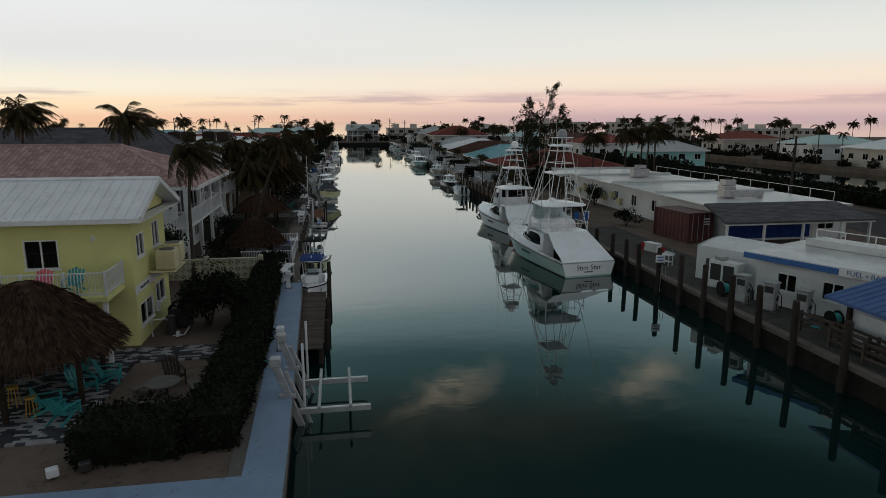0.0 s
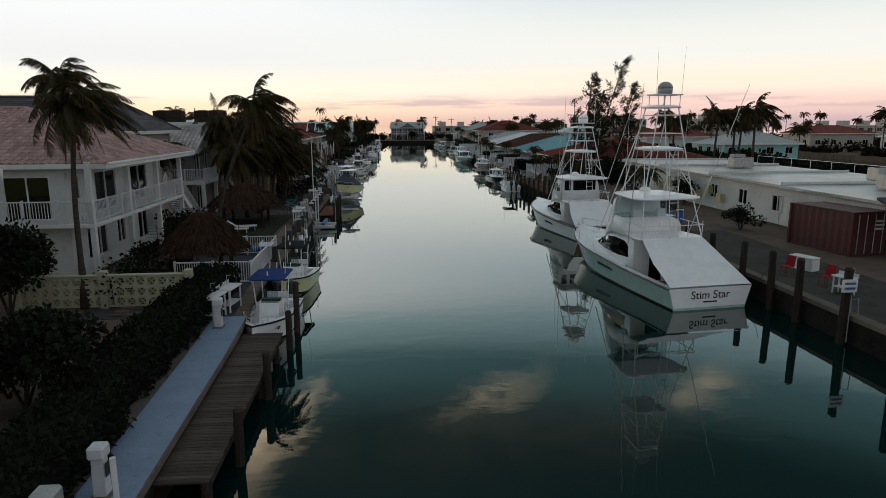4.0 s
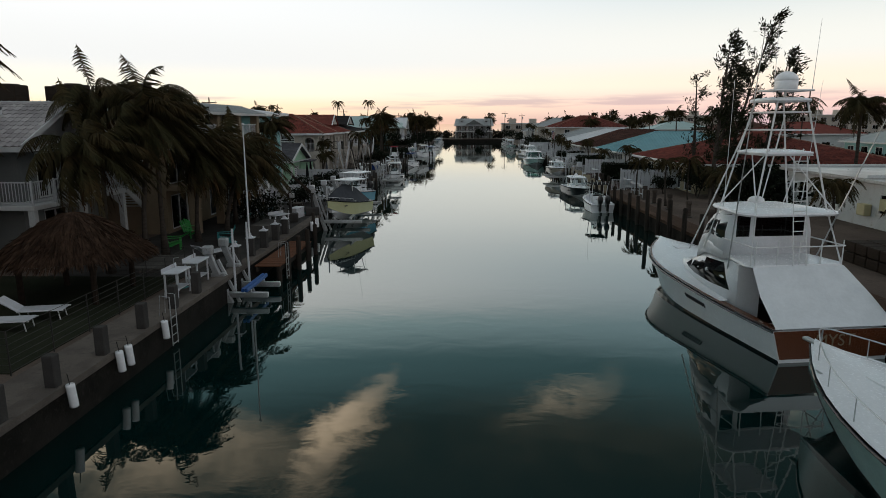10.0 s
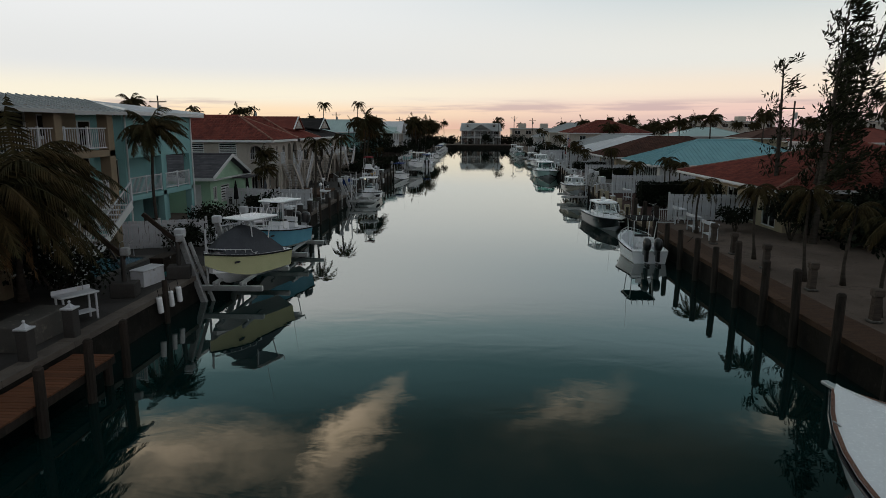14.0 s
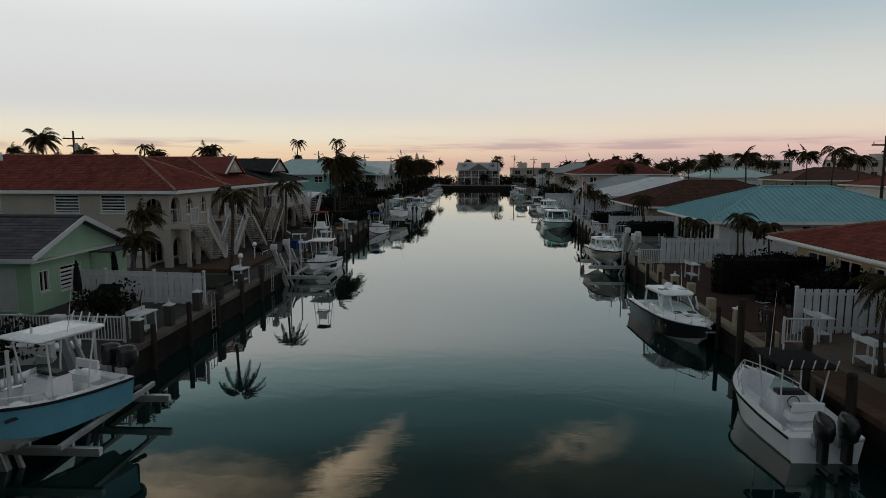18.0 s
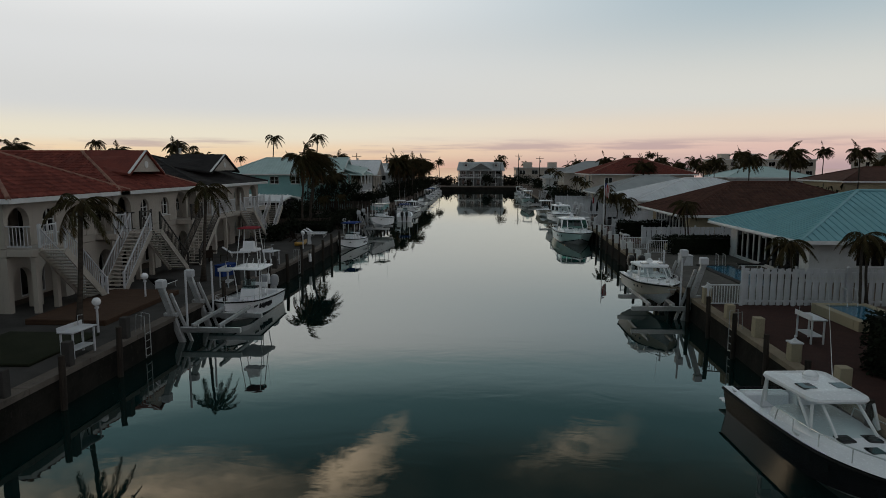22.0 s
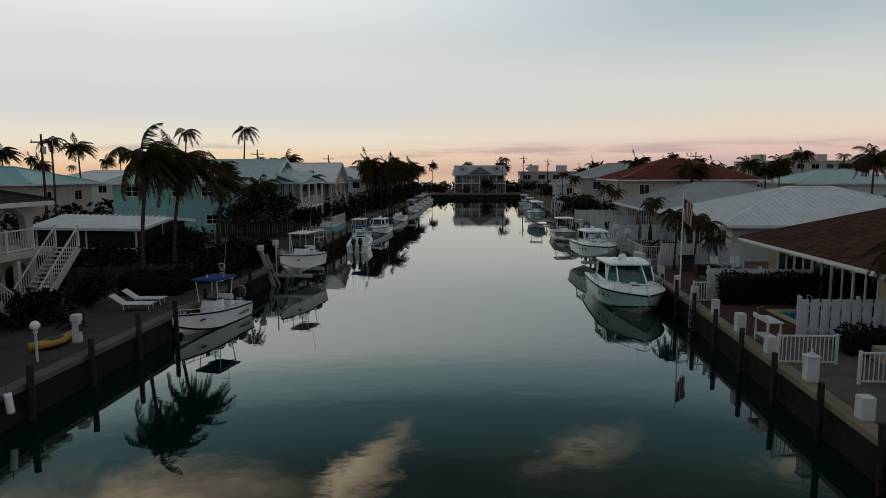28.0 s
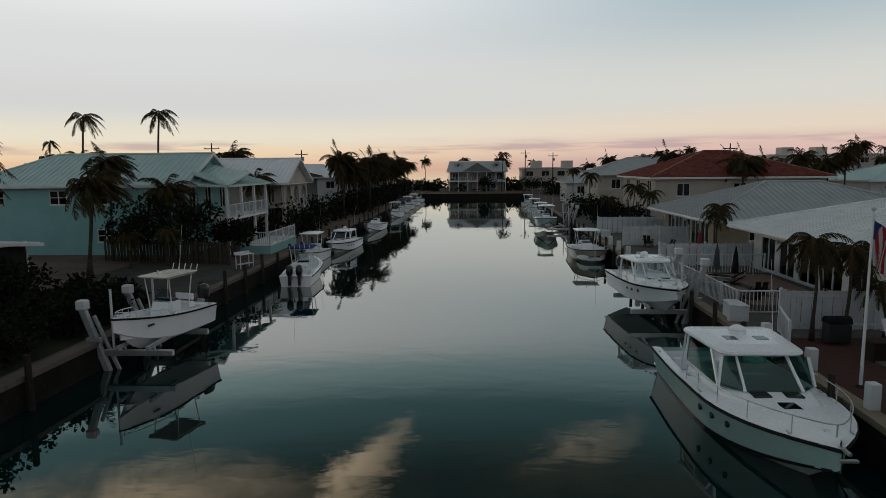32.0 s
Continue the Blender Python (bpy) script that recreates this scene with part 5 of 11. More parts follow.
def aqua_house():
    h = house_at("aqua_house", -11.6, 190.0, "two-storey aqua house with pale green standing-seam metal roof")
    L, D = 17.0, 9.0
    holes = {"S": [(L - 15.6, L - 14.2, 3.9, 5.0, "hung"), (L - 10.6, L - 9.2, 3.9, 5.0, "hung"), (L - 7.4, L - 6.0, 3.9, 5.0, "hung"), (L - 7.0, L - 5.6, 1.0, 2.0, "hung"), (L - 3, L - 1.8, 3.9, 5.0, "hung")], "E": win_row(D, 3, 1.3, 3.2, 2.0, "door")}
    walls(h, -L, 0, 0, D, 0, 5.25, M["plaster_teal"], holes)
    roof(h, -L, 0, 0, D, 5.4, 7.8, M["metal_green"], "seam", "x", ("hip", "gable"), 0.6, M["plaster_teal"])
    slope(h, (0.6, -0.6, 5.4), (3.6, -0.6, 5.3), (3.6, D * 0.5, 6.3), (0.2, D * 0.5, 6.9), M["metal_green"], "seam")
    slope(h, (3.6, -0.6, 5.3), (3.6, D + 0.6, 5.3), (0.6, D + 0.4, 6.3), (0.6, 0, 6.3), M["metal_green"], "seam")
    for y in (0.0, 3.0, 6.0, 9.0):
        part("column", Geo().box(3.2, 3.4, y - 0.1, y + 0.1, 0, 5.25, 0.015), M["trim"], h)
    part("balcony_slab", Geo().box(0.002, 3.5, 0, D, 2.6, 2.8, 0.02), M["trim"], h)
    railing(h, (3.4, 0, 2.8), (3.4, D, 2.8), 1.0, 0.2)
    return h


aqua_house()


def gable_house():
    h = house_at("cream_gable_house", -11.0, 207.0, "two-storey cream house with white metal gable roof and arches")
    L, D = 14.0, 9.0
    walls(h, -L, 0, 0, D, 0, 5.0, M["plaster_cream"], {"E": [(1.0, 3.2, 2.9, 4.8, "door"), (5.2, 7.4, 2.9, 4.8, "door"), (1, 3, 0.1, 2.2, "door")]})
    arch_front(h, [0, 3, 6, 9], 0, 2.5, M["plaster_cream"], x=2.0)
    arch_front(h, [0, 3, 6, 9], 2.8, 4.9, M["plaster_cream"], 0.66, x=2.0)
    part("balcony_slab", Geo().box(0.002, 2.0, 0, D, 2.52, 2.78), M["plaster_cream"], h)
    roof(h, -L, 2.0, 0, D, 5.1, 7.6, M["metal_white"], "seam", "x", ("gable", "gable"), 0.6, M["plaster_cream"])
    stairs(h, (2.9, 2.0, 2.8), (2.9, 7.0, 0.1), 1.0, M["trim"], M["vinyl"], (1, 0, 0), 0.3)
    return h


gable_house()


def plain_house(x, y, L, D, ht, rise, wall, roof_mat, cover, label, holes, axis="x", ends=("hip", "hip"), over=0.7, pane=None, storeys=1):
    """A simple house whose canal side faces the origin side x."""
    h = house_at("house", x, y, label)
    walls(h, 0, L, 0, D, 0, ht, M[wall], holes, pane=pane, floor=bool(cover))
    roof(h, 0, L, 0, D, ht + 0.15, ht + 0.15 + rise, M[roof_mat], cover, axis, ends, over, M[wall])
    return h


plain_house(-26.0, 224.0, 14.0, 9.0, 5.2, 1.6, "plaster_grey", "shingle_dark", "shingle", "dark house with a low shingle roof", {"E": win_row(9, 2, 1.6, 1, 1.3)})
plain_house(-26.0, 244.0, 16.0, 10.0, 5.0, 2.0, "plaster_white", "metal_white", "seam", "white house with pale metal roof behind palms", {"E": win_row(10, 3, 1.6, 3.2, 1.3) + win_row(10, 2, 2.0, 0.2, 2.0, "door"), "S": win_row(16, 3, 1.4, 3.3, 1.2)})
plain_house(-24.0, 268.0, 15.0, 10.0, 5.2, 2.0, "plaster_grey", "metal_grey", "seam", "grey house with metal roof near the canal end", {"E": win_row(10, 3, 1.6, 3.2, 1.3), "S": win_row(15, 3, 1.4, 3.3, 1.2)})
for k, (bx, by, bl, bd, bh, bw, bm) in enumerate([(-62, 96, 18, 12, 4.6, "plaster_white", "metal_white"), (-74, 130, 20, 12, 5.0, "plaster_cream", "tile_red"), (-58, 160, 16, 12, 4.8, "plaster_white", "metal_grey"),
                                                  (-60, 196, 18, 12, 5.0, "plaster_cream", "metal_aqua"), (-66, 232, 18, 12, 4.6, "plaster_white", "metal_white"), (-58, 262, 18, 10, 4.4, "plaster_grey", "metal_grey"),
                                                  (-90, 72, 20, 14, 5.0, "plaster_cream", "tile_red"), (-44, 18, 14, 10, 4.6, "plaster_white", "tile_white")]):
    plain_house(bx, by, bl, bd, bh, 2.0, bw, bm, "", "house on the next street with a low roof", {"S": win_row(bl, 4, 1.5, 2.9, 1.3, "far"), "E": win_row(bd, 2, 1.5, 2.9, 1.3, "far")})


# ---- houses on the starboard bank ----
def bungalow(y0, y1, wall, roof_mat, cover, label, ht=2.6, rise=2.2, x=27.1, depth=17.0, over=1.2):
    """A long low house with a hipped roof; glazed doors towards the canal."""
    h = house_at("bungalow", x, y0, label)
    D = y1 - y0
    holes = {"W": win_row(D, 5, 1.9, 0.15, 2.0, "door", 2.0, D - 2.0), "S": win_row(depth, 4, 1.7, 0.9, 1.2, "two", 3.4), "N": win_row(depth, 3, 1.7, 0.9, 1.2, "two")}
    walls(h, 0, depth, 0, D, 0, ht, M[wall], holes)
    roof(h, 0, depth, 0, D, ht, ht + rise, M[roof_mat], cover, "y" if D > depth else "x", ("hip", "hip"), over)
    part("gutter", Geo().box(-over - 0.16, -over - 0.02, 0.1 - over, D + over - 0.1, ht - 0.16, ht - 0.03, 0.03), M["trim"], h)
    for k in range(3):
        yy = D * (0.25 + 0.25 * k)
        part("wall_lamp", Geo().box(-0.14, -0.005, yy, yy + 0.14, 1.9, 2.15, 0.03), M["trim"], h)
    return h


bungalow(101.0, 116.8, "plaster_sand", "tile_red", "tile", "sand-yellow bungalow with dark red tiled hip roof", 2.75, 2.5, 26.2)
bungalow(131.4, 142.6, "plaster_white", "metal_aqua", "seam", "white bungalow with aqua standing-seam hip roof", 2.5, 2.5, 27.4)
bungalow(150.2, 161.4, "plaster_sand", "tile_brown", "tile", "cream bungalow with brown tiled hip roof", 2.5, 2.6, 26.9)
bungalow(170.2, 183.6, "plaster_white", "metal_white", "seam", "white bungalow with bright white metal hip roof", 2.7, 2.4, 28.2)
bungalow(190.5, 203.0, "plaster_sand", "metal_grey", "seam", "cream bungalow with grey metal hip roof", 2.6, 2.5, 28.2)
plain_house(30.0, 213.0, 18.0, 15.0, 5.1, 2.9, "plaster_cream", "tile_red", "tile", "two-storey cream house with weathered red tiled hip roof",
            {"W": win_row(15, 3, 1.8, 3.0, 1.9, "door") + win_row(15, 3, 1.8, 0.2, 2.1, "door"), "S": win_row(18, 3, 1.4, 3.2, 1.4)})
plain_house(28.5, 238.0, 16.0, 11.0, 5.2, 2.4, "plaster_cream", "metal_grey", "seam", "two-storey house with blue-grey metal hip roof",
            {"W": win_row(11, 3, 1.6, 3.1, 1.6, "door"), "S": win_row(16, 3, 1.4, 3.2, 1.4)})
plain_house(26.8, 258.0, 10.0, 9.0, 3.6, 2.0, "plaster_white", "metal_grey", "seam", "small white house with pale blue-grey hip roof",
            {"W": win_row(9, 2, 1.4, 1.7, 1.3), "S": win_row(10, 2, 1.3, 1.7, 1.3)})
plain_house(36.0, 276.0, 14.0, 10.0, 5.8, 0.4, "plaster_white", "metal_white", "", "white flat-roofed house with a railed roof deck", {"S": win_row(14, 3, 1.6, 3.6, 1.4), "W": win_row(10, 2, 1.6, 3.6, 1.4)})
for k, (bx, by, bl, bd, bh, bw, bm) in enumerate([(62, 190, 16, 12, 4.4, "plaster_sand", "tile_brown"), (60, 160, 16, 12, 4.2, "plaster_white", "tile_red"), (112, 120, 20, 12, 4.0, "plaster_cream", "metal_white"),
                                                  (112, 90, 22, 10, 3.4, "plaster_cream", "metal_grey"), (58, 222, 16, 12, 4.4, "plaster_white", "metal_green"), (64, 134, 15, 10, 3.4, "plaster_teal", "metal_grey"), (118, 150, 20, 12, 4.0, "plaster_white", "metal_green"), (114, 182, 18, 12, 4.4, "plaster_cream", "tile_red")]):
    plain_house(bx, by, bl, bd, bh, 2.0, bw, bm, "", "house beyond the next canal with a low roof", {"S": win_row(bl, 4, 1.5, 1.6, 1.3, "far"), "W": win_row(bd, 3, 1.5, 1.6, 1.3, "far")})


def end_house():
    h = house_at("canal_end_house", 3.6, 318.0, "grey-and-white house with dormers and two-storey porch at the canal end")
    L, D = 14.8, 9.0
    holes = {"S": win_row(L, 5, 1.7, 3.1, 1.9, "door") + [(0.8, 4.2, 0.5, 2.1, "wide"), (6.0, 8.2, 0.1, 2.2, "door"), (10, 13, 0.8, 2.0, "wide")]}
    walls(h, 0, L, 0, D, 0, 5.4, M["plaster_grey"], holes)
    part("balcony_slab", Geo().box(-0.4, L + 0.4, -1.8, -0.002, 2.6, 2.85), M["trim"], h)
    railing(h, (-0.3, -1.7, 2.85), (L + 0.3, -1.7, 2.85), 1.0, 0.4)
    for k in range(7):
        x = -0.2 + k * (L + 0.4) / 6
        part("column", Geo().box(x - 0.1, x + 0.1, -1.7, -1.5, 0, 5.3), M["trim"], h)
    slope(h, (-0.9, -2.2, 5.3), (L + 0.9, -2.2, 5.3), (L + 0.3, 3.2, 8.0), (-0.3, 3.2, 8.0), M["metal_grey"], "seam")
    slope(h, (L + 0.9, D + 0.6, 5.5), (-0.9, D + 0.6, 5.5), (-0.3, 5.8, 8.0), (L + 0.3, 5.8, 8.0), M["metal_grey"], "seam")
    part("flat_roof", Geo().box(-0.35, L + 0.35, 3.0, 6.0, 7.8, 8.2, 0.05), M["trim"], h)
    for s in (-1, 1):
        x = 0.0 if s < 0 else L
        part("gable_wall", Geo().prism([(-0.2, 5.3), (D + 0.1, 5.3), (5.8, 7.85), (3.2, 7.85)], x - 0.1, x + 0.1, 0), M["plaster_grey"], h)
    mid = L / 2
    part("gable_wall", Geo().prism([(mid - 3.2, 5.75), (mid + 3.2, 5.75), (mid, 7.6)], -1.9, -1.7, 1), M["plaster_grey"], h)
    part("bargeboard", Geo().bar((mid - 4.2, -2.0, 5.35), (mid, -2.0, 7.8), 0.5, 0.16).bar((mid + 4.2, -2.0, 5.35), (mid, -2.0, 7.8), 0.5, 0.16), M["trim"], h)
    slope(h, (mid - 4.2, -2.0, 5.4), (mid, -2.0, 7.8), (mid, 3.0, 7.8), (mid - 4.2, 2.0, 7.4), M["metal_grey"], "")
    slope(h, (mid, -2.0, 7.8), (mid + 4.2, -2.0, 5.4), (mid + 4.2, 2.0, 7.4), (mid, 3.0, 7.8), M["metal_grey"], "")
    for x in (2.2, L - 2.2):
        part("dormer", Geo().box(x - 0.7, x + 0.7, 0.4, 3.2, 6.4, 7.5, 0.02), M["plaster_white"], h)
        part("dormer_roof", Geo().prism([(x - 0.95, 7.45), (x + 0.95, 7.45), (x, 8.2)], 0.1, 3.3, 1), M["metal_grey"], h)
        part("dormer_pane", Geo().box(x - 0.4, x + 0.4, 0.38, 0.399, 6.7, 7.3), M["glass_dark"], h)
    return h


end_house()



# ---- boats ----
def letters(text, size, mat, parent, m, name="lettering"):
    cu = bpy.data.curves.new("word", "FONT")
    cu.body, cu.size, cu.align_x, cu.extrude = text, size, "CENTER", 0.004
    tmp = bpy.data.objects.new("word", cu)
    me = bpy.data.meshes.new_from_object(tmp)
    bpy.data.objects.remove(tmp)
    me.materials.clear()
    me.materials.append(mat)
    ob = part(name, me, mat, parent)
    ob.matrix_basis = m
    return ob


class Hull:
    """Planing hull along +x from the transom at 0 to the stem at L, waterline z 0."""

    def __init__(self, L, B, H0, H1, draft=0.45, full=0.5, power=2.2, rise=2.6):
        self.rise = rise
        self.L, self.B, self.H0, self.H1, self.draft, self.full, self.power = L, B, H0, H1, draft, full, power

    def beam(self, s):
        f = max(0.0, (s - self.full) / (1 - self.full))
        return self.B / 2 * (0.93 + 0.07 * min(1, s / 0.3)) * max(0.015, 1 - f ** self.power)

    def sheer(self, s):
        return self.H0 + (self.H1 - self.H0) * s ** 1.7

    def chine(self, s):
        f = max(0.0, (s - 0.5) / 0.5)
        b = self.beam(s) * (0.86 - 0.30 * f)
        return b, -0.05 + (self.sheer(s) * 0.55 + 0.05) * f ** 1.8

    def keel(self, s):
        f = max(0.0, (s - 0.62) / 0.38)
        return -self.draft + (self.sheer(1) * 0.93 + self.draft) * f ** self.rise

    def stations(self, n=15):
        return [1 - (1 - k / n) ** 1.25 for k in range(n + 1)]

    def sides(self, lift=0.0):
        """Topsides from chine to sheer; bottom from chine to keel; both sides."""
        top, low = Geo(), Geo()
        ss = self.stations()
        for sign in (1, -1):
            rt, rl = [], []
            for s in ss:
                x = s * self.L
                b, c = self.beam(s), self.chine(s)
                h = self.sheer(s)
                mid = (c[0] + (b - c[0]) * 0.42, c[1] + (h - c[1]) * 0.5)
                rt.append([(x, sign * c[0], c[1]), (x, sign * mid[0], mid[1]), (x, sign * b, h)][::sign])
                k = self.keel(s)
                rl.append([(x, 0, k), (x, sign * c[0] * 0.5, k + (c[1] - k) * 0.6), (x, sign * c[0], c[1])][::sign])
            top.loft(rt, False)
            low.loft(rl, False)
        s = 0.0
        b, c, h, k = self.beam(0), self.chine(0), self.sheer(0), self.keel(0)
        top.add([(0, -b, h), (0, b, h), (0, c[0], c[1]), (0, -c[0], c[1])], [(0, 1, 2, 3)])
        low.add([(0, -c[0], c[1]), (0, c[0], c[1]), (0, 0, k)], [(0, 1, 2)])
        return top, low

    def edge(self, inset=0.0, dz=0.0, s0=0.0, s1=1.0, n=15):
        out = []
        for k in range(n + 1):
            s = s0 + (s1 - s0) * (1 - (1 - k / n) ** 1.25)
            out.append((s * self.L - inset * (0.7 if s > 0.97 else 0), max(0.01, self.beam(s) - inset), self.sheer(s) + dz))
        return out

    def band(self, in0, in1, dz=0.0, s0=0.0, s1=1.0, signs=(1, -1)):
        """Flat band along both gunwales and round the stem."""
        a, b = self.edge(in0, dz, s0, s1), self.edge(in1, dz, s0, s1)
        g = Geo()
        for sign in signs:
            rows = [[(p[0], sign * p[1], p[2]), (q[0], sign * q[1], q[2])][::sign] for p, q in zip(a, b)]
            g.loft(rows, False)
        return g

    def deck(self, s0, s1, inset=0.0, dz=0.0, camber=0.08):
        g = Geo()
        rows = []
        for p in self.edge(inset, dz, s0, s1):
            rows.append([(p[0], p[1], p[2]), (p[0], p[1] * 0.5, p[2] + camber * 0.8), (p[0], 0, p[2] + camber), (p[0], -p[1] * 0.5, p[2] + camber * 0.8), (p[0], -p[1], p[2])])
        return g.loft(rows, False)

    def well(self, s0, s1, inset, floor):
        """Inner liner of an open cockpit, and its sole."""
        e = self.edge(inset, 0.0, s0, s1, 10)
        wall, sole = Geo(), Geo()
        for sign in (1, -1):
            wall.loft([[(p[0], sign * p[1], p[2]), (p[0], sign * p[1] * 0.97, floor)][::-sign] for p in e], False)
        for p in (e[0], e[-1]):
            wall.add([(p[0], -p[1], p[2]), (p[0], p[1], p[2]), (p[0], p[1] * 0.97, floor), (p[0], -p[1] * 0.97, floor)], [(0, 1, 2, 3)])
        sole.loft([[(p[0], p[1] * 0.97, floor), (p[0], -p[1] * 0.97, floor)] for p in e], False)
        return wall, sole


def block(x0, x1, w0, w1, z0, z1, lean0=0.0, lean1=0.0, taper=0.9, b=0.0):
    """A tapered moulded block: w0 wide aft and w1 forward; lean: how far the top edges come in."""
    g = Geo()
    g.convex([(x0, -w0 / 2, z0), (x0, w0 / 2, z0), (x1, w1 / 2, z0), (x1, -w1 / 2, z0),
              (x0 + lean0, -w0 / 2 * taper, z1), (x0 + lean0, w0 / 2 * taper, z1), (x1 - lean1, w1 / 2 * taper, z1), (x1 - lean1, -w1 / 2 * taper, z1)],
             [(0, 1, 2, 3), (4, 5, 6, 7), (0, 1, 5, 4), (1, 2, 6, 5), (2, 3, 7, 6), (3, 0, 4, 7)])
    return g


def rounded_plate(x0, x1, w, z, t, cr=0.3, crown=0.06, w1=None):
    """A hardtop or canopy: rounded outline, crowned top."""
    w1 = w if w1 is None else w1
    pts = []
    for cx, cy, a0, ww in ((x1 - cr, 1, 0, w1), (x0 + cr, 1, 90, w), (x0 + cr, -1, 180, w), (x1 - cr, -1, 270, w1)):
        for k in range(5):
            a = radians(a0 + 22.5 * k)
            pts.append((cx + cr * math.cos(a), cy * (ww / 2 - cr) + cr * math.sin(a)))
    n = len(pts)
    mx = (x0 + x1) / 2
    ring = lambda f, zz: [(mx + (p[0] - mx) * f, p[1] * f, zz) for p in pts]  # noqa: E731
    return Geo().loft([ring(0.97, z), ring(1.0, z + t * 0.5), ring(0.98, z + t), ring(0.6, z + t + crown)])


def base_hull(boat, hull, topside, bottom=None, rail=None, stripe=True):
    t, low = hull.sides()
    part("hull", t, topside, boat, smooth=True)
    part("hull_bottom", low, bottom or M["gelcoat"], boat, smooth=True)
    for sign in (1, -1):
        part("rub_rail", Geo().tube([(p[0], sign * p[1], p[2] - 0.03) for p in hull.edge(-0.01)], 0.035, 6), rail or M["rubber"], boat)
    if stripe:
        for sign in (1, -1):
            rows = []
            for s in hull.stations():
                b, c = hull.beam(s), hull.chine(s)
                f = 0.12
                rows.append([(s * hull.L, sign * (c[0] + (b - c[0]) * f * 0.84 + 0.006), c[1] + (hull.sheer(s) - c[1]) * f), (s * hull.L, sign * (c[0] + 0.006), c[1])][::sign])
            part("boot_stripe", Geo().loft(rows, False), M["gelcoat_black"], boat)


def outboard(boat, x, y, z, mat, s=1.0):
    o = part("outboard_motor", Geo().loft([[(x + a * s, y + b * s, z + h * s) for a, b in ((-0.02, -w * 0.72), (0.05, -w * 0.3), (0.05, w * 0.3), (-0.02, w * 0.72), (-l * 0.35, w), (-l * 0.75, w * 0.85), (-l, w * 0.4), (-l, -w * 0.4), (-l * 0.75, -w * 0.85), (-l * 0.35, -w))] for h, w, l in ((0.02, 0.14, 0.46), (0.12, 0.19, 0.56), (0.32, 0.225, 0.62), (0.52, 0.21, 0.60), (0.64, 0.17, 0.50), (0.70, 0.09, 0.34))]), mat, boat, "outboard motor tilted on the transom", True)
    part("midsection", Geo().box(x - 0.42 * s, x - 0.12 * s, y - 0.09 * s, y + 0.09 * s, z - 0.6 * s, z + 0.06 * s, 0.03), mat, o)
    part("bracket", Geo().box(x - 0.14 * s, x + 0.08, y - 0.14 * s, y + 0.14 * s, z - 0.25, z + 0.1, 0.02), M["galv"], o)
    part("gearcase", Geo().tube([(x - 0.7 * s, y, z - 0.72 * s), (x - 0.1 * s, y, z - 0.72 * s)], 0.09 * s, 8, 0.05 * s), mat, o)


def ttop(boat, x0, x1, w, foot, top, canopy_mat, tube, legs_in=0.15, rods=True):
    for x, dx in ((x0 + 0.35, 0.25), (x1 - 0.35, -0.2)):
        for s in (1, -1):
            part("top_leg", Geo().tube([(x + dx, s * (w * 0.33), foot), (x + dx * 0.6, s * (w * 0.36), foot + (top - foot) * 0.5), (x, s * (w / 2 - legs_in), top)], 0.026, 6), tube, boat)
    for s in (1, -1):
        part("top_rail", Geo().tube([(x0 + 0.2, s * (w / 2 - 0.1), top), (x1 - 0.2, s * (w / 2 - 0.1), top)], 0.024, 6), tube, boat)
    part("canopy", rounded_plate(x0, x1, w, top + 0.02, 0.06, 0.22), canopy_mat, boat)
    if rods and not far_off(boat):
        for k in range(5):
            y = -w * 0.4 + w * 0.2 * k
            part("rod_holder", Geo().tube([(x0 + 0.05, y, top), (x0 - 0.08, y, top + 0.32)], 0.02, 6), M["alu_white"], boat)


def far_off(boat):
    """Boats moored so far up the canal that their smallest fittings do not show."""
    return boat.matrix_basis.translation.y > 190


def bow_rail(boat, hull, s0, s1, h, mat, inset=0.12, gap=6):
    e = hull.edge(inset, 0.0, s0, s1, 14)
    for sign in (1, -1):
        pts = [(p[0], sign * p[1], p[2] + h) for p in e]
        part("bow_rail", Geo().tube([(e[0][0] - 0.15, sign * e[0][1], e[0][2])] + pts, 0.018, 6), mat, boat)
        if far_off(boat):
            continue
        for k in range(2, len(e), 3):
            part("stanchion", Geo().tube([(e[k][0], sign * e[k][1], e[k][2] - 0.02), pts[k]], 0.014, 5), mat, boat)


def cleats(boat, hull, ss=(0.08, 0.55, 0.9)):
    for s in ss if not far_off(boat) else ():
        for sign in (1, -1):
            x, y, z = s * hull.L, sign * (hull.beam(s) - 0.1), hull.sheer(s) + 0.03
            part("cleat", Geo().bar((x - 0.11, y, z + 0.05), (x + 0.11, y, z + 0.05), 0.03, 0.025).box(x - 0.04, x + 0.04, y - 0.02, y + 0.02, z - 0.02, z + 0.04), M["alu"], boat)


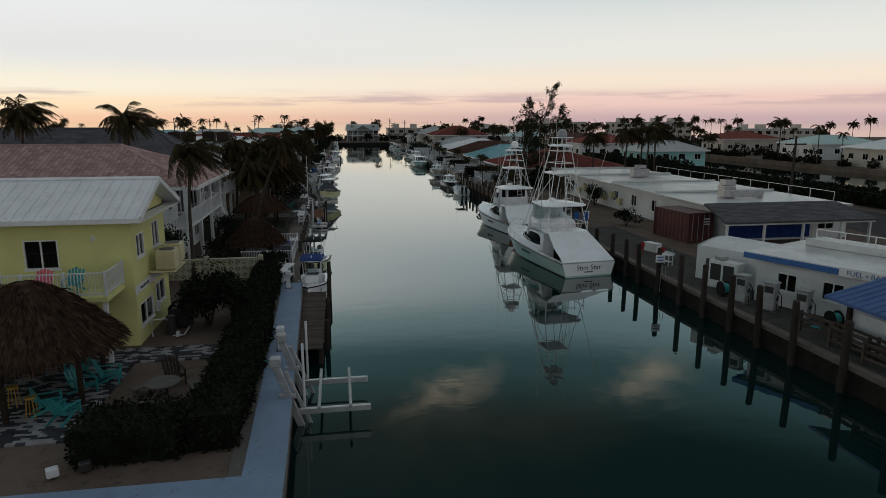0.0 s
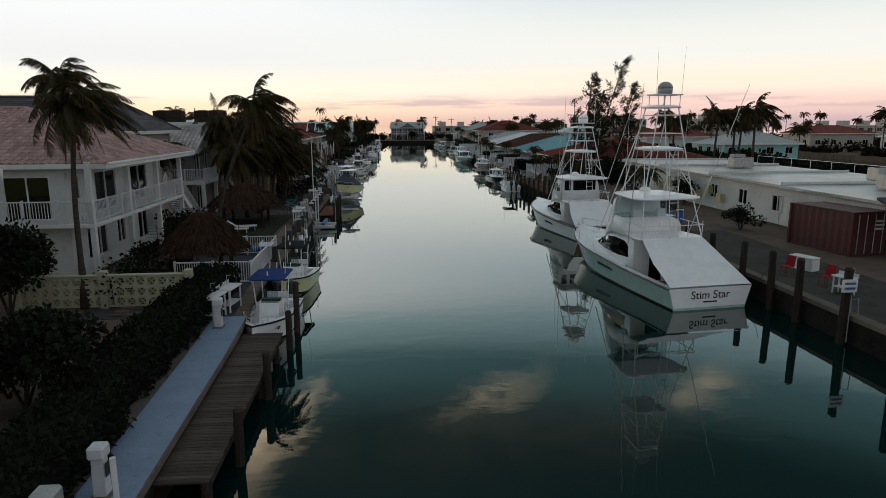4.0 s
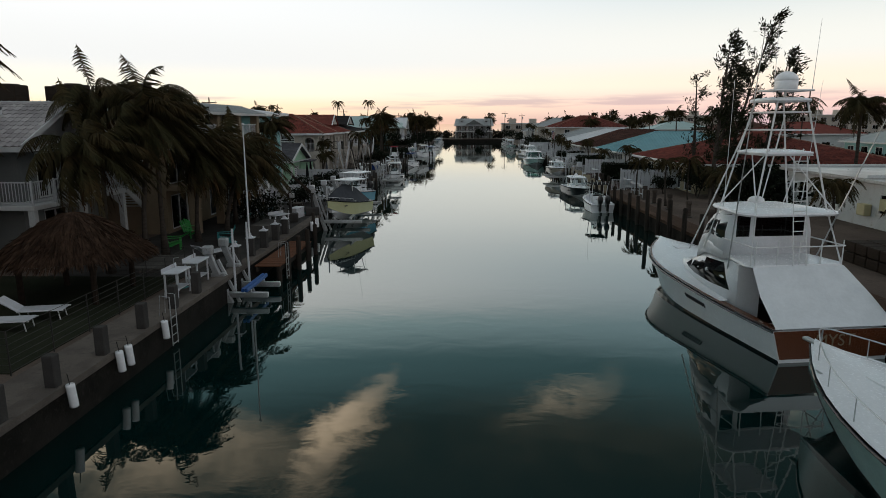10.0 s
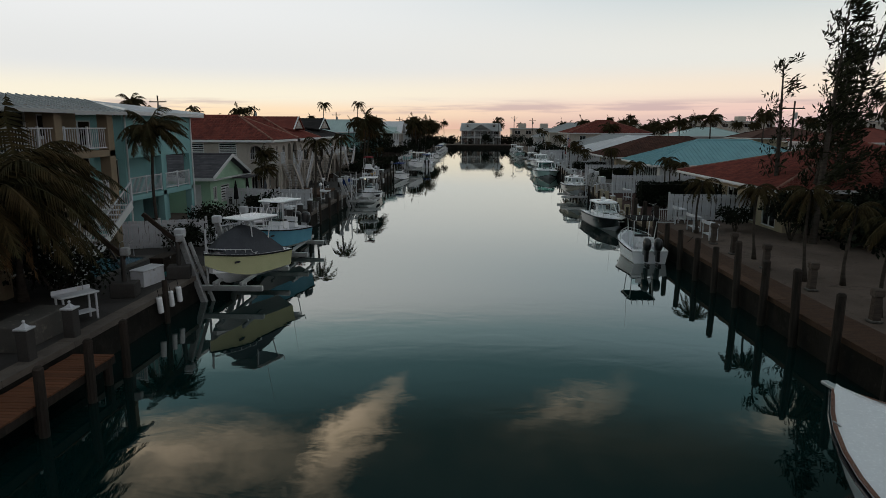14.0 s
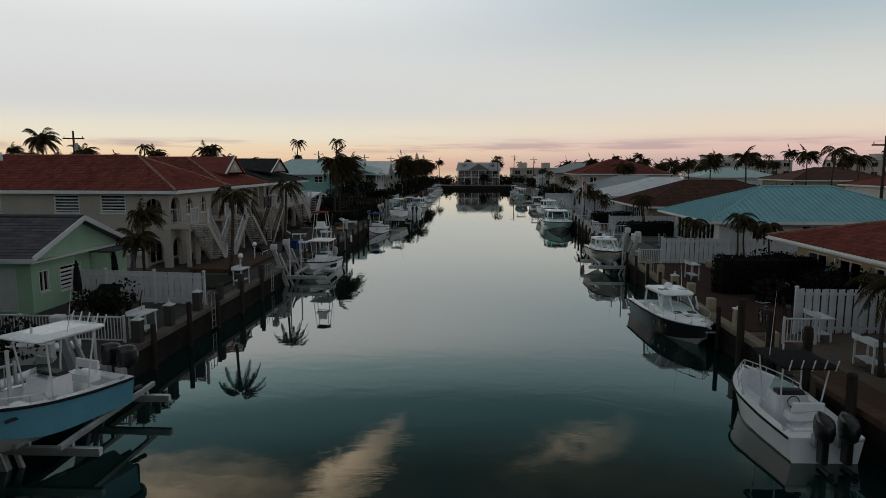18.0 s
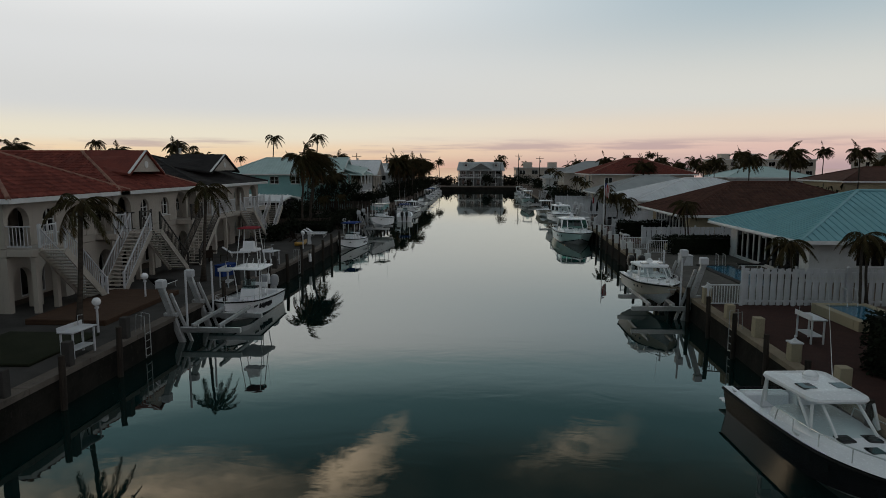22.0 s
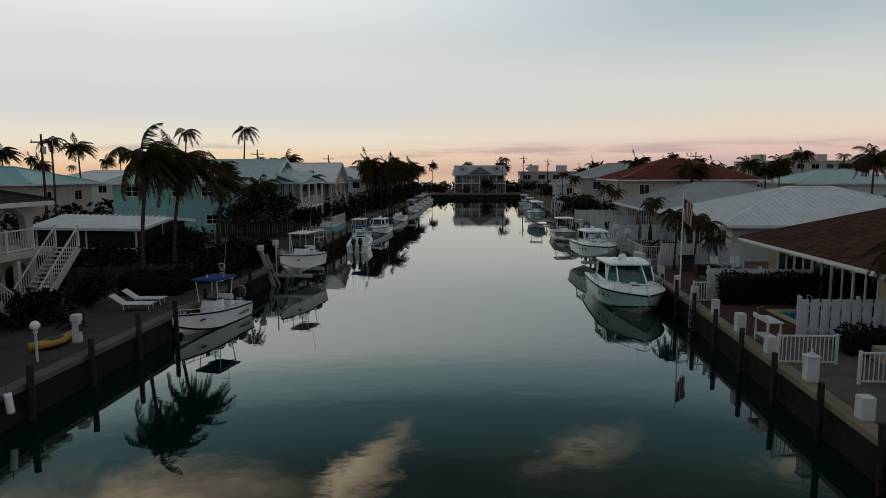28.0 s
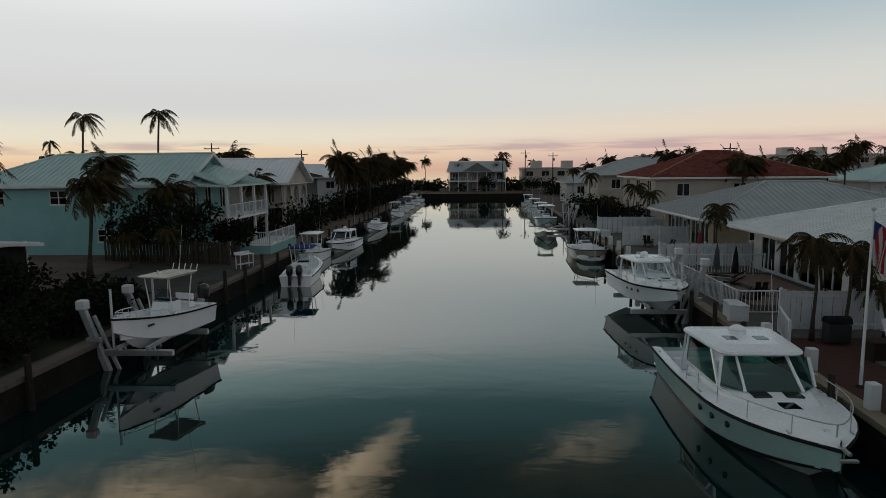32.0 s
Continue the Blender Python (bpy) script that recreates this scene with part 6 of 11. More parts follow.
def center_console(x, y, ang, L, B, hull_mat, canopy, label, z=0.0, motors=2, motor="engine", bottom=None, top=2.25, tube="alu_white", tower=False, rods=True, cover=False, stripe=True, blunt=2.2, named=0, title=""):
    boat = thing("center_console_boat", pose(x, y, z, 0, 0, ang), label, "boat", "boats moored along the canal")
    h = Hull(L, B, 0.72, 1.12, 0.42, 0.5, blunt)
    base_hull(boat, h, M[hull_mat], M[bottom] if bottom else None, stripe=stripe)
    part("gunwale", h.band(0.0, 0.24, 0.012), M["gelcoat"], boat)
    part("transom_cap", Geo().box(-0.02, 0.32, -h.beam(0) + 0.02, h.beam(0) - 0.02, h.H0 - 0.1, h.H0 + 0.014, 0.02), M["gelcoat"], boat)
    wall, sole = h.well(0.06, 0.93, 0.24, 0.22)
    part("cockpit_liner", wall, M["gelcoat"], boat)
    part("sole", sole, M["gelcoat"], boat)
    cx = L * 0.43
    if cover:
        g = Geo()
        rows = []
        for s in (0.12, 0.3, 0.5, 0.7, 0.86):
            b, zz = h.beam(s) - 0.02, h.sheer(s)
            pk = zz + 1.25 * math.sin(math.pi * min(1, (s - 0.05) / 0.85)) ** 0.8
            rows.append([(s * L, b, zz - 0.05), (s * L, b * 0.86, zz + 0.15), (s * L, b * 0.3, pk - 0.1), (s * L, 0, pk), (s * L, -b * 0.3, pk - 0.1), (s * L, -b * 0.86, zz + 0.15), (s * L, -b, zz - 0.05)])
        part("cover", g.loft(rows, False), M["canvas_grey"], boat, "grey canvas cover over the console", True)
    else:
        c = part("console", block(cx - 0.42, cx + 0.55, 0.95, 0.85, 0.22, 1.22, 0.03, 0.30, 0.92), M["gelcoat"], boat)
        part("dash", block(cx - 0.40, cx - 0.02, 0.78, 0.78, 1.225, 1.32, 0.12, 0.0, 0.95), M["plastic_black"], c)
        part("windshield", Geo().convex([(cx + 0.22, -0.36, 1.22), (cx + 0.22, 0.36, 1.22), (cx - 0.02, 0.32, 1.72), (cx - 0.02, -0.32, 1.72), (cx + 0.235, -0.36, 1.22), (cx + 0.235, 0.36, 1.22), (cx - 0.005, 0.32, 1.72), (cx - 0.005, -0.32, 1.72)],
                                        [(0, 1, 2, 3), (4, 5, 6, 7), (0, 1, 5, 4), (2, 3, 7, 6), (1, 2, 6, 5), (0, 3, 7, 4)]), M["glass_clear"], c)
        wheel = [(cx - 0.47, 0.17 * math.cos(a), 1.05 + 0.17 * math.sin(a)) for a in (2 * math.pi * k / 10 for k in range(11))]
        part("steering_wheel", Geo().tube(wheel, 0.016, 5), M["plastic_black"], c)
        part("console_seat", block(cx + 0.56, cx + 0.95, 0.7, 0.6, 0.22, 0.68, 0, 0.05, 0.95), M["gelcoat"], boat)
        st = part("leaning_post", block(cx - 1.25, cx - 0.85, 0.95, 0.95, 0.78, 0.98, 0.02, 0.02, 0.95), M["gelcoat"], boat)
        part("backrest", Geo().box(cx - 1.28, cx - 1.2, -0.45, 0.45, 1.05, 1.32, 0.03), M["gelcoat"], st)
        for s in (1, -1):
            part("seat_leg", Geo().tube([(cx - 1.2, s * 0.4, 0.22), (cx - 1.15, s * 0.4, 0.8), (cx - 1.24, s * 0.4, 1.3)], 0.022, 5), M[tube], st)
    if canopy:
        ttop(boat, cx - 1.35, cx + 0.75, B * 0.74, 0.22 if not cover else 1.2, top, M[canopy], M[tube], rods=rods)
        part("antenna", Geo().tube([(cx - 0.2, B * 0.3, top), (cx - 0.5, B * 0.33, top + 2.1)], 0.012, 5, 0.004), M["alu_white"], boat)
        part("nav_light", Geo().tube([(cx + 0.3, 0, top + 0.12), (cx + 0.3, 0, top + 0.3)], 0.03, 6), M["alu_white"], boat)
    if tower:
        z1 = top + 1.35
        for sx in (-0.75, 0.25):
            for s in (1, -1):
                part("tower_leg", Geo().tube([(cx + sx, s * 0.62, top), (cx + sx * 0.6 - 0.05, s * 0.40, z1 + 0.75)], 0.022, 6), M["alu_white"], boat)
        part("upper_station", block(cx - 0.55, cx + 0.15, 0.95, 0.9, z1 - 0.42, z1 - 0.30, 0, 0.05, 0.95), M["gelcoat"], boat)
        part("upper_console", block(cx - 0.1, cx + 0.1, 0.7, 0.6, z1 - 0.3, z1 + 0.1, 0, 0.08, 0.9), M["gelcoat"], boat)
        part("sunshade", rounded_plate(cx - 0.75, cx + 0.3, 1.0, z1 + 0.75, 0.05, 0.15), M["canvas_red"], boat)
        part("ladder", Geo().tube([(cx - 0.75, 0.35, 0.3), (cx - 0.65, 0.35, z1 - 0.3)], 0.018, 5), M["alu_white"], boat)
    bow_rail(boat, h, 0.6, 0.98, 0.22, M["alu"], 0.14)
    cleats(boat, h)
    for k in range(motors):
        yy = (k - (motors - 1) / 2) * 0.62
        outboard(boat, -0.12, yy, 0.78, M[motor])
    for s in (1, -1):
        for k in range(named):
            q = 0.42 + 0.035 * k
            b, c = h.beam(q), h.chine(q)
            y, zz = c[0] + (b - c[0]) * 0.55 + 0.012, c[1] + (h.sheer(q) - c[1]) * 0.62
            part("lettering_bar", Geo().bar((q * L, s * y, zz - 0.10 - 0.03 * (k % 3)), (q * L + 0.08, s * (y + 0.03), zz + 0.12), 0.10, 0.02), M["ink"], boat)
    if title:
        for s in (1, -1):
            q = 0.17
            b, c = h.beam(q), h.chine(q)
            y, zz = c[0] + (b - c[0]) * 0.62 + 0.02, c[1] + (h.sheer(q) - c[1]) * 0.42
            letters(title, 0.34, M["ink"], boat, Matrix(((-s, 0, 0, q * L), (0, -0.12 * s, s, s * y), (0, 1, 0.12, zz), (0, 0, 0, 1))), "boat_name")
    part("cooler", Geo().box(L * 0.16, L * 0.16 + 0.42, -0.45, 0.45, 0.22, 0.62, 0.04), M["gelcoat"], boat)
    for s in (1, -1):
        part("hull_number", Geo().box(L * 0.72, L * 0.80, s * (h.beam(0.76) * 0.93) - 0.012, s * (h.beam(0.76) * 0.93) + 0.012, 0.62, 0.70), M["ink"], boat)
    return boat


def outrigger(boat, p0, p1, r=0.03):
    part("outrigger", Geo().tube([p0, [(a + b) / 2 for a, b in zip(p0, p1)], p1], r, 6, r * 0.35), M["alu"], boat)


class Body:
    """Moulded cabin: rounded cross-sections (x, width, bottom, top) along the boat."""
    SHAPE = ((0.0, 1.0), (0.55, 0.965), (0.86, 0.89), (0.97, 0.76), (1.0, 0.55))

    def __init__(self, rows):
        self.rows = rows

    def geo(self):
        rings = []
        for x, w, lo, hi in self.rows:
            right = [(x, w / 2 * k, lo + (hi - lo) * f) for f, k in self.SHAPE]
            rings.append(right + [(x, 0, hi + 0.03)] + [(p[0], -p[1], p[2]) for p in right[::-1]])
        return Geo().loft(rings)

    def at(self, x):
        xs = [r[0] for r in self.rows]
        return [float(np.interp(x, xs, [r[k] for r in self.rows])) for k in (1, 2, 3)]

    def side(self, x, z, s, off):
        w, lo, hi = self.at(x)
        f = (z - lo) / (hi - lo)
        k = float(np.interp(f, [q[0] for q in self.SHAPE], [q[1] for q in self.SHAPE]))
        return (x, s * (w / 2 * k + off), z)

    def patch(self, pts, s, off=0.012):
        """A dark pane laid on the curved side."""
        cx, cz = sum(p[0] for p in pts) / len(pts), sum(p[1] for p in pts) / len(pts)
        rim = []
        for p, q in zip(pts, pts[1:] + pts[:1]):
            rim += [(p[0] + (q[0] - p[0]) * k / 3, p[1] + (q[1] - p[1]) * k / 3) for k in range(3)]
        n = len(rim)
        vs = [self.side(*p, s, off) for p in rim] + [self.side(cx + (p[0] - cx) * 0.5, cz + (p[1] - cz) * 0.5, s, off) for p in rim] + [self.side(cx, cz, s, off)] + [self.side(*p, s, -0.03) for p in rim]
        fs = []
        for k in range(n):
            m = (k + 1) % n
            fs += [(k, m, n + m, n + k), (n + k, n + m, 2 * n), (2 * n + 1 + k, 2 * n + 1 + m, m, k)]
        return Geo().add(vs, [q[::s] for q in fs])


def sportfish(x, y, ang, L, B, transom, label, name_text, enclosed, tower_z, aft, hull_mat="gelcoat_sea"):
    boat = thing("sportfishing_yacht", pose(x, y, 0, 0, 0, ang), label, "yacht", "sportfishing yachts")
    h = Hull(L, B, 1.05, 1.7, 0.7, 0.50, 2.5, 4.0)
    a = L * aft
    base_hull(boat, h, M[hull_mat], M["gelcoat_black"], M["gelcoat_black"])
    part("transom", Geo().add([(-0.012, -h.beam(0) * 0.99, 1.04), (-0.012, h.beam(0) * 0.99, 1.04), (-0.012, h.beam(0) * 0.86, 0.12), (-0.012, -h.beam(0) * 0.86, 0.12)], [(0, 1, 2, 3)]), M[transom], boat)
    part("toe_rail", h.band(0.0, 0.12, 0.05), M["gelcoat"], boat)
    part("foredeck", h.deck(aft + 0.03, 0.995, 0.03, 0.02, 0.16), M["gelcoat"], boat, "", True)
    wall, sole = h.well(0.02, aft + 0.01, 0.3, 0.35)
    part("cockpit_liner", wall, M["gelcoat"], boat)
    part("cockpit_sole", sole, M["teak"], boat)
    for s in (1, -1):
        part("covering_board", h.band(0.0, 0.34, 0.03, 0.0, aft + 0.04, (s,)), M["teak"] if transom == "teak" else M["gelcoat"], boat)
    f = a + L * 0.38
    w = B * 0.80
    z0 = 1.25
    # saloon: long raked front, teardrop side windows
    house = Body([(a, w, z0 - 0.25, z0 + 1.36), (a + L * 0.08, w * 0.99, z0 - 0.25, z0 + 1.38), (a + L * 0.18, w * 0.95, z0 - 0.2, z0 + 1.34), (a + L * 0.24, w * 0.90, z0 - 0.2, z0 + 1.18), (a + L * 0.30, w * 0.83, z0 - 0.1, z0 + 0.88),
                  (a + L * 0.36, w * 0.74, z0, z0 + 0.58), (a + L * 0.42, w * 0.60, z0 + 0.1, z0 + 0.42), (a + L * 0.46, w * 0.44, z0 + 0.2, z0 + 0.36)])
    part("deckhouse", house.geo(), M["gelcoat"], boat, smooth=True)
    pane = [(0.345, 0.40), (0.30, 0.74), (0.24, 1.00), (0.17, 1.12), (0.08, 1.10), (0.045, 0.88), (0.03, 0.36), (0.11, 0.28), (0.24, 0.30)]
    if enclosed:
        pane = [(0.355, 0.40), (0.285, 0.88), (0.24, 1.04), (0.09, 1.14), (0.03, 0.30), (0.13, 0.26), (0.26, 0.28)]
    pane = [(a + L * q, zz) for q, zz in pane]
    for s in (1, -1):
        part("side_window", house.patch([(x, z0 + zz) for x, zz in pane], s), M["glass_dark"], boat, smooth=False)
        vent = Geo()
        for k in range(10):
            q = aft + 0.10 + 0.012 * k
            b, c = h.beam(q), h.chine(q)
            y, zz = c[0] + (b - c[0]) * 0.66, c[1] + (h.sheer(q) - c[1]) * 0.66
            vent.bar((q * L, s * (y - 0.03), zz - 0.08), (q * L + 0.06, s * (y + 0.035), zz + 0.08), 0.05, 0.045)
        part("hull_vent", vent, M["plastic_black"], boat)
    part("saloon_door", Geo().box(a - 0.03, a + 0.03, 0.15, 0.85, 0.4, z0 + 1.2), M["glass_dark"], boat)
    part("saloon_bulkhead", Geo().box(a - 0.02, a + 0.1, -w / 2 * 0.95, w / 2 * 0.95, 0.35, z0 + 1.3), M["gelcoat"], boat)
    # flybridge
    zb = z0 + (1.28 if enclosed else 1.38)
    b0, b1 = a - 0.75, a + L * 0.30
    part("bridge_deck", rounded_plate(b0, b1 - 0.3, w * 0.98, zb, 0.14, 0.35, 0.02, w * 0.7), M["gelcoat"], boat)
    zt = zb + (1.72 if enclosed else 2.0)
    brow = Body([(a + L * 0.205, w * 0.80, zb, zt), (a + L * 0.225, w * 0.80, zb - 0.05, zt - 0.06), (a + L * 0.25, w * 0.76, zb - 0.1, zt - 0.62), (a + L * 0.285, w * 0.68, zb - 0.3, zb + 0.62), (a + L * 0.325, w * 0.58, zb - 0.6, zb - 0.08), (a + L * 0.355, w * 0.46, zb - 0.8, zb - 0.42)])
    if not enclosed:
        part("bridge_mask", brow.geo(), M["gelcoat"], boat, "white weather mask under the hardtop", True)
    low = 0.72 if enclosed else 1.0
    brow = Body([(a + L * 0.09, w * 0.94, zb, zb + 0.80 * low), (a + L * 0.16, w * 0.93, zb, zb + 0.98 * low), (a + L * 0.215, w * 0.86, zb - 0.05, zb + 0.96 * low), (a + L * 0.26, w * 0.76, zb - 0.2, zb + 0.62 * low), (a + L * 0.30, w * 0.64, zb - 0.5, zb + 0.10), (a + L * 0.33, w * 0.5, zb - 0.7, zb - 0.28)])
    part("bridge_front", brow.geo(), M["gelcoat"], boat, smooth=True)
    if enclosed:
        cab = Body([(a + L * 0.08, w * 0.92, zb + 0.1, zt), (a + L * 0.15, w * 0.91, zb + 0.1, zt), (a + L * 0.20, w * 0.84, zb + 0.1, zt - 0.1), (a + L * 0.25, w * 0.78, zb, zb + 1.12), (a + L * 0.30, w * 0.68, zb - 0.4, zb + 0.45), (a + L * 0.345, w * 0.5, zb - 0.7, zb - 0.25)])
        part("bridge_cabin", cab.geo(), M["gelcoat"], boat, smooth=True)
        for s in (1, -1):
            part("bridge_window", cab.patch([(a + L * 0.095, zb + 0.72), (a + L * 0.20, zb + 0.74), (a + L * 0.285, zb + 0.46), (a + L * 0.25, zb + 0.98), (a + L * 0.20, zt - 0.22), (a + L * 0.10, zt - 0.12)], s), M["glass_dark"], boat)
        part("aft_window", Geo().box(a + L * 0.08 - 0.02, a + L * 0.08, -w * 0.36, w * 0.16, zb + 0.82, zt - 0.14, 0.005), M["glass_dark"], boat)
        part("aft_window", Geo().box(a + L * 0.08 - 0.02, a + L * 0.08, w * 0.22, w * 0.36, zb + 0.82, zt - 0.14, 0.005), M["glass_dark"], boat)
    else:
        part("bridge_enclosure", block(a + L * 0.11, a + L * 0.235, w * 0.86, w * 0.74, zb + 0.90, zt, 0.05, 0.5, 0.95), M["glass_clear"], boat, "clear vinyl bridge enclosure")
        for s in (1, -1):
            part("helm_chair", block(a + L * 0.11, a + L * 0.11 + 0.55, 0.5, 0.5, zb + 0.75, zb + 1.3, 0.1, 0.3, 0.9).move(Matrix.Translation((0, s * 0.7, 0))), M["gelcoat"], boat)
            part("chair_post", Geo().tube([(a + L * 0.13, s * 0.7, zb + 0.1), (a + L * 0.13, s * 0.7, zb + 0.8)], 0.05, 6), M["alu"], boat)
    part("hardtop", rounded_plate(b0 + 0.35, a + L * 0.225, w * 1.02, zt, 0.13, 0.6, 0.10, w * 0.84), M["gelcoat"], boat)
    part("hardtop_radar", Geo().ball((a + L * 0.16, 0, zt + 0.28), 0.30, 12, 6, (1, 1, 0.6)), M["gelcoat"], boat, "", True)
    part("bridge_rail", Geo().tube([(a + L * 0.1, w * 0.46, zb + 0.75), (b0 + 0.05, w * 0.46, zb + 0.75), (b0 + 0.02, 0, zb + 0.75), (b0 + 0.05, -w * 0.46, zb + 0.75), (a + L * 0.1, -w * 0.46, zb + 0.75)], 0.025, 6), M["alu_white"], boat)
    for yy in (-0.44, -0.22, 0, 0.22, 0.44):
        part("rail_post", Geo().tube([(b0 + 0.05, yy * w, zb + 0.12), (b0 + 0.04, yy * w, zb + 0.95)], 0.022, 5), M["alu_white"], boat)
    # tower
    zu, zc = zt + (tower_z - zt) * 0.42, zt + (tower_z - zt) * 0.72
    cxs = (b0 + 0.15, a + L * 0.2)
    for xx, xt in ((cxs[0], a + 0.45), (cxs[1], a + 1.75)):
        for s in (1, -1):
            part("tower_leg", Geo().tube([(xx, s * w * 0.46, zb + 0.1), (xx + (xt - xx) * 0.55, s * w * 0.36, zt + 0.3), (xt, s * 0.55, zc + 0.35)], 0.035, 6), M["alu_white"], boat)
    for s in (1, -1):
        part("tower_leg", Geo().tube([(f - L * 0.04, s * w * 0.36, z0 + 1.05), (a + 1.7, s * 0.62, zc - 0.1)], 0.03, 6), M["alu_white"], boat)
        part("tower_brace", Geo().tube([(cxs[0] + 0.25, s * w * 0.40, zt + 0.1), (a + 1.6, s * 0.62, zu + 0.2)], 0.024, 5), M["alu_white"], boat)
        part("tower_brace", Geo().tube([(cxs[1] - 0.2, s * w * 0.36, zt + 0.1), (a + 0.5, s * 0.62, zu + 0.2)], 0.024, 5), M["alu_white"], boat)
    for zz, hw in ((zu, 0.85), (zc, 0.62)):
        part("tower_hoop", Geo().tube([(a + 0.3, -hw, zz), (a + 0.3, hw, zz), (a + 1.95, hw, zz), (a + 1.95, -hw, zz), (a + 0.3, -hw, zz)], 0.026, 5), M["alu_white"], boat)
    part("tower_platform", rounded_plate(a + 0.2, a + 2.2, 1.9, zu + 0.02, 0.09, 0.3), M["gelcoat"], boat)
    part("tower_shade", rounded_plate(a + 0.3, a + 2.0, 1.5, zc + 0.35, 0.10, 0.3), M["gelcoat"], boat)
    part("belly_band", Geo().tube([(a + 0.25, -0.7, zu + 0.85), (a + 0.25, 0.7, zu + 0.85), (a + 2.0, 0.7, zu + 0.85), (a + 2.0, -0.7, zu + 0.85), (a + 0.25, -0.7, zu + 0.85)], 0.028, 5), M["alu_white"], boat)
    part("radome_stand", Geo().tube([(a + 0.9, 0, zc + 0.45), (a + 0.9, 0, tower_z - 0.62)], 0.05, 6).box(a + 0.4, a + 1.4, -0.75, 0.75, tower_z - 0.66, tower_z - 0.6, 0.02), M["alu_white"], boat)
    for sx in (0.45, 1.35):
        for s in (1, -1):
            part("stand_leg", Geo().tube([(a + sx, s * 0.6, zc + 0.42), (a + sx, s * 0.6, tower_z - 0.62)], 0.022, 5), M["rubber"] if enclosed else M["alu_white"], boat)
    part("radome", Geo().tube([(a + 0.9, 0, tower_z - 0.6), (a + 0.9, 0, tower_z - 0.3)], 0.36, 14, 0.38).ball((a + 0.9, 0, tower_z - 0.3), 0.38, 14, 6, (1, 1, 0.85), 0.0), M["engine_grey"] if not enclosed else M["gelcoat"], boat, "satellite dome", True)
    # ladder
    for s in (1, -1):
        part("ladder_rail", Geo().tube([(b0 - 0.02, s * 0.24, zb + 0.1), (b0 + 0.5, s * 0.24, zu)], 0.02, 5), M["alu_white"], boat)
    for k in range(11):
        t = (k + 0.5) / 11
        part("rung", Geo().tube([(b0 - 0.02 + 0.52 * t, -0.24, zb + 0.1 + (zu - zb - 0.1) * t), (b0 - 0.02 + 0.52 * t, 0.24, zb + 0.1 + (zu - zb - 0.1) * t)], 0.016, 5), M["alu_white"], boat)
    for s in (1, -1):
        outrigger(boat, (a + 0.9, s * w * 0.44, z0 + 0.7), (a - 1.9, s * (w * 0.5 + 0.9), z0 + 9.0))
        part("antenna", Geo().tube([(a + 1.6, s * w * 0.42, zt), (a + 1.3, s * w * 0.46, zt + 4.6)], 0.016, 5, 0.005), M["alu_white"], boat)
        part("antenna", Geo().tube([(a + 0.5, s * 0.7, tower_z - 0.6), (a + 0.45, s * 0.75, tower_z + 1.7)], 0.012, 5, 0.004), M["alu_white"], boat)
    # cover over the cockpit
    g = Geo()
    g.loft([[(b0 + 0.02, w * 0.46, zb + 0.08), (b0 + 0.02, 0, zb + 0.12), (b0 + 0.02, -w * 0.46, zb + 0.08)], [(b0 * 0.52, h.beam(0.1) * 0.90, 1.86), (b0 * 0.52, 0, 1.88), (b0 * 0.52, -h.beam(0.1) * 0.90, 1.86)],
            [(-0.03, h.beam(0) * 0.97, 1.12), (-0.03, 0, 1.13), (-0.03, -h.beam(0) * 0.97, 1.12)]], False)
    part("cockpit_cover", g, M["vinyl_cover"], boat, "taut white cloth cover over the cockpit", True)
    if not enclosed:
        bow_rail(boat, h, 0.55, 0.985, 0.55, M["alu"], 0.16)
    else:
        part("cap_rail", h.band(0.0, 0.10, 0.075), M["teak"], boat, "varnished teak cap rail")
    cleats(boat, h, (0.06, 0.5, 0.88))
    part("hatch", Geo().box(L * 0.80, L * 0.845, -0.3, 0.3, h.sheer(0.82) + 0.14, h.sheer(0.82) + 0.22, 0.02), M["gelcoat"], boat)
    part("anchor_roller", Geo().box(L * 0.965, L + 0.3, -0.09, 0.09, h.sheer(1) + 0.02, h.sheer(1) + 0.1, 0.02), M["alu"], boat)
    if name_text:
        letters(name_text, 0.55, M["ink"] if transom != "teak" else M["plaster_tan"], boat, Matrix(((0, 0, -1, -0.03), (-1, 0, 0, 0.0), (0, 1, 0, 0.52), (0, 0, 0, 1))), "boat_name")
    part("port_bar", Geo().box(-0.03, -0.02, -0.35, 0.35, 0.33, 0.40), M["ink"], boat)
    return boat


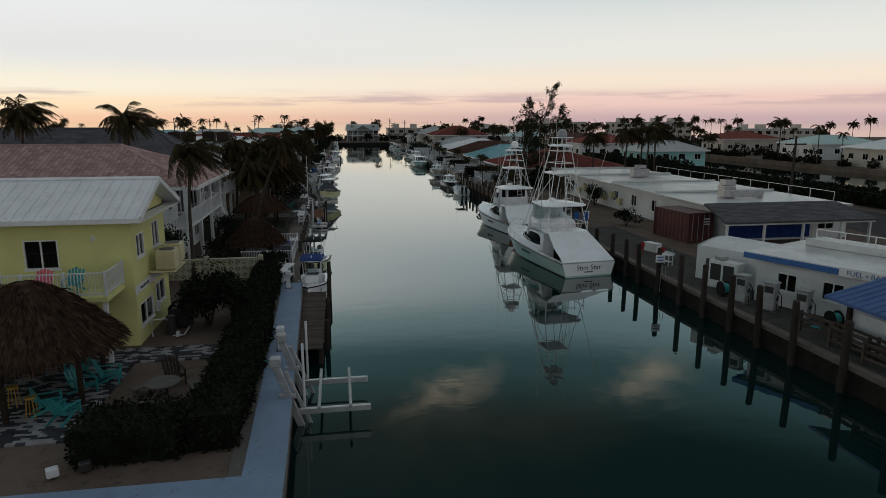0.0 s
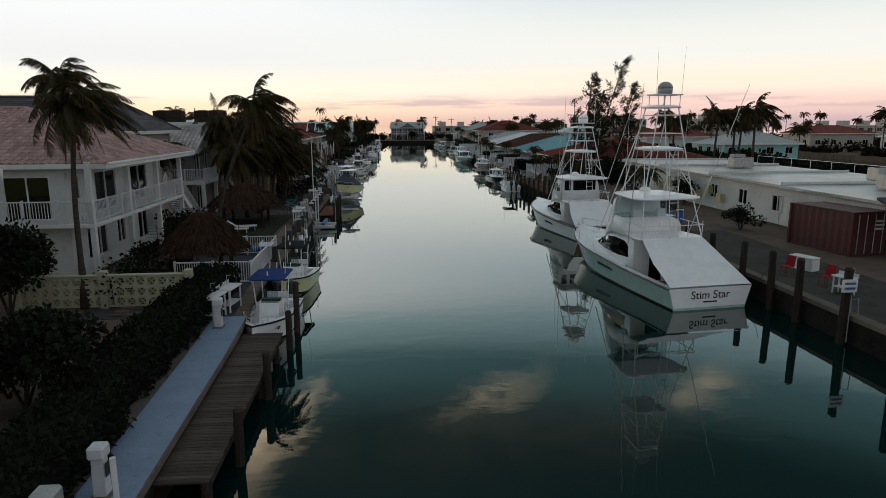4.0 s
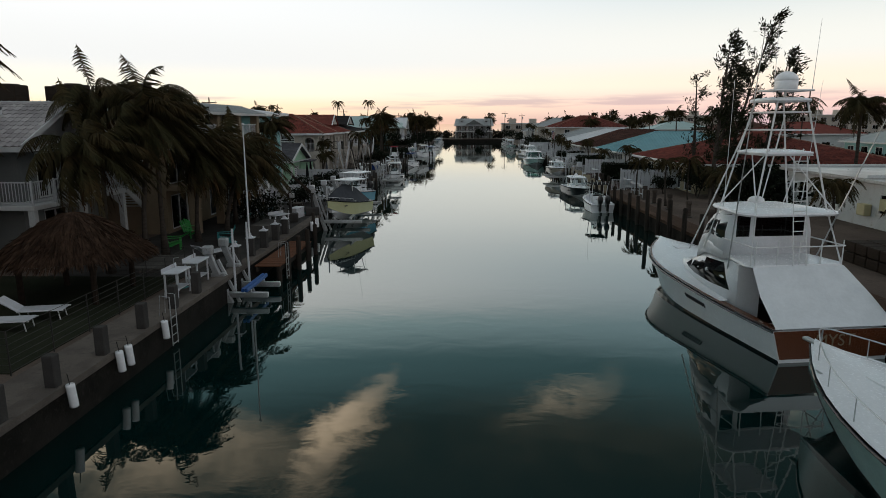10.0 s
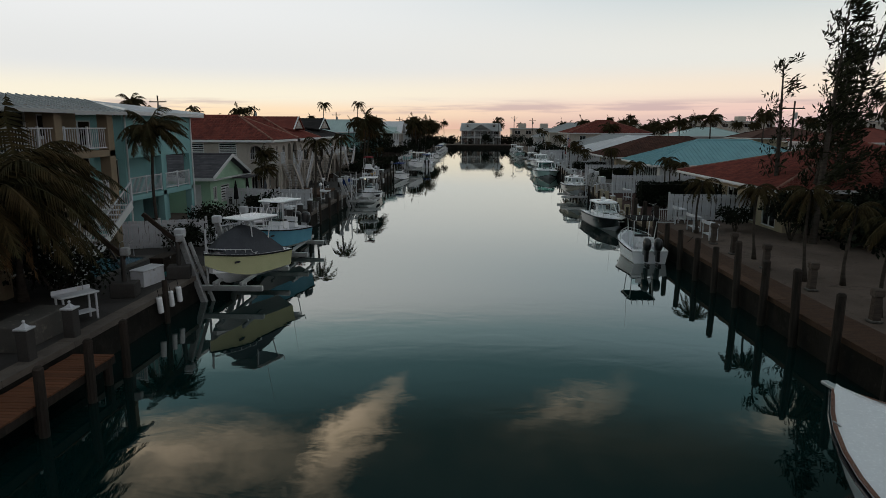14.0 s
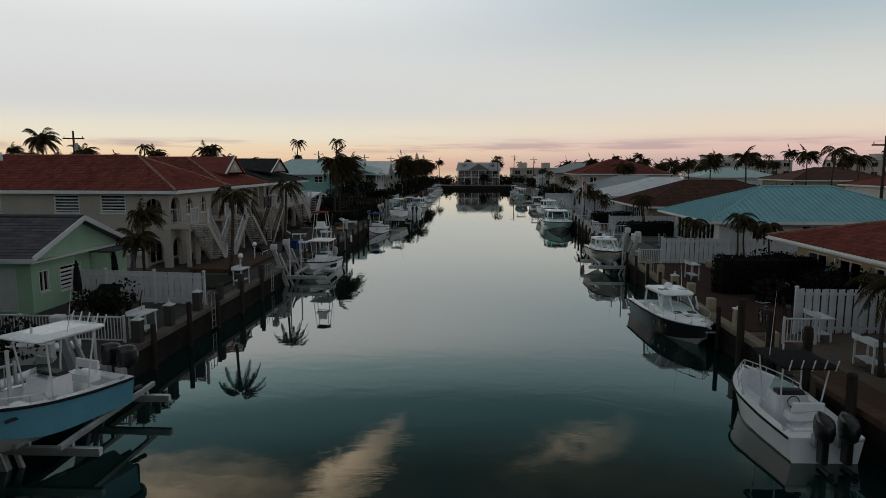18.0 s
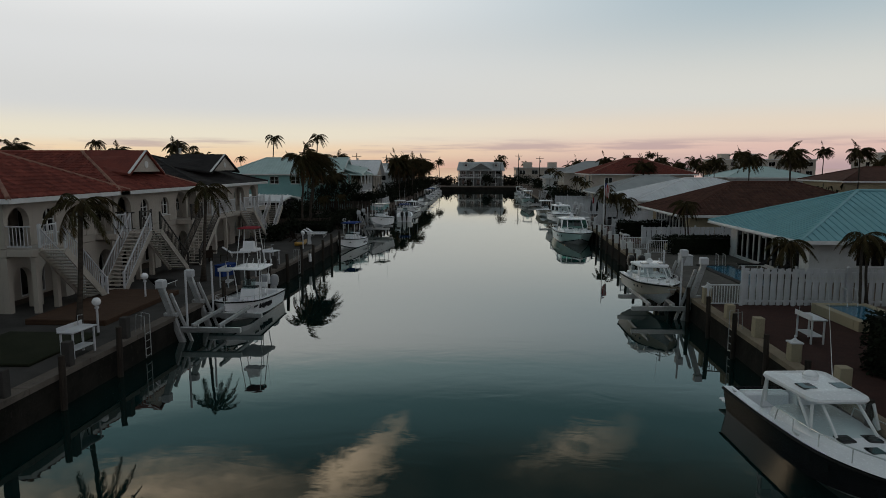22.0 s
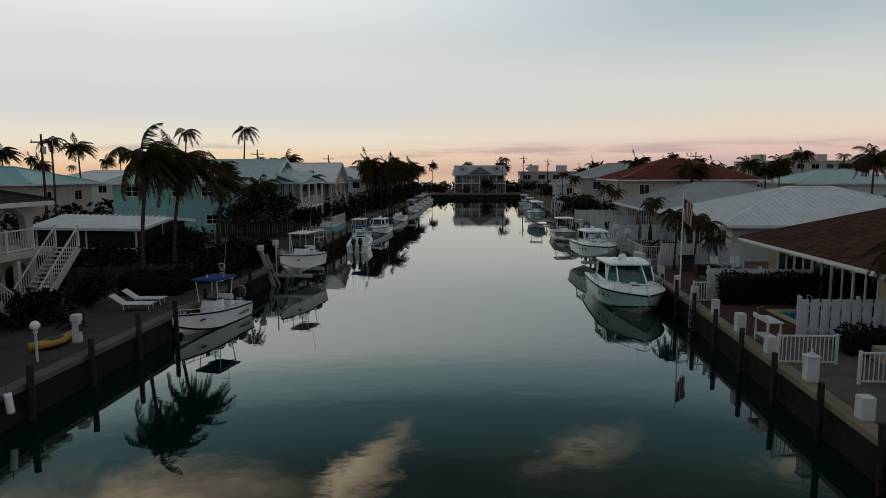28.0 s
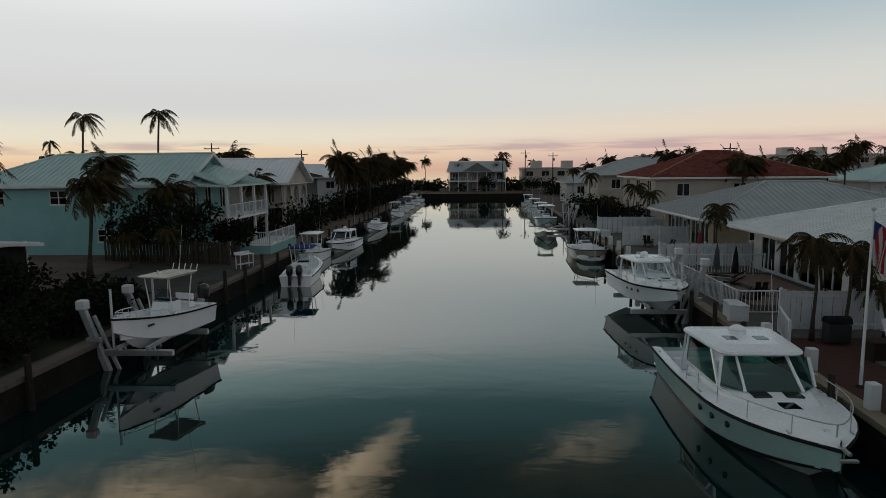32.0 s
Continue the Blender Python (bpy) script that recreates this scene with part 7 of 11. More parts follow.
def cruiser(x, y, ang, L, B, hull_mat, glass_mat, label, z=0.0, hard=True, cabin=True, bottom=None, motors=0, top_mat="gelcoat", tubes=False, stripe=True):
    """Express boat: foredeck with cabin trunk, raked windscreen, hardtop, open cockpit aft."""
    boat = thing("cabin_boat", pose(x, y, z, 0, 0, ang), label, "boat", "boats moored along the canal")
    k = L / 9.0
    h = Hull(L, B, 0.85 * k + 0.1, 1.10 * k + 0.1, 0.5, 0.52, 2.7)
    base_hull(boat, h, M[hull_mat], M[bottom] if bottom else None, stripe=stripe)
    part("toe_rail", h.band(0.0, 0.16, 0.03), M["gelcoat"], boat)
    part("foredeck", h.deck(0.40, 0.995, 0.02, 0.02, 0.20 * k), M["gelcoat"], boat, "", True)
    wall, sole = h.well(0.05, 0.40, 0.28, 0.3)
    part("cockpit_liner", wall, M["gelcoat"], boat)
    part("sole", sole, M["gelcoat"], boat)
    part("side_deck", h.band(0.0, 0.30, 0.02, 0.0, 0.42), M["gelcoat"], boat)
    a, f = L * 0.34, L * 0.62
    w = B * 0.78
    zd = h.sheer(0.45)
    trunk = Body([(a, w * 1.06, zd - 0.2, zd + 0.36 * k), (L * 0.50, w * 1.04, zd - 0.2, zd + 0.38 * k), (L * 0.60, w * 0.96, zd - 0.15, zd + 0.36 * k), (L * 0.68, w * 0.84, zd - 0.1, zd + 0.31 * k),
                  (L * 0.76, w * 0.68, zd - 0.05, zd + 0.26 * k), (L * 0.83, w * 0.46, zd, zd + 0.22 * k), (L * 0.87, w * 0.26, zd, zd + 0.19 * k)])
    part("cabin_trunk", trunk.geo(), M["gelcoat"], boat, "", True)
    za, zt = zd + 0.36 * k, zd + 1.14 * k
    wa, wf, run = w * 0.98, w * 0.90, 0.95 * k
    fr, gl = Geo(), None
    corners = [(a - 0.3, wa / 2), (f - 0.25, wa / 2 * 0.97), (f + 0.22, wf / 2 * 0.62)]
    for s in (1, -1):
        for (p, q) in zip(corners, corners[1:]):
            P0, Q0 = Vector((p[0], s * p[1], za)), Vector((q[0], s * q[1], za))
            P1, Q1 = Vector((p[0] - run * 0.2, s * p[1] * 0.9, zt)), Vector((q[0] - run, s * q[1] * 0.9, zt))
            part("windscreen_pane", Geo().add([P0, Q0, Q1, P1], [(0, 1, 2, 3)[::s]]), M[glass_mat], boat)
            for u, v in ((P0, P1), (Q0, Q1)):
                part("windscreen_post", Geo().tube([u, v], 0.04 * k + 0.01, 6), M["gelcoat"] if not tubes else M["alu_white"], boat)
    P = Vector((f + 0.22, wf / 2 * 0.62, za))
    R = Vector((f + 0.22 - run, wf / 2 * 0.62 * 0.9, zt))
    part("windscreen_pane", Geo().add([P, Vector((P.x, -P.y, P.z)), Vector((R.x, -R.y, R.z)), R], [(0, 1, 2, 3)]), M[glass_mat], boat)
    if hard:
        top = part("hardtop", rounded_plate(a - 0.9 * k, f - 0.45 * k, w * 1.0, zt, 0.12, 0.35 * k, 0.07, w * 0.86), M[top_mat], boat)
        for s in (1, -1):
            part("hardtop_hatch", Geo().box(a + 0.55, a + 1.0, s * 0.45 - 0.2, s * 0.45 + 0.2, zt + 0.155, zt + 0.20, 0.02), M["glass_dark"], top)
            part("hardtop_post", Geo().tube([(a - 0.75 * k, s * (w / 2 - 0.05), zd), (a - 0.65 * k, s * (w / 2 - 0.12), zt)], 0.035, 6), M["alu_white"], boat)
        part("radome", Geo().tube([(a + 0.2, 0, zt + 0.12), (a + 0.2, 0, zt + 0.28)], 0.24 * k, 12, 0.25 * k).ball((a + 0.2, 0, zt + 0.28), 0.25 * k, 12, 5, (1, 1, 0.7), 0.0), M["gelcoat"], top, "", True)
        part("antenna", Geo().tube([(a, w * 0.42, zt), (a - 0.6, w * 0.46, zt + 2.4)], 0.013, 5, 0.004), M["alu_white"], top)
    for yy, xx in ((0.0, L * 0.74), (0.42 * k, L * 0.655), (-0.42 * k, L * 0.655)):
        part("deck_hatch", Geo().box(xx - 0.25 * k, xx + 0.25 * k, yy - 0.24 * k, yy + 0.24 * k, trunk.at(xx)[2] - 0.06, trunk.at(xx)[2] + 0.045, 0.03), M["glass_dark"], boat, "smoked deck hatch")
    for s in (1, -1):
        for q in (0.55, 0.63, 0.71):
            b, c = h.beam(q), h.chine(q)
            part("porthole", Geo().tube([(q * L, s * (c[0] + (b - c[0]) * 0.60) - s * 0.03, c[1] + (h.sheer(q) - c[1]) * 0.62), (q * L, s * (c[0] + (b - c[0]) * 0.60) + s * 0.03, c[1] + (h.sheer(q) - c[1]) * 0.62)], 0.09 * k, 10), M["glass_dark"], boat)
    bow_rail(boat, h, 0.42, 0.985, 0.50 * k, M["alu"], 0.14)
    part("windlass", Geo().tube([(L * 0.93, 0, h.sheer(0.93)), (L * 0.93, 0, h.sheer(0.93) + 0.22)], 0.09, 8), M["alu"], boat)
    part("anchor", Geo().bar((L * 0.93, 0, h.sheer(1) + 0.08), (L + 0.32, 0, h.sheer(1) + 0.04), 0.08, 0.06).bar((L + 0.28, -0.2, h.sheer(1) - 0.12), (L + 0.28, 0.2, h.sheer(1) - 0.12), 0.10, 0.05), M["alu"], boat)
    part("helm_seat", block(a - 0.2, a + 0.35, 0.55, 0.55, 0.3, za + 0.35, 0.1, 0.3, 0.9), M["gelcoat"], boat)
    part("transom_seat", Geo().box(0.15, 0.6, -B * 0.3, B * 0.3, 0.3, 0.75, 0.05), M["gelcoat"], boat)
    part("swim_platform", Geo().box(-0.55, 0.0, -B * 0.40, B * 0.40, 0.16, 0.24, 0.03), M["gelcoat"], boat)
    cleats(boat, h)
    for n in range(motors):
        outboard(boat, -0.15, (n - (motors - 1) / 2) * 0.62, 0.85, M["engine"])
    return boat


def boat_lift(x, y0, y1, side, label, top=2.45, reach=2.9, arm_z=0.55, bunks=True, bunk_mat="galv", land=0.55):
    """Two leaning beams with drive boxes on a seawall, arms over the water with bunks; side +1: water towards higher x."""
    lift = thing("boat_lift", pose(x, y0, 0), label, "boat lift", "boat lifts")
    for y in (0.0, y1 - y0):
        beam = part("lift_beam", Geo().bar((-side * land, y, top), (side * 0.55, y, -0.7), 0.20, 0.26, 0.02), M["galv"], lift)
        part("guide_beam", Geo().bar((-side * (land - 0.35), y + 0.16, top - 0.35), (side * 0.85, y + 0.16, -0.5), 0.10, 0.14, 0.02), M["galv"], beam)
        part("drive_box", Geo().box(-side * (land + 0.18), -side * (land - 0.22), y - 0.16, y + 0.20, top - 0.10, top + 0.28, 0.05), M["vinyl"] if y0 > 75 else M["galv"], beam, "drive motor housing on the beam")
        part("bracket", Geo().box(-side * (land - 0.1), side * 0.15, y - 0.09, y + 0.09, GR, GR + 0.18, 0.02), M["galv"], beam)
        arm = part("cradle_arm", Geo().bar((side * 0.25, y, arm_z), (side * reach, y, arm_z), 0.14, 0.24, 0.02), M["alu"], lift)
        part("marker_plate", Geo().box(side * (reach - 0.01), side * (reach + 0.01), y - 0.07, y + 0.07, arm_z - 0.09, arm_z + 0.09), M["sign_white"], arm)
        part("guide_post", Geo().tube([(side * 0.45, y + 0.25, 0.3), (side * 0.45, y + 0.25, 3.1)], 0.05, 8), M["vinyl"], lift)
    if bunks:
        for xx in (1.0, reach - 0.75):
            part("bunk", Geo().bar((side * xx, -0.5, arm_z + 0.30), (side * xx, y1 - y0 + 0.5, arm_z + 0.30), 0.12, 0.16, 0.02), M[bunk_mat], lift)
            for y in (0.0, y1 - y0):
                part("bunk_bracket", Geo().box(side * xx - 0.05, side * xx + 0.05, y - 0.05, y + 0.05, arm_z + 0.1, arm_z + 0.3), M["alu"], lift)
    return lift


def to_bow(stern, bow):
    return math.degrees(math.atan2(bow[1] - stern[1], bow[0] - stern[0]))


def berth(maker, stern, bow, *args, **kw):
    L = math.dist(stern, bow)
    return maker(*stern, to_bow(stern, bow), L, *args, **kw)


berth(sportfish, (16.25, 45.2), (14.45, 59.6), 4.6, "gelcoat", "white sportfishing yacht with tall tower and covered cockpit", "Stim Star", False, 10.5, 0.28)
berth(sportfish, (16.95, 62.8), (15.2, 75.2), 4.5, "teak", "white sportfishing yacht with enclosed bridge, tower and varnished teak transom", "MYST", True, 9.1, 0.22, "gelcoat")
berth(center_console, (-3.3, 46.3), (-3.6, 41.0), 2.0, "gelcoat", "canvas_blue", "white open boat with a blue canopy beside a paved patio", motors=2)
berth(center_console, (-3.2, 52.7), (-3.85, 48.2), 2.0, "gelcoat_yellow", "canvas_black", "pale yellow open boat with a black canopy", motors=1)
berth(center_console, (-2.15, 91.2), (-3.95, 87.2), 2.15, "gelcoat_yellow", "gelcoat", "pale yellow open boat under a grey cover on a lift", bottom="gelcoat", z=1.05, motors=0, cover=True, top=2.3, stripe=False, blunt=2.6)
berth(center_console, (-2.9, 98.0), (-4.4, 93.8), 2.15, "gelcoat_blue", "gelcoat", "blue-hulled open boat with white hardtop hanging on a lift", bottom="gelcoat", z=1.05, motors=2, top=2.3, stripe=False)
berth(center_console, (-3.3, 129.8), (-3.55, 124.2), 2.3, "gelcoat", "gelcoat", "white open catamaran with a red-topped upper station", motors=2, motor="engine_grey", tower=True, blunt=5.0, named=8)
berth(center_console, (-2.85, 157.0), (-3.85, 151.6), 2.0, "gelcoat", "canvas_blue", "small white open boat with a blue bimini top", motors=1, rods=False, title="Gotcha")
berth(center_console, (-1.75, 169.6), (-2.85, 164.7), 2.0, "gelcoat", "gelcoat_sand", "white open boat with a faded pinkish canopy raised on a lift", z=1.05, motors=1, stripe=False)
berth(center_console, (-1.1, 182.6), (-1.7, 189.6), 2.3, "gelcoat", "canvas_blue", "white open boat with twin black outboards and blue top", motors=2)
berth(cruiser, (-1.8, 205.4), (-2.3, 198.4), 2.5, "gelcoat", "glass_dark", "small white cabin boat with tall outriggers")
berth(center_console, (-3.0, 197.0), (-3.2, 191.0), 2.2, "gelcoat", "gelcoat", "white open boat with hardtop beside the seawall", motors=1)
berth(center_console, (-1.8, 223.6), (-2.2, 217.0), 2.4, "gelcoat", "", "white open boat with a red interior cover", motors=1)
for yy, top in ((238.0, "gelcoat"), (247.5, "canvas_blue"), (257.0, "gelcoat"), (268.0, "gelcoat"), (279.0, "canvas_black")):
    berth(center_console, (-1.9, yy + 6.4), (-2.2, yy), 2.4, "gelcoat", top, "white open boat moored towards the canal end", motors=1)
berth(center_console, (17.1, 96.7), (17.0, 101.8), 2.15, "gelcoat", "canvas_black", "white open boat with black top and twin black outboards", motors=2)
berth(cruiser, (17.3, 114.4), (17.85, 107.3), 2.35, "gelcoat_black", "glass_clear", "black-hulled express boat with white deck and hardtop", tubes=True, bottom="gelcoat")
berth(cruiser, (17.95, 131.8), (18.2, 126.5), 2.3, "gelcoat_sand", "glass_clear", "white and sand cabin boat raised on a lift", z=0.95, motors=2, tubes=True, stripe=False)
berth(cruiser, (18.7, 165.6), (18.75, 156.4), 3.6, "gelcoat_sea", "glass_green", "large white express cruiser with seafoam hull and green glass")
berth(cruiser, (19.2, 178.9), (19.8, 171.6), 2.8, "gelcoat", "glass_clear", "white cabin boat with hardtop raised on a lift", z=0.95, motors=2, tubes=True, stripe=False)
berth(center_console, (19.9, 199.4), (19.9, 192.3), 2.8, "gelcoat_sand", "gelcoat", "white catamaran fishing boat with hardtop", motors=2, blunt=5.0)
berth(center_console, (19.0, 222.0), (18.9, 215.2), 2.6, "gelcoat_sea", "gelcoat", "white and green open boat raised on a lift", z=0.7, motors=2)
for yy, xx in ((234.0, 20.2), (246.0, 20.4), (262.0, 20.6)):
    berth(center_console, (xx, yy + 6.6), (xx, yy), 2.5, "gelcoat", "gelcoat", "white open boat moored near the canal end", motors=1)
boat_lift(xl(25) - 0.05, 24.9, 27.6, 1, "galvanised boat lift standing empty by a blue walkway")
boat_lift(xl(70) - 0.25, 69.1, 70.9, 1, "galvanised boat lift with blue bunks standing empty", bunk_mat="plastic_blue", reach=1.9, arm_z=0.35, top=2.15)
boat_lift(xl(121) - 0.05, 121.2, 124.0, 1, "aluminium boat lift with tall guide posts standing empty")
boat_lift(xl(88) - 0.05, 87.6, 91.6, 1, "boat lift holding a covered yellow catamaran", arm_z=0.62, top=2.9)
boat_lift(xl(97) - 0.05, 95.4, 99.2, 1, "boat lift holding a blue boat", arm_z=0.55, top=2.9)
boat_lift(xl(166) - 0.05, 165.4, 168.6, 1, "boat lift holding a white open boat", arm_z=0.70)
boat_lift(xr(127) + 0.05, 126.4, 129.4, -1, "boat lift with white drive boxes holding a cabin boat", arm_z=0.58, top=2.9)
boat_lift(xr(174) + 0.05, 173.2, 177.2, -1, "boat lift holding a white cabin boat", arm_z=0.58, top=2.9)
boat_lift(xr(217) + 0.05, 216.6, 220.4, -1, "boat lift holding a green boat", arm_z=0.4, top=2.9)


# ---- plants ----
rng = np.random.default_rng(7)


def leaf_mesh(name, pts, normals, size, mat, long=1.6, spread=0.9):
    """Many small leaves (two triangles each, folded) at given points."""
    n = len(pts)
    pts, normals = np.asarray(pts, float), np.asarray(normals, float)
    d = rng.normal(size=(n, 3)) * spread + normals
    d /= np.linalg.norm(d, axis=1)[:, None] + 1e-9
    r = np.cross(d, rng.normal(size=(n, 3)))
    r /= np.linalg.norm(r, axis=1)[:, None] + 1e-9
    s = size * rng.uniform(0.6, 1.3, (n, 1))
    v = np.empty((n, 4, 3))
    v[:, 0], v[:, 1], v[:, 2], v[:, 3] = pts, pts + d * s * long * 0.5 + r * s * 0.5, pts + d * s * long, pts + d * s * long * 0.5 - r * s * 0.5
    v[:, 2, 2] -= s[:, 0] * 0.15
    me = bpy.data.meshes.new(name)
    me.vertices.add(4 * n)
    me.vertices.foreach_set("co", v.ravel())
    me.loops.add(4 * n)
    me.loops.foreach_set("vertex_index", np.arange(4 * n))
    me.polygons.add(n)
    me.polygons.foreach_set("loop_start", np.arange(n) * 4)
    me.update(calc_edges=True)
    me.materials.append(mat)
    return me


def crown_mesh(name, seed, fronds, length, up, mat, dry=False, sweep=0.25):
    """A crown of arching fronds with hanging leaflets, swept a little by the wind."""
    r = random.Random(seed)
    V, F = [], []
    for k in range(fronds):
        az = 2 * math.pi * (k * 0.382 + r.uniform(-0.04, 0.04))
        el = (-0.75 + r.uniform(-0.5, 0.3)) if dry else (up - 1.25 * (k / fronds) + r.uniform(-0.15, 0.15))
        L = length * r.uniform(0.8, 1.1)
        p = Vector((0, 0, 0))
        d = Vector((math.cos(az) * math.cos(el), math.sin(az) * math.cos(el), math.sin(el)))
        pts = [p.copy()]
        steps = 9
        for _ in range(steps):
            d = (d + Vector((sweep * 0.10, 0.02, -0.19 - 0.12 * r.random()))).normalized()
            p = p + d * L / steps
            pts.append(p.copy())
        for i in range(steps):
            a, b = pts[i], pts[i + 1]
            t = (b - a).normalized()
            side = t.cross(Vector((0, 0, 1)))
            side = side.normalized() if side.length > 0.05 else Vector((1, 0, 0))
            w = 0.035 * (1 - i / steps) + 0.008
            o = len(V)
            V.extend([a - side * w, a + side * w, b + side * w * 0.8, b - side * w * 0.8])
            F.append((o, o + 1, o + 2, o + 3))
            f0 = i / steps
            if f0 < 0.06:
                continue
            for j in range(4):
                u = a + (b - a) * (j / 4)
                f = f0 + j / 4 / steps
                ll = length * 0.27 * math.sin(math.pi * min(1, 0.16 + f * 0.86)) ** 0.7 * r.uniform(0.75, 1.1) * (0.55 if dry else 1)
                for s in (1, -1):
                    if r.random() < (0.35 if dry else 0.08):
                        continue
                    q = (side * s * 0.62 + t * 0.50 + Vector((sweep * 0.3, 0, -0.55 - 0.35 * r.random()))).normalized() * ll
                    wv = t * 0.032 * length / 2.6
                    o = len(V)
                    V.extend([u - wv, u + wv, u + q * 0.6 + wv * 0.8 + Vector((0, 0, 0.06 * ll)), u + q, u + q * 0.6 - wv * 0.8 + Vector((0, 0, 0.06 * ll))])
                    F.append((o, o + 1, o + 2, o + 3, o + 4))
    me = bpy.data.meshes.new(name)
    me.from_pydata([tuple(v) for v in V], [], F)
    me.materials.append(mat)
    me.update()
    return me


CROWNS = [crown_mesh("crown", 11 + k, 38, 2.8, 1.25, M["frond"], sweep=0.65 + 0.25 * k) for k in range(4)]
SKIRTS = [crown_mesh("dry_fronds", 31 + k, 14, 2.2, 0.0, M["frond_dry"], True) for k in range(3)]
THIN = [crown_mesh("crown", 51 + k, 12, 2.5, 0.95, M["frond"], sweep=0.55) for k in range(2)]
SMALL = [crown_mesh("crown", 71 + k, 16, 1.7, 0.85, M["frond"], sweep=0.2) for k in range(3)]
NUTS = mesh_of("coconuts", Geo().ball((0.16, 0, -0.15), 0.12, 7, 4).ball((-0.1, 0.14, -0.2), 0.12, 7, 4).ball((-0.05, -0.17, -0.18), 0.12, 7, 4), M["frond_dry"])


def far_palm(x, y, top, label, scale, lean, crown, z, r, group):
    """A palm far off: stem and crown in one mesh."""
    key = (crown.name, round(top))
    if key not in FAR:
        g = Geo().tube([(0, 0, 0), (0.08, 0, (top - z) * 0.5), (0, 0, top - z)], r * 1.1, 6, r * 0.7)
        n = len(g.f)
        g.join_mesh(crown, Matrix.Translation((0, 0, top - z)))
        me = mesh_of("palm_tree", g, M["bark"])
        me.materials.append(M["frond"])
        me.polygons.foreach_set("material_index", [0] * n + [1] * (len(g.f) - n))
        FAR[key] = me
    ob = tagged(new("palm_tree", FAR[key]), label, "palm tree", group)
    ob.matrix_basis = pose(x, y, z, lean[0] * 3, lean[0] * 4, x * 37 % 40 - 20) @ Matrix.Diagonal((scale, scale, 1, 1))
    return ob


FAR = {}


def palm(x, y, top, label="coconut palm with a swept crown", scale=1.0, lean=(0.0, 0.0), crown=None, skirt=True, z=GR, r=0.15, group="palms along the canal"):
    """top: height of the crown's heart over the water."""
    if group == "distant palms":
        return far_palm(x, y, top, label, scale, lean, crown, z, r, group)
    h = top - z
    t = thing("palm_tree", pose(x, y, z), label, "palm tree", group)
    pts = []
    for k in range(9):
        f = k / 8
        pts.append((lean[0] * f * f + 0.06 * math.sin(f * 5 + x), lean[1] * f * f + 0.05 * math.sin(f * 4 + y), h * f))
    g = Geo()
    rings = []
    for k, p in enumerate(pts):
        f = k / 8
        rr = r * (1.55 - 0.75 * min(1, f * 5)) if f < 0.2 else r * (0.82 - 0.22 * f)
        rings.append([(p[0] + rr * math.cos(a), p[1] + rr * math.sin(a), p[2]) for a in (2 * math.pi * j / 8 for j in range(8))])
    part("trunk", g.loft(rings), M["bark"], t, smooth=True)
    rnd = random.Random(int(x * 13 + y * 7))
    m = Matrix.Translation(pts[-1]) @ Matrix.Rotation(rnd.uniform(-0.5, 0.5), 4, "Z") @ Matrix.Diagonal((scale, scale, scale, 1))
    put("crown", crown or CROWNS[rnd.randrange(4)], t, m)
    if skirt:
        put("dry_fronds", SKIRTS[rnd.randrange(3)], t, m)
        put("coconuts", NUTS, t, m)
    return t


for px, py, pt, ps, pl in ((-10.9, 44.1, 9.1, 0.95, (0.3, 0.3)), (-8.3, 55.2, 9.4, 0.98, (2.6, -0.2)), (-9.7, 69.6, 6.2, 1.25, (-0.5, 0.2)), (-9.2, 71.9, 7.6, 1.2, (0.5, 0.3)), (-8.9, 73.2, 8.2, 1.2, (-0.6, 0.6)),
                           (-12.6, 74.6, 8.4, 1.15, (0.2, 0.4)), (-8.2, 79.6, 5.2, 1.3, (0.6, 0.8)), (-9.0, 83.2, 5.4, 1.3, (0.3, 0.4)), (-8.9, 77.0, 6.0, 1.2, (0.6, -0.4)),
                           (-19.7, 62.3, 11.2, 1.1, (0.3, 0.1)), (-28.3, 62.3, 11.7, 1.15, (0.5, 0.1)), (-9.0, 159.0, 8.2, 1.15, (0.2, 0.5)), (-9.3, 163.4, 8.0, 1.15, (0.6, 0.3)), (-13.4, 180.5, 6.6, 1.0, (0.4, 0.2))):
    palm(px, py, pt, "coconut palm with a full swept crown and dry skirt", ps, pl)
for px, py, pt, ps in ((-17.5, 66.5, 6.4, 0.9), (-18.5, 70.0, 6.0, 0.9), (-16.2, 69.4, 6.3, 0.9), (-10.2, 95.8, 7.2, 0.85), (-9.8, 113.6, 5.2, 0.5), (-9.4, 111.6, 4.1, 0.5),                        (-15.6, 187.0, 8.0, 0.85), (-12.0, 188.4, 6.0, 0.9), (-17.0, 214.0, 9.0, 1.0), (-11.6, 205.5, 6.4, 0.9)):
    palm(px, py, pt, "slender palm standing by a house", ps, (random.uniform(-0.3, 0.3), random.uniform(-0.2, 0.3)), skirt=False, r=0.11)
for px, py, pt, ps in ((-6.7, 117.9, 6.2, 0.85), (-6.9, 129.8, 6.4, 0.85), (-24.0, 197.4, 12.3, 0.95), (-16.6, 196.1, 12.4, 0.95), (-22.0, 222.0, 9.4, 1.0), (17.6, 315.0, 11.2, 1.3), (46.0, 150.0, 9.6, 1.1), (51.0, 132.0, 10.4, 1.35), (64.0, 176.0, 9.2, 1.1), (-56.0, 240.0, 12.0, 0.9)):
    palm(px, py, pt, "tall bare-stemmed palm with a thin windswept crown", ps, (0.3, 0.2), THIN[int(px) % 2], False, r=0.13)
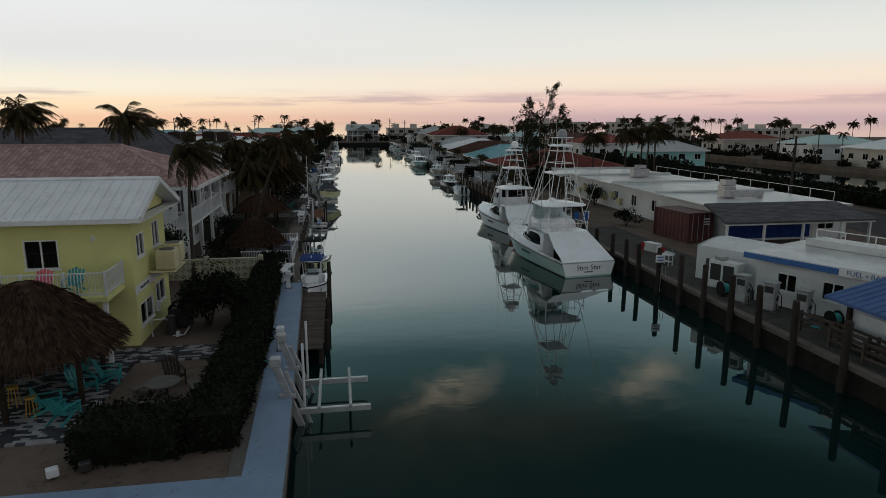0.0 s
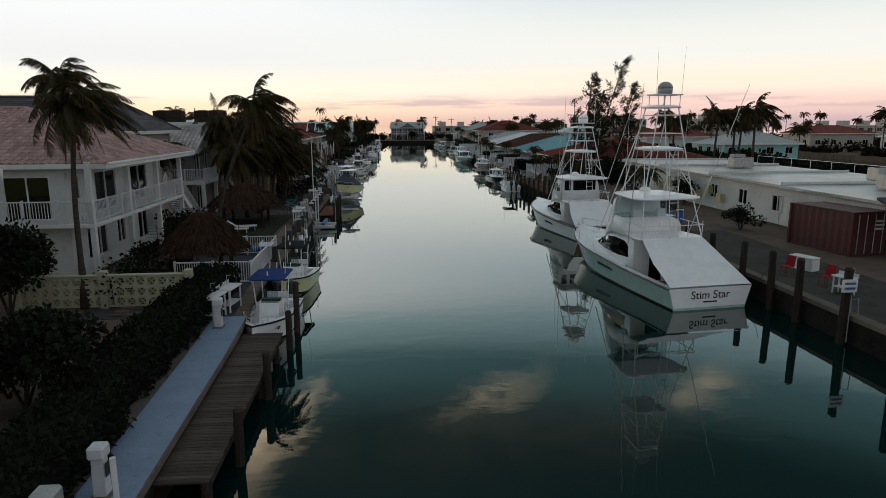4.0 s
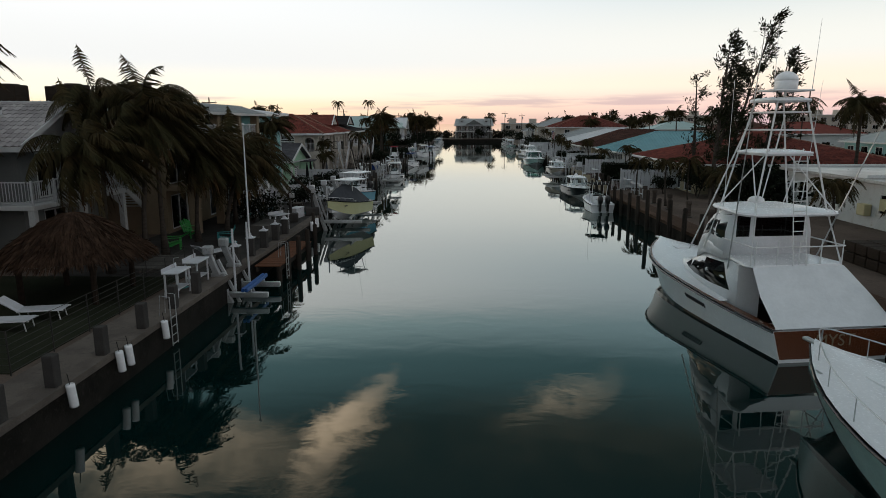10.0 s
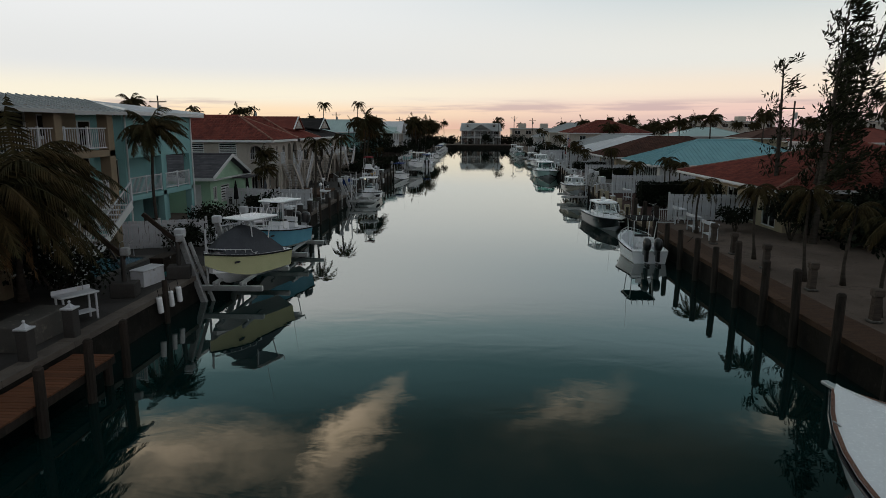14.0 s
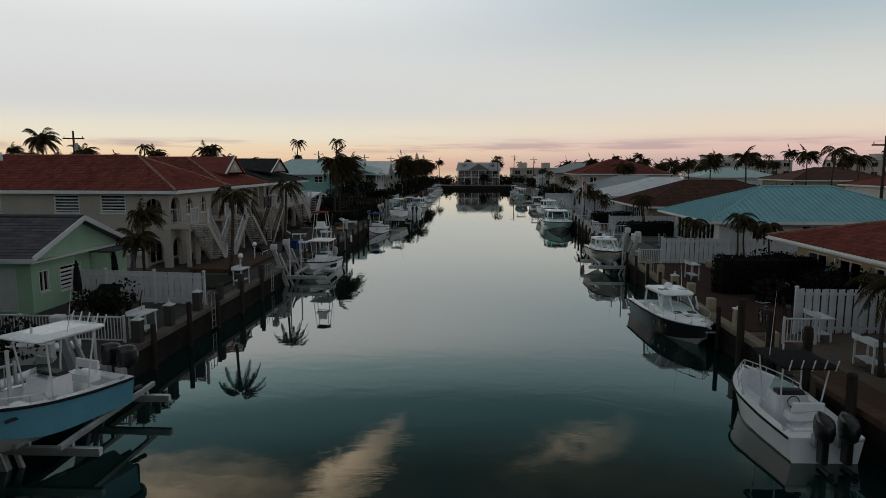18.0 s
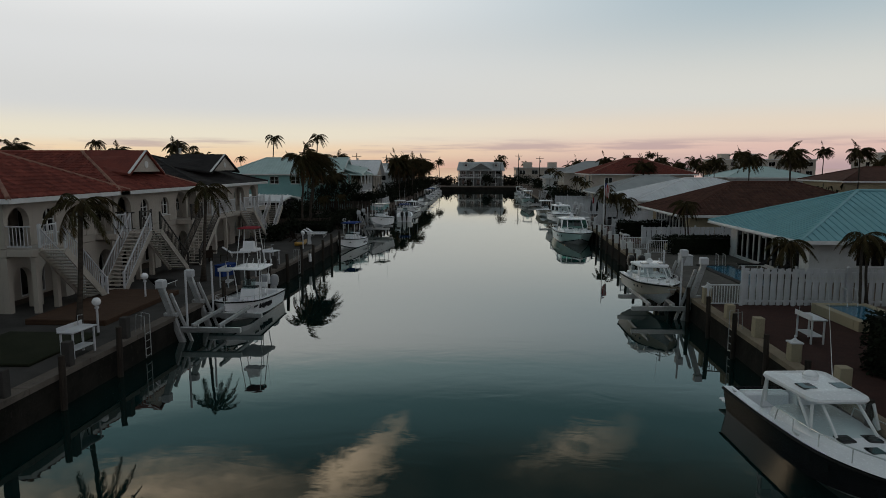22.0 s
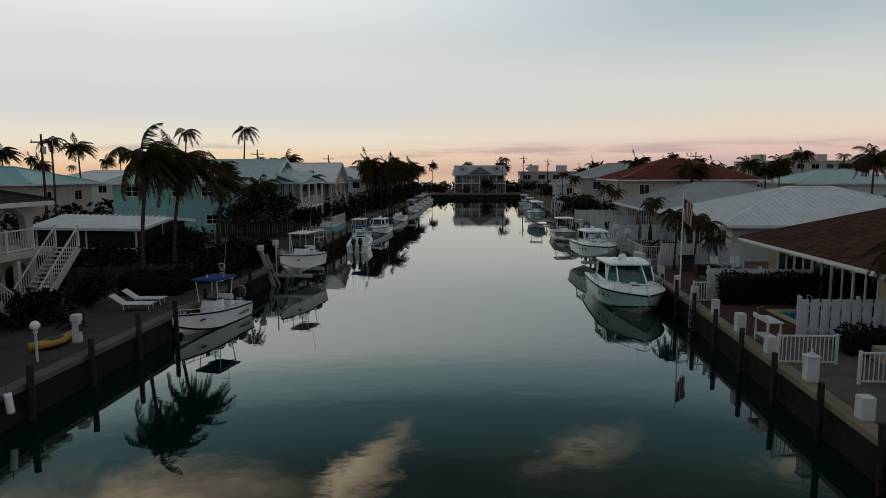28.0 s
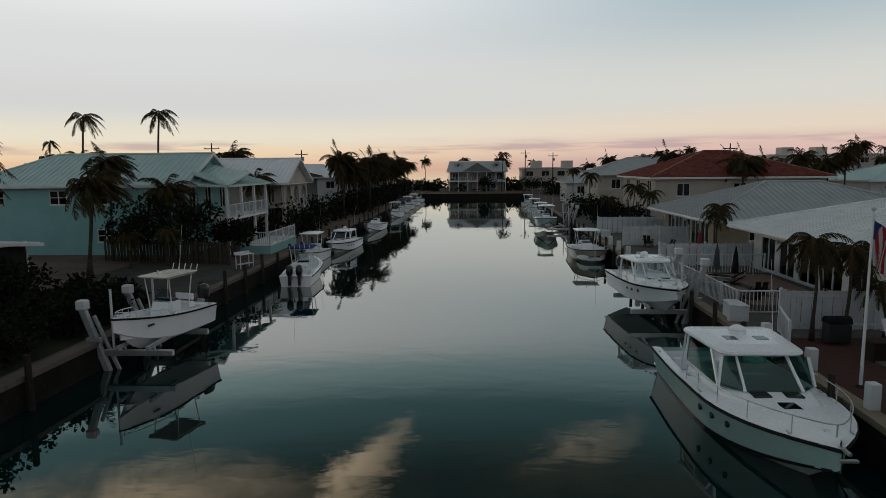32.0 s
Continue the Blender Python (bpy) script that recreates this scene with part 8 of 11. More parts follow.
for px, py, pt, ps in ((41.0, 93.0, 9.2, 1.2), (44.0, 90.0, 9.6, 1.25), (37.5, 97.0, 8.6, 1.1), (48.0, 100.0, 9.0, 1.2)):
    palm(px, py, pt, "royal palm with a reddish stem", ps, (0.2, 0.1), None, False, r=0.19)
for px, py, pt, ps in ((23.4, 125.2, 4.1, 0.95), (25.6, 123.6, 4.6, 0.9), (26.4, 124.4, 4.2, 0.8), (25.6, 118.9, 4.4, 0.85), (20.9, 100.7, 4.2, 0.95), (21.0, 92.9, 4.6, 0.9), (21.1, 88.2, 4.9, 0.95), (21.0, 83.0, 4.4, 0.95), (21.6, 66.4, 4.8, 1.05),
                       (22.4, 87.6, 4.3, 0.9), (24.6, 76.8, 4.4, 1.1), (26.0, 79.5, 4.1, 1.0), (25.6, 146.6, 4.6, 0.95), (25.9, 148.2, 4.7, 1.0), (23.0, 166.0, 4.9, 1.0), (24.3, 166.4, 4.6, 0.95), (25.0, 169.4, 4.2, 0.95), (25.9, 168.2, 4.0, 0.9),
                       (25.9, 166.6, 3.2, 0.8), (26.6, 186.0, 4.4, 0.9), (27.2, 187.2, 4.8, 0.9), (26.4, 207.6, 5.6, 1.1), (27.6, 206.2, 5.0, 1.0), (25.8, 229.0, 6.6, 1.2), (27.0, 251.6, 7.2, 1.2), (25.2, 213.0, 4.2, 1.0), (-10.4, 184.4, 3.6, 1.0), (-12.4, 183.2, 3.4, 1.0)):
    palm(px, py, pt, "young palm with a small dark crown", ps, (random.uniform(-0.25, 0.25), random.uniform(-0.2, 0.2)), SMALL[int(px * 3 + py) % 3], False, r=0.085, group="young palms on the lawns")
for k in range(26):
    px, py = rng.uniform(-9.5, -5.2), 226 + k * 2.7
    palm(px, py, rng.uniform(6.2, 9.0), "wind-torn palm in the thicket near the canal end", rng.uniform(0.95, 1.25), (rng.uniform(-0.6, 0.6), 0.2), None, True, group="palms near the canal end")
far_list = []
for k in range(50):
    far_list.append((rng.uniform(-150, -34), rng.uniform(90, 330), rng.uniform(7.0, 11.5)))
for k in range(66):
    far_list.append((rng.uniform(58, 190), rng.uniform(120, 340), rng.uniform(7.0, 12.0)))
for k in range(22):
    far_list.append((rng.uniform(34, 60), rng.uniform(176, 300), rng.uniform(7.0, 9.5)))
for k in range(16):
    far_list.append((rng.uniform(-30, 46), rng.uniform(322, 348), rng.uniform(7.0, 11.0)))
for px, py, pt in far_list:
    palm(px, py, pt, "distant palm rising over the roofs", rng.uniform(0.85, 1.2), (rng.uniform(-0.5, 0.5), 0.0), (CROWNS + THIN)[rng.integers(0, 6)], False, r=0.12, group="distant palms")


def hedge(x0, x1, y0, y1, h, label, z=GR, dens=150, size=0.09, name="hedge"):
    """A clipped hedge: dark inner mass under a coat of small leaves."""
    t = thing(name, pose(x0, y0, z), label, "hedge", "hedges")
    a, b = x1 - x0, y1 - y0
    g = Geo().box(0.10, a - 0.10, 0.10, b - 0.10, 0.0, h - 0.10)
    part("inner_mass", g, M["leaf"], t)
    faces = [((a, 0, 0), (0, b, 0), (0, 0, h), (0, 0, 1)), ((a, 0, 0), (0, 0, h), (0, 0, 0), (0, -1, 0)), ((0, b, 0), (0, 0, h), (0, 0, 0), (-1, 0, 0)), ((0, b, 0), (0, 0, h), (a, 0, 0), (1, 0, 0)), ((a, 0, 0), (0, 0, h), (0, b, 0), (0, 1, 0))]
    P, N = [], []
    for u, v, o, n in faces:
        u, v, o, n = map(np.array, (u, v, o, n))
        cnt = int(np.linalg.norm(u) * np.linalg.norm(v) * dens)
        q = rng.random((cnt, 2))
        p = o + q[:, :1] * u + q[:, 1:] * v + n * (rng.normal(size=(cnt, 1)) * 0.05 - 0.04)
        wob = 0.06 * np.sin(p[:, 0] * 2.1 + p[:, 1] * 1.7) + 0.05 * np.sin(p[:, 1] * 3.9)
        p = p + n * wob[:, None]
        P.append(p)
        N.append(np.repeat(n[None].astype(float), cnt, 0))
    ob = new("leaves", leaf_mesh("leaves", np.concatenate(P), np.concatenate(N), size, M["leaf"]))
    ob.parent = t
    tagged(ob, kind="stuff")
    return t


def bush(x, y, w, h, label, z=GR, n=900, size=0.13, mat="leaf", trunk=True, name="bush", skirt=0.15):
    """A shrub or small tree: several stems and lobes of leaves with gaps."""
    t = thing(name, pose(x, y, z), label, name.replace("_", " "), "shrubs")
    if trunk:
        for k in range(5 if y < 120 else 3):
            a = 2 * math.pi * k / (5 if y < 120 else 3) + x
            part("stem", Geo().tube([(0.05 * math.cos(a), 0.05 * math.sin(a), 0), (0.14 * w * math.cos(a), 0.14 * w * math.sin(a), h * 0.4), (0.3 * w * math.cos(a + 0.4), 0.3 * w * math.sin(a + 0.4), h * 0.75)], 0.05, 5, 0.015), M["bark"], t)
    lobes = [(rng.normal(0, w * 0.24), rng.normal(0, w * 0.24), rng.uniform(h * (0.3 + skirt), h * 0.82), rng.uniform(0.20, 0.34) * w) for _ in range(9)]
    P, N = [], []
    for lx, ly, lz, lr in lobes:
        cnt = n // 9
        d = rng.normal(size=(cnt, 3))
        d /= np.linalg.norm(d, axis=1)[:, None]
        rad = lr * rng.uniform(0.45, 1.05, (cnt, 1))
        p = np.array([lx, ly, lz]) + d * rad * np.array([1, 1, 0.8])
        p[:, 2] = np.maximum(p[:, 2], 0.08)
        P.append(p)
        N.append(d)
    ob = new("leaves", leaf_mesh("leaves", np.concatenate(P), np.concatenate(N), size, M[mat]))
    ob.parent = t
    tagged(ob, kind="stuff")
    return t


def thicket(name, boxes, label, size=0.3, mat="bush_far", per=60):
    """Dense scrub joined in one mesh: lobes of leaves scattered through ground areas (x0, x1, y0, y1, height, lobes)."""
    P, N = [], []
    for x0, x1, y0, y1, h, lobes in boxes:
        for _ in range(lobes):
            c = np.array([rng.uniform(x0, x1), rng.uniform(y0, y1), 0])
            hh = h * rng.uniform(0.5, 1.15)
            d = rng.normal(size=(per, 3))
            d /= np.linalg.norm(d, axis=1)[:, None]
            p = c + np.array([0, 0, GR + hh * 0.5]) + d * np.array([hh * 0.6, hh * 0.6, hh * 0.5]) * rng.uniform(0.4, 1.0, (per, 1))
            p[:, 2] = np.maximum(p[:, 2], GR + 0.05)
            P.append(p)
            N.append(d)
    ob = new(name, leaf_mesh(name, np.concatenate(P), np.concatenate(N), size, M[mat]))
    return tagged(ob, label, "scrub", kind="stuff")


thicket("mangrove_scrub", [(109, 112, 66, 300, 1.5, 120), (114, 200, 70, 330, 2.8, 320), (64.5, 68, 120, 300, 2.6, 110), (40, 64, 178, 300, 3.4, 130), (-150, -36, 60, 330, 3.6, 360), (-40, 44, 316, 345, 3.0, 90)],
        "dark scrub and low trees across the flats", 0.55, per=70)
thicket("bank_thicket", [(-9.0, -5.4, 226, 296, 3.4, 150), (-14, -6.5, 198, 226, 3.2, 60), (-20, -7.5, 158, 173, 1.3, 70), (-8.4, -5.2, 169, 172, 1.3, 14), (24, 28, 206, 236, 2.6, 40), (26, 36, 258, 296, 3.0, 40)],
        "dense dark shrubs behind the seawall", 0.24, "leaf", 110)
thicket("casuarina_undergrowth", [(27, 36, 92, 99, 3.0, 38), (30, 42, 84, 98, 2.6, 40), (21, 27, 109.2, 113, 1.6, 10)], "dark undergrowth below the pines", 0.22, "leaf", 110)
hedge(-6.5, -4.95, 21.3, 33.0, 1.25, "long clipped dark green hedge beside a blue walkway", dens=170)
hedge(-6.75, -5.3, 33.0, 46.4, 1.25, "long clipped dark green hedge beside a blue walkway", dens=170)
hedge(-9.6, -6.6, 20.9, 22.9, 1.2, "clipped dark hedge across the sand garden", dens=170)
hedge(20.95, 25.9, 114.0, 115.3, 1.9, "tall dark green hedge between two gardens")
hedge(23.2, 29.0, 142.6, 143.8, 1.3, "clipped dark hedge between two pools")
hedge(22.0, 26.5, 154.9, 155.9, 1.4, "dark hedge in front of a white fence")
hedge(23.0, 29.0, 146.2, 147.0, 0.9, "low dark hedge in front of a white fence")
hedge(60.5, 62.8, -10, 175, 1.7, "long dark hedge beside the road", dens=16, size=0.32)
hedge(-8.8, -5.8, 156.0, 158.2, 1.0, "dark hedge by the seawall")
for bx, by, bw, bh, bl in ((-8.2, 34.6, 3.2, 2.6, "rounded dark sea-grape tree on the sand"), (-12.6, 40.6, 3.4, 4.2, "dark tree between two houses"), (-13.4, 43.4, 3.0, 3.6, "dark tree beside a block wall"), (-9.4, 45.4, 2.6, 1.6, "shrub over the block wall"),
                           (-10.4, 50.0, 1.6, 1.8, "shrub in a planter beside the house"), (-9.8, 53.4, 1.8, 2.6, "spiky shrub in a planter beside the house"), (-11.2, 59.2, 2.2, 2.2, "dark shrub by the stairs"), (-8.2, 84.0, 3.4, 1.8, "low shrub by the pool"),
                           (-7.6, 93.2, 2.6, 1.4, "low spreading shrub inside the fence"), (-8.4, 99.6, 2.8, 1.6, "spiky shrub on the terrace"), (-7.6, 105.8, 1.8, 1.8, "small palm-like shrub by the railing"), (-9.2, 149.6, 2.4, 1.3, "low shrubs by the stairs"), (-8.8, 153.4, 2.2, 1.5, "low shrubs by the stairs"),
                           (23.6, 101.6, 1.8, 1.6, "shrub climbing the white fence"), (24.8, 111.4, 2.8, 2.0, "dark shrub by the terrace"), (26.4, 119.2, 2.2, 1.6, "shrub beside the yellow house"), (-13.2, 186.2, 4.4, 4.6, "dark tree in front of the aqua house"),
                           (-9.8, 187.2, 4.0, 4.4, "dark tree in front of the aqua house"), (-7.4, 188.6, 3.2, 3.4, "dark tree behind the wood fence"), (-24.6, 173.0, 4.0, 3.8, "broad dark tree beside the screened porch"), (-13.4, 172.6, 5.0, 1.6, "broad dark shrub mass"), (13.0, 311.0, 4.6, 4.2, "spreading tree in front of the end house"),
                           (24.4, 308.0, 6.0, 3.8, "dark shrubs at the canal end"), (26.0, 60.0, 1.8, 1.6, "round shrub by the long building"), (29.0, 75.0, 2.6, 2.6, "dark shrub by the long building")):
    bush(bx, by, bw, bh, bl, n=int((500 if by > 44 else 1500) * bw), size=0.12 if by < 140 else 0.17, name="shrub" if bh < 2.7 else "tree")
for k in range(7):
    bush(-5.6 - 1.0 * (k % 2), 160 + k * 1.5, 2.2, 1.3, "dark shrub along the seawall", n=800, size=0.15, name="shrub")


def casuarina(x, y, top, lean, label, seed, limbs_n=30, tuft=20):
    """An Australian pine: leaning trunk, rising limbs, feathery drooping tufts with gaps."""
    r = np.random.default_rng(seed)
    h = top - GR
    t = thing("casuarina_tree", pose(x, y, GR), label, "tree", "windswept pines")
    axis = [np.array([lean[0] * f ** 1.4, lean[1] * f ** 1.4, h * f]) for f in np.linspace(0, 1, 10)]
    part("trunk", Geo().tube(axis, 0.22, 8, 0.03), M["bark"], t)
    P, N = [], []
    limbs = Geo()
    for k in range(limbs_n):
        f = 0.20 + 0.78 * (k / (limbs_n - 1))
        o = np.array([np.interp(f, np.linspace(0, 1, 10), [a[j] for a in axis]) for j in range(3)])
        az = r.uniform(0, 6.28)
        L = ((1 - f) * 1.9 + 0.55) * r.uniform(0.65, 1.35)
        d = np.array([math.cos(az) + 0.45, math.sin(az), 0.75])
        d /= np.linalg.norm(d)
        e = o + d * L
        limbs.tube([o, (o + e) / 2 + np.array([0, 0, 0.12]), e], 0.045 * (1.2 - f), 5, 0.01)
        for q in np.linspace(0.35, 1.05, 4):
            c = o + d * L * q + r.normal(size=3) * 0.10
            m = tuft
            pts = c + r.normal(size=(m, 3)) * np.array([0.15, 0.15, 0.15]) + d * r.uniform(-0.3, 0.3, (m, 1))
            P.append(pts)
            N.append(np.repeat(np.array([[0.45, 0, 0.35]]), m, 0) + d * 0.6)
    tagged(part("limbs", limbs, M["bark"], t), kind="stuff")
    ob = new("crown", leaf_mesh("crown", np.concatenate(P), np.concatenate(N), 0.10, M["needle"], 4.0, 0.55))
    ob.parent = t
    tagged(ob, kind="stuff")
    return t


casuarina(29.0, 101.8, 16.9, (4.2, 1.6), "tall windswept Australian pine leaning over the yard", 3)
casuarina(26.2, 97.4, 14.2, (0.9, 0.6), "tall Australian pine with ragged crown", 4)
casuarina(31.0, 99.8, 13.4, (2.6, 0.8), "Australian pine with ragged leaning crown", 5)
casuarina(27.4, 100.6, 12.0, (2.0, 0.4), "Australian pine with ragged leaning crown", 6)
casuarina(26.9, 103.8, 11.6, (-0.2, 0.2), "thin young Australian pine", 8, 18, 7)
for lx, ly, bz in ((25.5, 98.5, 3.0), (29.5, 98.0, 3.4), (33.0, 99.0, 3.2)):
    bush(lx, ly, 3.2, bz, "dark broad tree under the pines", n=1800, size=0.14, name="tree")


# ---- grounds ----
strip("walkway_blue", xl, 16.0, 42.2, -1.25, -0.02, M["blue_deck"], "pale blue painted concrete walkway along the seawall", 0.06)
slab("walkway_cross", [(-30, 16.0), (-4.5, 16.0), (-4.55, 19.6), (-30, 19.6)], M["blue_deck"], "pale blue painted path across the street end", 0.055)
slab("gravel_border", [(-5.0, 19.6), (-4.56, 19.6), (-5.18, 42.0), (-5.6, 42.0)], M["concrete_pale"], "narrow pebble border beside the walkway", 0.04)
strip("patio_bed", xl, 42.4, 55.6, -6.6, -0.45, M["paver_dark"], "bedding of the brick patio", 0.012)
strip("yard_path", xl, 55.6, 69.0, -1.6, -0.45, M["cap_concrete"], "concrete path behind the seawall", 0.02)
slab("lawn", [(-16, 58.5), (-6.3, 58.5), (-6.3, 69.0), (-16, 69.0)], M["soil"], "dark lawn behind a wire fence", 0.02)
strip("terrace_concrete", xl, 69.0, 103.0, -7.6, -0.45, M["concrete"], "grey concrete terrace", 0.025)
strip("terrace_cottage", xl, 103.0, 118.5, -7.6, -0.45, M["concrete"], "grey concrete terrace by the cottage", 0.027)
strip("terrace_villas", xl, 118.5, 160.0, -8.4, -0.45, M["concrete"], "grey paved terrace below the arcaded houses", 0.024)
strip("yard_gravel", xl, 170.0, 186.0, -9.4, -0.45, M["concrete"], "gravel yard behind the wood fence", 0.02)
slab("lawn_dark", [(-28, 155), (-4.6, 155), (-4.6, 170), (-28, 170)], M["soil"], "dark overgrown lawn", 0.015)
strip("fuel_dock_deck", xr, 6.0, 60.0, 0.45, 5.4, M["concrete"], "worn concrete fuel dock", 0.03)
slab("road", [(46.0, -50), (57.5, -50), (57.5, 300), (46.0, 300)], M["asphalt"], "grey asphalt street behind the marina", 0.02)
strip("dock_boards_bed", xr, 60.0, 105.5, 0.45, 1.5, M["plank_rust"], "weathered dock edge along the vacant lot", 0.03)
strip("terrace_red", xr, 106.2, 125.0, 0.55, 7.8, M["paver_red"], "red brick terrace with a pool", 0.03)
strip("terrace_stone", xr, 125.0, 149.0, 0.55, 7.6, M["concrete_pale"], "pale stone terrace with pools", 0.025)
strip("terrace_brick", xr, 149.0, 166.4, 0.55, 7.4, M["paver_red"], "red brick terrace behind the seawall", 0.03)
strip("terrace_far", xr, 166.4, 235.0, 0.55, 7.0, M["concrete_pale"], "pale paved terraces", 0.022)


def pavers(name, x0, x1, y0, y1, w, d, mats, label, z=GR + 0.03, jit=0.012, chance=None):
    """Separate paving bricks in running bond."""
    root = thing(name, pose(x0, y0, z), label, "pavement", kind="structure")
    kinds = [mesh_of("paver", Geo().box(0.006, w - 0.006, 0.006, d - 0.006, -0.06, 0.03, 0.01), M[m]) for m in mats]
    j = 0
    y = 0.0
    while y + d <= y1 - y0 + 1e-6:
        x = -w / 2 if j % 2 else 0.0
        while x + w <= x1 - x0 + 1e-6:
            if x >= 0:
                put("paver", kinds[random.randrange(len(kinds))], root, Matrix.Translation((x, y, random.uniform(0, jit))))
            x += w
        y += d
        j += 1
    return root


pavers("patio_pavers", -9.4, -5.1, 42.7, 47.6, 0.54, 0.27, ["paver", "paver", "paver_dark"], "weathered brown brick patio")


def checker_paving():
    """Small black and white bricks under the hut; those nearest the canal singly, the rest joined."""
    root = thing("tiki_paving", pose(-14.6, 22.6, GR + 0.03), "black and white brick paving under the thatched hut", "pavement", kind="structure")
    w, d = 0.30, 0.15
    kinds = {m: mesh_of("paver", Geo().box(0.006, w - 0.006, 0.006, d - 0.006, -0.06, 0.03, 0.008), M[m]) for m in ("paver_dark", "paver_white")}
    rest = {m: Geo() for m in kinds}
    for j in range(58):
        for i in range(14 if j < 46 else 26):
            m = "paver_white" if random.random() < 0.42 else "paver_dark"
            x, y = i * w + (w / 2 if j % 2 else 0), j * d
            if x > 2.6 and y < 6.0:
                put("paver", kinds[m], root, Matrix.Translation((x, y, random.uniform(0, 0.008))))
            else:
                rest[m].box(x + 0.006, x + w - 0.006, y + 0.006, y + d - 0.006, -0.06, 0.03 + random.uniform(0, 0.008))
    for m, g in rest.items():
        tagged(part("pavers", g, M[m], root), kind="stuff")


checker_paving()


def planks(name, x0, x1, y0, y1, z, label, mat="plank", w=0.16, along="x"):
    root = thing(name, pose(x0, y0, z), label, "dock", "timber docks")
    L, W = x1 - x0, y1 - y0
    me = mesh_of("plank", Geo().box(0, L, 0.004, w - 0.008, -0.05, 0, 0.006), M[mat])
    n = int(W / w)
    for k in range(n):
        put("plank", me, root, Matrix.Translation((random.uniform(-0.02, 0.02), k * w, random.uniform(-0.006, 0.004))))
    for xx in (0.1, L - 0.1):
        part("joist", Geo().box(xx - 0.06, xx + 0.06, 0, W, -0.30, -0.055, 0.01), M["piling"], root)
    for k in range(int(W / 3) + 1):
        part("dock_pile", Geo().tube([(L - 0.12, 0.2 + k * 3, -z - 0.8), (L - 0.12, 0.2 + k * 3, -0.06)], 0.13, 8), M["piling"], root)
    return root


planks("timber_dock", -3.95, -2.5, 30.9, 41.2, 0.80, "low weathered timber dock beside the blue walkway")
planks("composite_dock", -4.42, -3.2, 72.4, 78.9, 0.85, "low brown composite dock", "plank_brown")


# ---- dock furniture ----
def piling(x, y, top, label="weathered round timber mooring piling", r=0.14, group="mooring pilings"):
    g = Geo().tube([(0, 0, -1.2), (0.01, 0, top * 0.5), (0.0, 0.012, top - 0.04)], r, 9, r * 0.92)
    t = tagged(part("piling", g, M["piling"]), label, "piling", group)
    t.matrix_basis = Matrix.Translation((x, y, 0)) @ Matrix.Rotation(random.uniform(-0.03, 0.03), 4, "X") @ Matrix.Rotation(random.uniform(-0.025, 0.025), 4, "Y")
    if r < 0.12:
        return t
    part("piling_cap", Geo().tube([(0, 0.012, top - 0.04), (0, 0.012, top + 0.03)], r * 0.98, 9, r * 0.6), M["piling"], t)
    return t


for y, top in ((21.6, 3.1), (24.3, 3.1), (27.3, 3.1), (29.8, 3.15), (32.2, 3.1), (34.8, 3.1), (37.4, 3.1), (40.2, 3.0), (43.0, 2.8), (45.0, 2.7), (47.5, 2.7), (50.5, 2.6), (53.6, 2.5), (57.0, 2.6)):
    piling(xr(y) - 0.22, y, top, "tall dark timber piling at the fuel dock", 0.17)
for k in range(19):
    y = 61.0 + k * 2.45
    piling(xr(y) - 0.20, y, random.choice((2.1, 2.5, 2.7, 2.7, 2.8)), "dark timber piling along the vacant lot", 0.15)
for k in range(38):
    y = 107.5 + k * 3.1
    piling(xr(y) - 0.16, y, random.uniform(1.65, 2.0), "thin dark timber piling in front of the seawall", 0.10)
for k in range(46):
    y = 84.5 + k * 3.2
    if 86 < y < 102 or 119 < y < 124 or 164 < y < 170:
        continue
    piling(xl(y) + 0.14, y, random.uniform(1.7, 2.1), "dark timber fender piling at the seawall", 0.11)
for y in (73.4, 75.4, 77.4, 79.2):
    piling(-3.1, y, 1.75, "short dark piling at the brown dock", 0.13)
for y in (33.0, 37.0, 41.5, 43.6):
    piling(-2.35, y, 1.5 if y < 43 else 2.1, "dark piling at the timber dock", 0.13)
for y in (231.0, 238.0, 246.0, 254.0, 262.0):
    piling(xl(y) + 0.6, y, 3.0, "tall thin piling near the canal end", 0.09)


def dock_post(x, y, top, mat="concrete", cap=True, w=0.34, label="square concrete dock post with a white lantern cap"):
    t = thing("dock_post", pose(x, y, GR), label, "dock post", "square dock posts")
    h = top - GR
    part("shaft", Geo().box(-w / 2, w / 2, -w / 2, w / 2, -0.1, h, 0.02), M[mat], t)
    if cap:
        part("cap_plate", Geo().box(-w / 2 - 0.03, w / 2 + 0.03, -w / 2 - 0.03, w / 2 + 0.03, h, h + 0.05, 0.012), M["vinyl"], t)
        part("lantern", Geo().convex([(-0.11, -0.11, h + 0.05), (0.11, -0.11, h + 0.05), (0.11, 0.11, h + 0.05), (-0.11, 0.11, h + 0.05), (0, 0, h + 0.20)], [(0, 1, 2, 3), (0, 1, 4), (1, 2, 4), (2, 3, 4), (3, 0, 4)]), M["vinyl"], t)
        part("finial", Geo().ball((0, 0, h + 0.22), 0.045, 7, 4), M["vinyl"], t)
    return t


